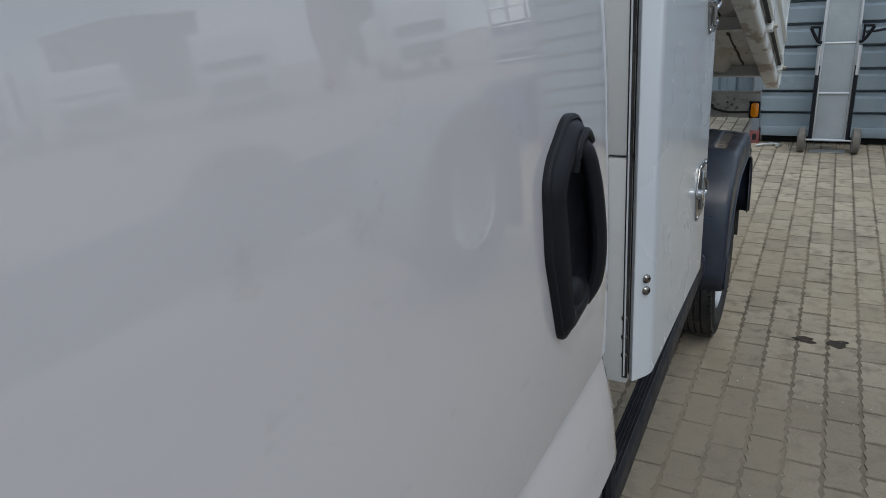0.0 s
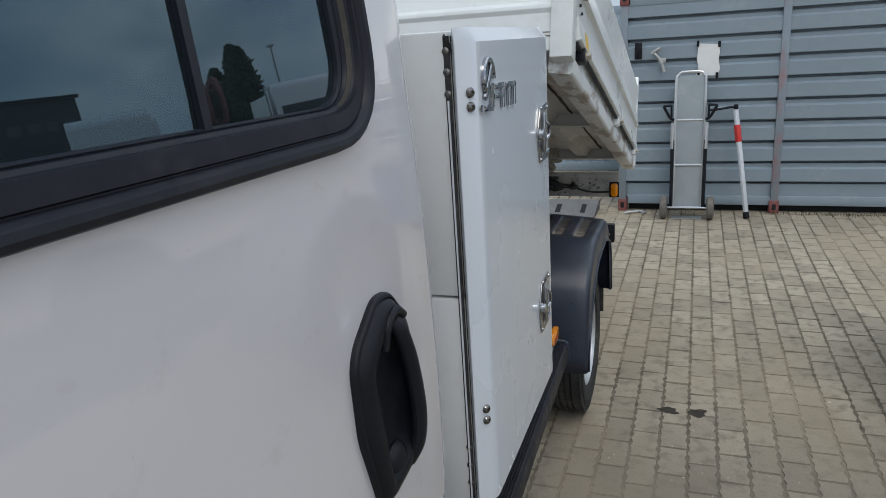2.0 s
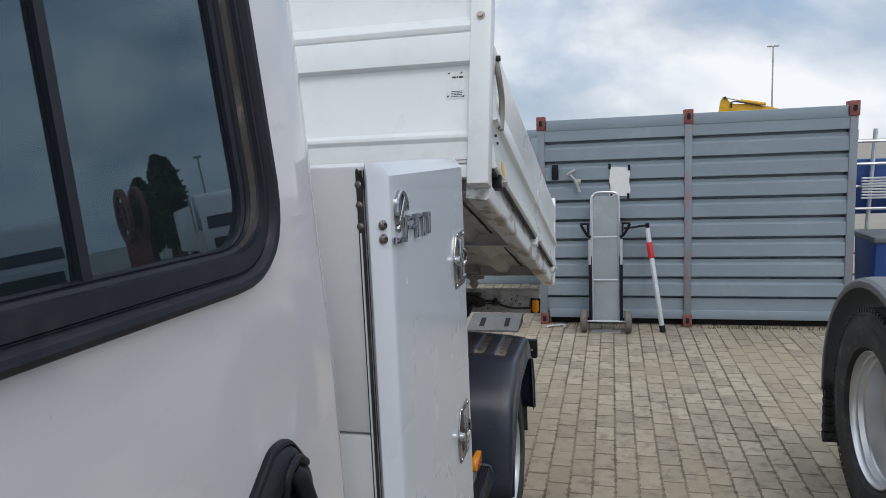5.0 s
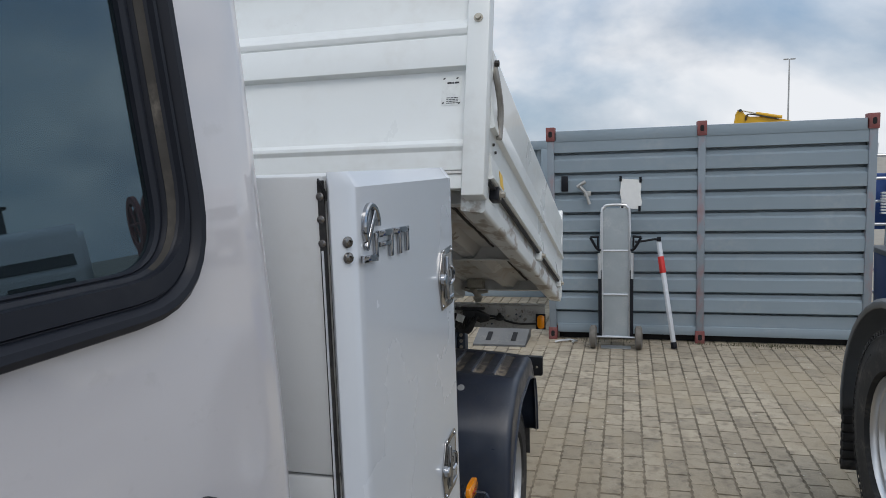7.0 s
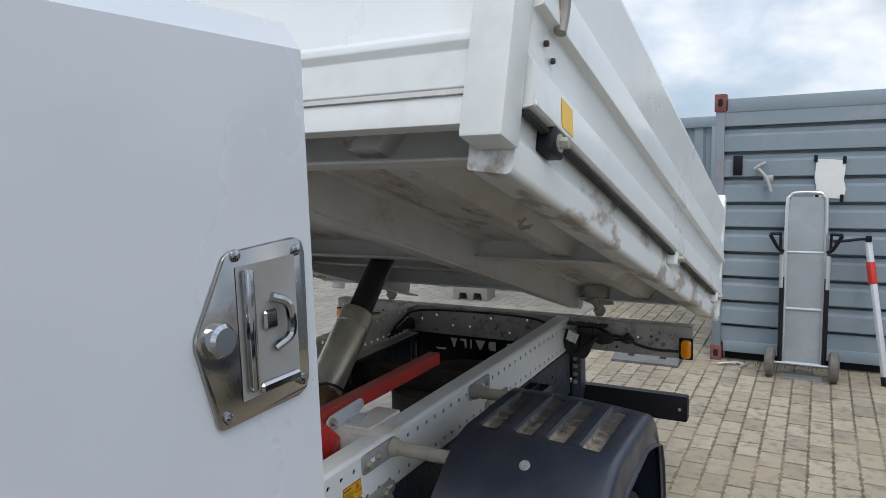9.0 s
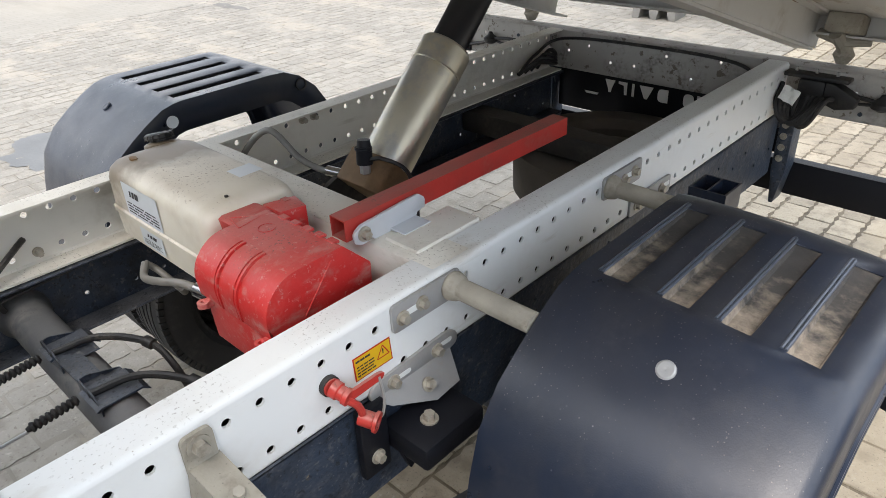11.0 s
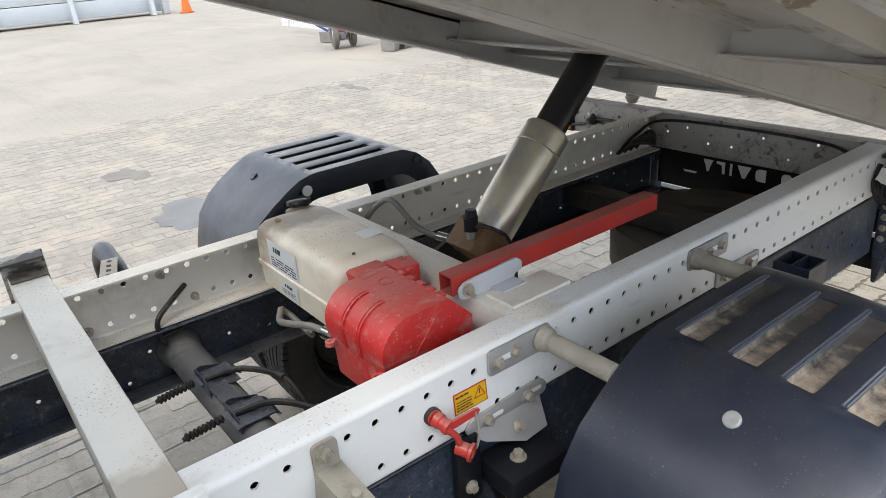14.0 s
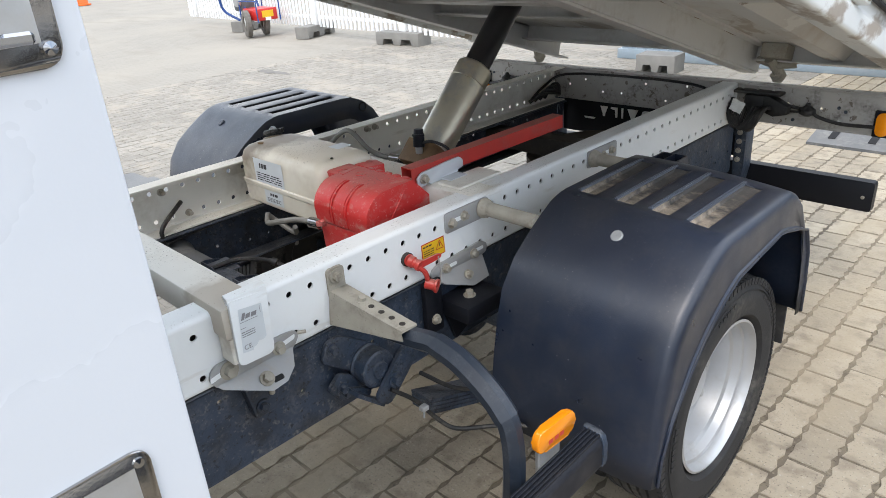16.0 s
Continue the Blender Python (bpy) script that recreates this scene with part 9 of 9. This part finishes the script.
for x in (-10.3, -7.9):
    bm = B()
    cyl(bm, (x, 12.12, 0.32), (x, 12.35, 0.32), 0.32, n=24)
    w = part("wheel", bm, RUBBER, cr)
    bm = B()
    cyl(bm, (x, 12.11, 0.32), (x, 12.12, 0.32), 0.2, n=20)
    part("hub_cap", bm, ALU_RIM, w)

sb = thing("steel_beams", (-30, 10.5, 0), "pale grey steel loading ramp beams stored in the yard", "beams")
for x0, x1, z0, z1 in ((-30.6, -29.0, 0.80, 1.15), (-30.4, -29.2, 1.20, 1.50), (-30.2, -28.9, 0.12, 0.74)):
    bm = B()
    box(bm, x0, x1, 1.5, 10.7, z0, z1, 0.02)
    part("beam", bm, STEEL_PALE, sb)
for y in (2.2, 4.6, 7.4, 10.3):
    bm = B()
    prism(bm, [(-28.9, 0.0), (-28.5, 0.0), (-28.72, 1.15), (-28.9, 1.15)], "y", y - 0.08, y + 0.08, 0.01)
    part("support", bm, STEEL_PALE, sb)
bm = B()
box(bm, -28.9, -28.6, 10.7, 10.95, 0.0, 1.6, 0.02)
part("end_frame", bm, STEEL_PALE, sb)
cn = thing("traffic_cone", (-28.0, 11.4, 0), "orange traffic cone beside the steel beams", "cone")
bm = B()
lathe(bm, [(0.0, 0.28), (0.05, 0.28), (0.06, 0.2), (0.9, 0.06), (0.92, 0.0)], (-28.0, 11.4, 0), (0, 0, 1), 20)
part("cone_body", bm, ORANGE, cn)
bx = thing("white_van", (-38, 2.0, 0), "white van body far across the yard", "van")
bm = B()
box(bm, -42, -37, -2.5, 6.5, 0.45, 2.6, 0.15)
part("body", bm, BED_WHITE, bx)
for y in (-1.2, 5.0):
    bm = B()
    cyl(bm, (-37.2, y, 0.4), (-36.95, y, 0.4), 0.4, n=22)
    part("wheel", bm, RUBBER, bx)

# ---- across the yard: parked trucks, poplar, mast, mirrored in the cab glass ----
def parked_truck(x, y, yaw, h):
    o = thing("parked_truck", (x, y, 0), "white parked truck across the yard", "truck", "parked trucks across the yard")
    M = Matrix.Translation((x, y, 0)) @ Matrix.Rotation(yaw, 4, "Z")
    bm = B()
    prism(bm, round_poly([(-1.1, 0.6), (1.05, 0.6), (1.1, 1.6), (0.85, h - 0.2), (0.6, h), (-1.1, h)], 0.12, 4), "y", -1.22, 1.22, 0.05, M)
    body = part("cab", bm, CAB_WHITE, o)
    bm = B()
    vs = [(1.115, -1.02, 1.72), (1.115, 1.02, 1.72), (0.93, 0.98, h - 0.70), (0.93, -0.98, h - 0.70)]
    bm.faces.new([bm.verts.new(M @ Vector(v)) for v in vs])
    part("windscreen", bm, PISTON, o)
    bm = B()
    box(bm, 1.05, 1.13, -0.9, 0.9, 0.75, 1.35, 0.03, 2, M)
    part("grille", bm, CABIN_DARK, o)
    for s in (-1, 1):
        bm = B()
        vs = [(-0.15, s * 1.225, 1.75), (0.72, s * 1.225, 1.75), (0.60, s * 1.225, h - 0.75), (-0.15, s * 1.225, h - 0.75)]
        bm.faces.new([bm.verts.new(M @ Vector(v)) for v in vs])
        part("side_window", bm, PISTON, o)
        for wx in (0.1, -3.6):
            bm = B()
            cyl(bm, M @ Vector((wx, s * 0.85, 0.5)), M @ Vector((wx, s * 1.18, 0.5)), 0.5, n=24)
            part("wheel", bm, RUBBER, o)
    bm = B()
    box(bm, -7.0, -1.3, -1.2, 1.2, 0.9, h - 0.3, 0.05, 2, M)
    part("load_body", bm, BED_WHITE, o)


for x, y, yaw, h in ((18.5, 17.0, -2.4, 3.0), (21.0, 20.0, -2.4, 2.9), (15.5, 24.0, -2.3, 3.1), (23.5, 15.0, -2.45, 2.7), (26.0, 12.5, -2.5, 3.0)):
    parked_truck(x, y, yaw, h)
hr = thing("hose_reel", (17.5, 21.0, 0), "red hose reel on a trailer among the trucks", "reel")
for k, ax in enumerate((-0.26, 0.26)):
    bm = B()
    c = Vector((17.5, 21.0, 2.75)) + Vector((0.62, -0.78, 0)) * ax
    lathe(bm, [(-0.07, 0.74), (-0.07, 1.0), (0.07, 1.0), (0.07, 0.74)], c, (0.62, -0.78, 0), 36, closed=True)
    for j in range(6):
        a = j * math.tau / 6
        side = Vector((0.78, 0.62, 0)) * math.cos(a) + Vector((0, 0, 1)) * math.sin(a)
        tube(bm, [c, c + side * 0.78], 0.05, 6, steps=1)
    part("rim", bm, CASTING, hr, "faded red reel rim")
bm = B()
cyl(bm, Vector((17.5, 21.0, 2.75)) - Vector((0.62, -0.78, 0)) * 0.26, Vector((17.5, 21.0, 2.75)) + Vector((0.62, -0.78, 0)) * 0.26, 0.5, n=24)
part("drum", bm, RUBBER, hr)
bm = B()
box(bm, 17.2, 17.8, 20.7, 21.3, 0.0, 1.9, 0.03)
part("stand", bm, CASTING, hr)


def poplar(x, y, h, seed):
    rg = random.Random(seed)
    o = thing("poplar_tree", (x, y, 0), "dark green columnar poplar tree beyond the yard", "tree")
    bm = B()
    cyl(bm, (x, y, 0), (x, y, h * 0.82), 0.35, 0.05, n=10)
    for k in range(16):
        z = h * (0.15 + 0.045 * k)
        a = rg.uniform(0, math.tau)
        tube(bm, [(x, y, z), (x + math.cos(a) * 0.5, y + math.sin(a) * 0.5, z + 0.5), (x + math.cos(a) * 0.7, y + math.sin(a) * 0.7, z + 1.0)], 0.05, 6)
    part("trunk", bm, BARK, o)
    verts, faces = [], []
    for k in range(5200):
        t = rg.random() ** 0.8
        z = h * (0.10 + 0.90 * t)
        rad = 1.35 * min(1.0, 0.45 + 2.2 * t) * min(1.0, (1.02 - t) * 2.4) ** 0.6 * (0.85 + 0.5 * noise.noise(Vector((t * 9, k % 5, seed))))
        a = rg.uniform(0, math.tau)
        q = math.sqrt(rg.random()) * rad
        c = Vector((x + q * math.cos(a), y + q * math.sin(a), z))
        u = Vector((rg.gauss(0, 1), rg.gauss(0, 1), rg.gauss(0, 1))).normalized() * rg.uniform(0.12, 0.26)
        v = u.orthogonal().normalized() * u.length * 0.8
        i = len(verts)
        verts += [c - u, c + v, c + u, c - v]
        faces.append((i, i + 1, i + 2, i + 3))
    me = bpy.data.meshes.new("crown")
    me.from_pydata([tuple(v) for v in verts], [], faces)
    me.materials.append(LEAF)
    cw = new("crown", me)
    cw.parent = o
    cw.matrix_parent_inverse = Matrix.Translation(-o.location)


poplar(33.4, 46.0, 7.7, 3)
poplar(34.6, 46.9, 8.1, 8)
poplar(36.3, 46.5, 6.6, 5)
wh = thing("dark_warehouse", (66, 50, 0), "dark grey flat-roofed warehouse beyond the parked trucks", "building")
bm = B()
box(bm, 61.5, 74, 46, 56, 0, 8.4, 0.02)
part("wall", bm, WAREHOUSE, wh)
bm = B()
box(bm, 61.2, 74.3, 45.7, 56.3, 8.4, 8.75, 0.02)
part("roof", bm, CABIN_DARK, wh)
for k in range(4):
    bm = B()
    box(bm, 61.44, 61.49, 47.2 + 2.2 * k, 48.6 + 2.2 * k, 5.4, 6.4, 0.01, 1)
    part("window", bm, TUBE_GREY, wh)
    bm = B()
    box(bm, 62.6 + 2.8 * k, 64.2 + 2.8 * k, 45.94, 45.99, 5.4, 6.4, 0.01, 1)
    part("window", bm, TUBE_GREY, wh)
m2 = thing("lamp_mast", (31.0, 47.0, 0), "tall grey yard lamp mast", "street lamp")
bm = B()
cyl(bm, (31.0, 47.0, 0), (31.0, 47.0, 7.2), 0.10, 0.07, n=10)
box(bm, 30.7, 31.3, 46.9, 47.1, 7.15, 7.35, 0.02)
part("mast", bm, GALV, m2)

# ---- stains on the paving ----
def stain(x, y, rx, ry, mat, seed, label):
    rg = random.Random(seed)
    bm = B()
    n = 150
    ph = [rg.uniform(0, math.tau) for _ in range(4)]
    ring = []
    for k in range(n):
        a = k * math.tau / n
        q = 1 + 0.22 * math.sin(2 * a + ph[0]) + 0.16 * math.sin(3 * a + ph[1]) + 0.10 * math.sin(5 * a + ph[2]) + 0.06 * math.sin(9 * a + ph[3]) + 0.10 * noise.noise(Vector((math.cos(a) * 6, math.sin(a) * 6, seed))) + 0.08 * noise.noise(Vector((math.cos(a) * 17, math.sin(a) * 17, seed)))
        ring.append(bm.verts.new((x + rx * q * math.cos(a), y + ry * q * math.sin(a), 0.0025)))
    bm.faces.new(ring)
    o = link("paving_stain", bm, mat)
    tagged(o, label, "stain", kind="structure")


WET = material("damp_stain", (0.125, 0.122, 0.115), 0.42, vary=0.3, scale=4, bump=0.1, bump_scale=60)
FAINT = material("faint_stain", (0.185, 0.17, 0.15), 0.85, vary=0.25, scale=6, bump=0.1, bump_scale=90)
OIL = material("oil_stain", (0.07, 0.06, 0.05), 0.95, spec=0.1, vary=0.3, scale=20, bump=0.2, bump_scale=120)
stain(-3.50, 2.92, 0.34, 0.30, WET, 1, "damp patch on the paving beside the truck")
stain(-5.05, 2.84, 0.22, 0.16, FAINT, 2, "faint brown stain on the paving")
stain(-6.9, 6.3, 0.30, 0.10, FAINT, 4, "faint brown stain on the paving")
stain(1.419, 2.716, 0.048, 0.028, OIL, 5, "small dark oil spot on the paving")
stain(1.550, 2.720, 0.050, 0.032, OIL, 6, "small dark oil spot on the paving")

# ---- block paving: single stones ----
pave = thing("pavement", (0, 3, 0), "weathered grey-brown block paving with sandy joints", "paving", kind="structure")
PW, PL = 0.1237, 0.207


def stone_shape(rg):
    """Outline with toothed long sides, worn corners and straight ends."""
    w, h = PW / 2 - 0.0046, PL / 2 - 0.0036
    side = [-1.0, -0.62, -0.30, 0.05, 0.38, 0.66, 1.0]
    tooth = [-0.001, 0.0048, -0.0042, 0.0046, -0.0046, 0.0042, -0.0008]
    right = [(w + t + rg.uniform(-0.0024, 0.0018), h * q + rg.uniform(-0.002, 0.002)) for q, t in zip(side, tooth)]
    left = [(-w + t + rg.uniform(-0.0018, 0.0024), h * q + rg.uniform(-0.002, 0.002)) for q, t in zip(side, tooth)]
    return right + left[::-1]


def stone_mesh(rg):
    outl = stone_shape(rg)
    n = len(outl)
    jit = rg.uniform(-0.0018, 0.0016)
    vs = [(x, y, -0.016) for x, y in outl] + [(x * 0.955, y * 0.972, jit) for x, y in outl]
    fs = [tuple(range(n, 2 * n))]
    for k in range(n):
        q = (k + 1) % n
        fs.append((k, q, n + q, n + k))
    return vs, fs


rg = random.Random(12)
kinds = []
for i in range(9):
    v, f = stone_mesh(rg)
    me = bpy.data.meshes.new("paver")
    me.from_pydata(v, [], f)
    me.materials.append(PAVER)
    kinds.append((me, v, f))
PX0, PY0 = -0.035, 0.010
fields = {"paving_field": ([], [], PAVER_REST), "sanded_paving_field": ([], [], PAVER_PALE)}
count = 0
for i in range(-60, 37):
    x = PX0 + i * PW
    for j in range(-12, 46):
        y = PY0 + j * PL + (PL / 2 if i % 2 else 0)
        if CX[0] - 0.1 < x < CX[2] + 0.1 and y > CY + 0.25:
            continue
        if 1.15 < x < 2.15 and 1.35 < y < 5.2 and count < 300:
            count += 1
            o = new("paver", rg.choice(kinds)[0])
            o.parent = pave
            o.location = (x, y - 3, 0)
            o.rotation_euler = (rg.gauss(0, 0.006), rg.gauss(0, 0.008), rg.gauss(0, 0.009))
        else:
            _, v, f = rg.choice(kinds)
            allv, allf, _ = fields["paving_field" if x > -0.72 else "sanded_paving_field"]
            b0 = len(allv)
            a = rg.gauss(0, 0.007)
            tx, ty = rg.gauss(0, 0.008), rg.gauss(0, 0.006)
            allv += [(x + p[0] - a * p[1], y + p[1] + a * p[0], p[2] + tx * p[0] + ty * p[1]) for p in v]
            allf += [tuple(b0 + k for k in q) for q in f]
for fname, (allv, allf, fmat) in fields.items():
    me = bpy.data.meshes.new(fname)
    me.from_pydata(allv, [], allf)
    me.materials.append(fmat)
    fo = new(fname, me)
    fo.parent = pave
    fo.matrix_parent_inverse = Matrix.Translation(-pave.location)
    tagged(fo, kind="stuff")
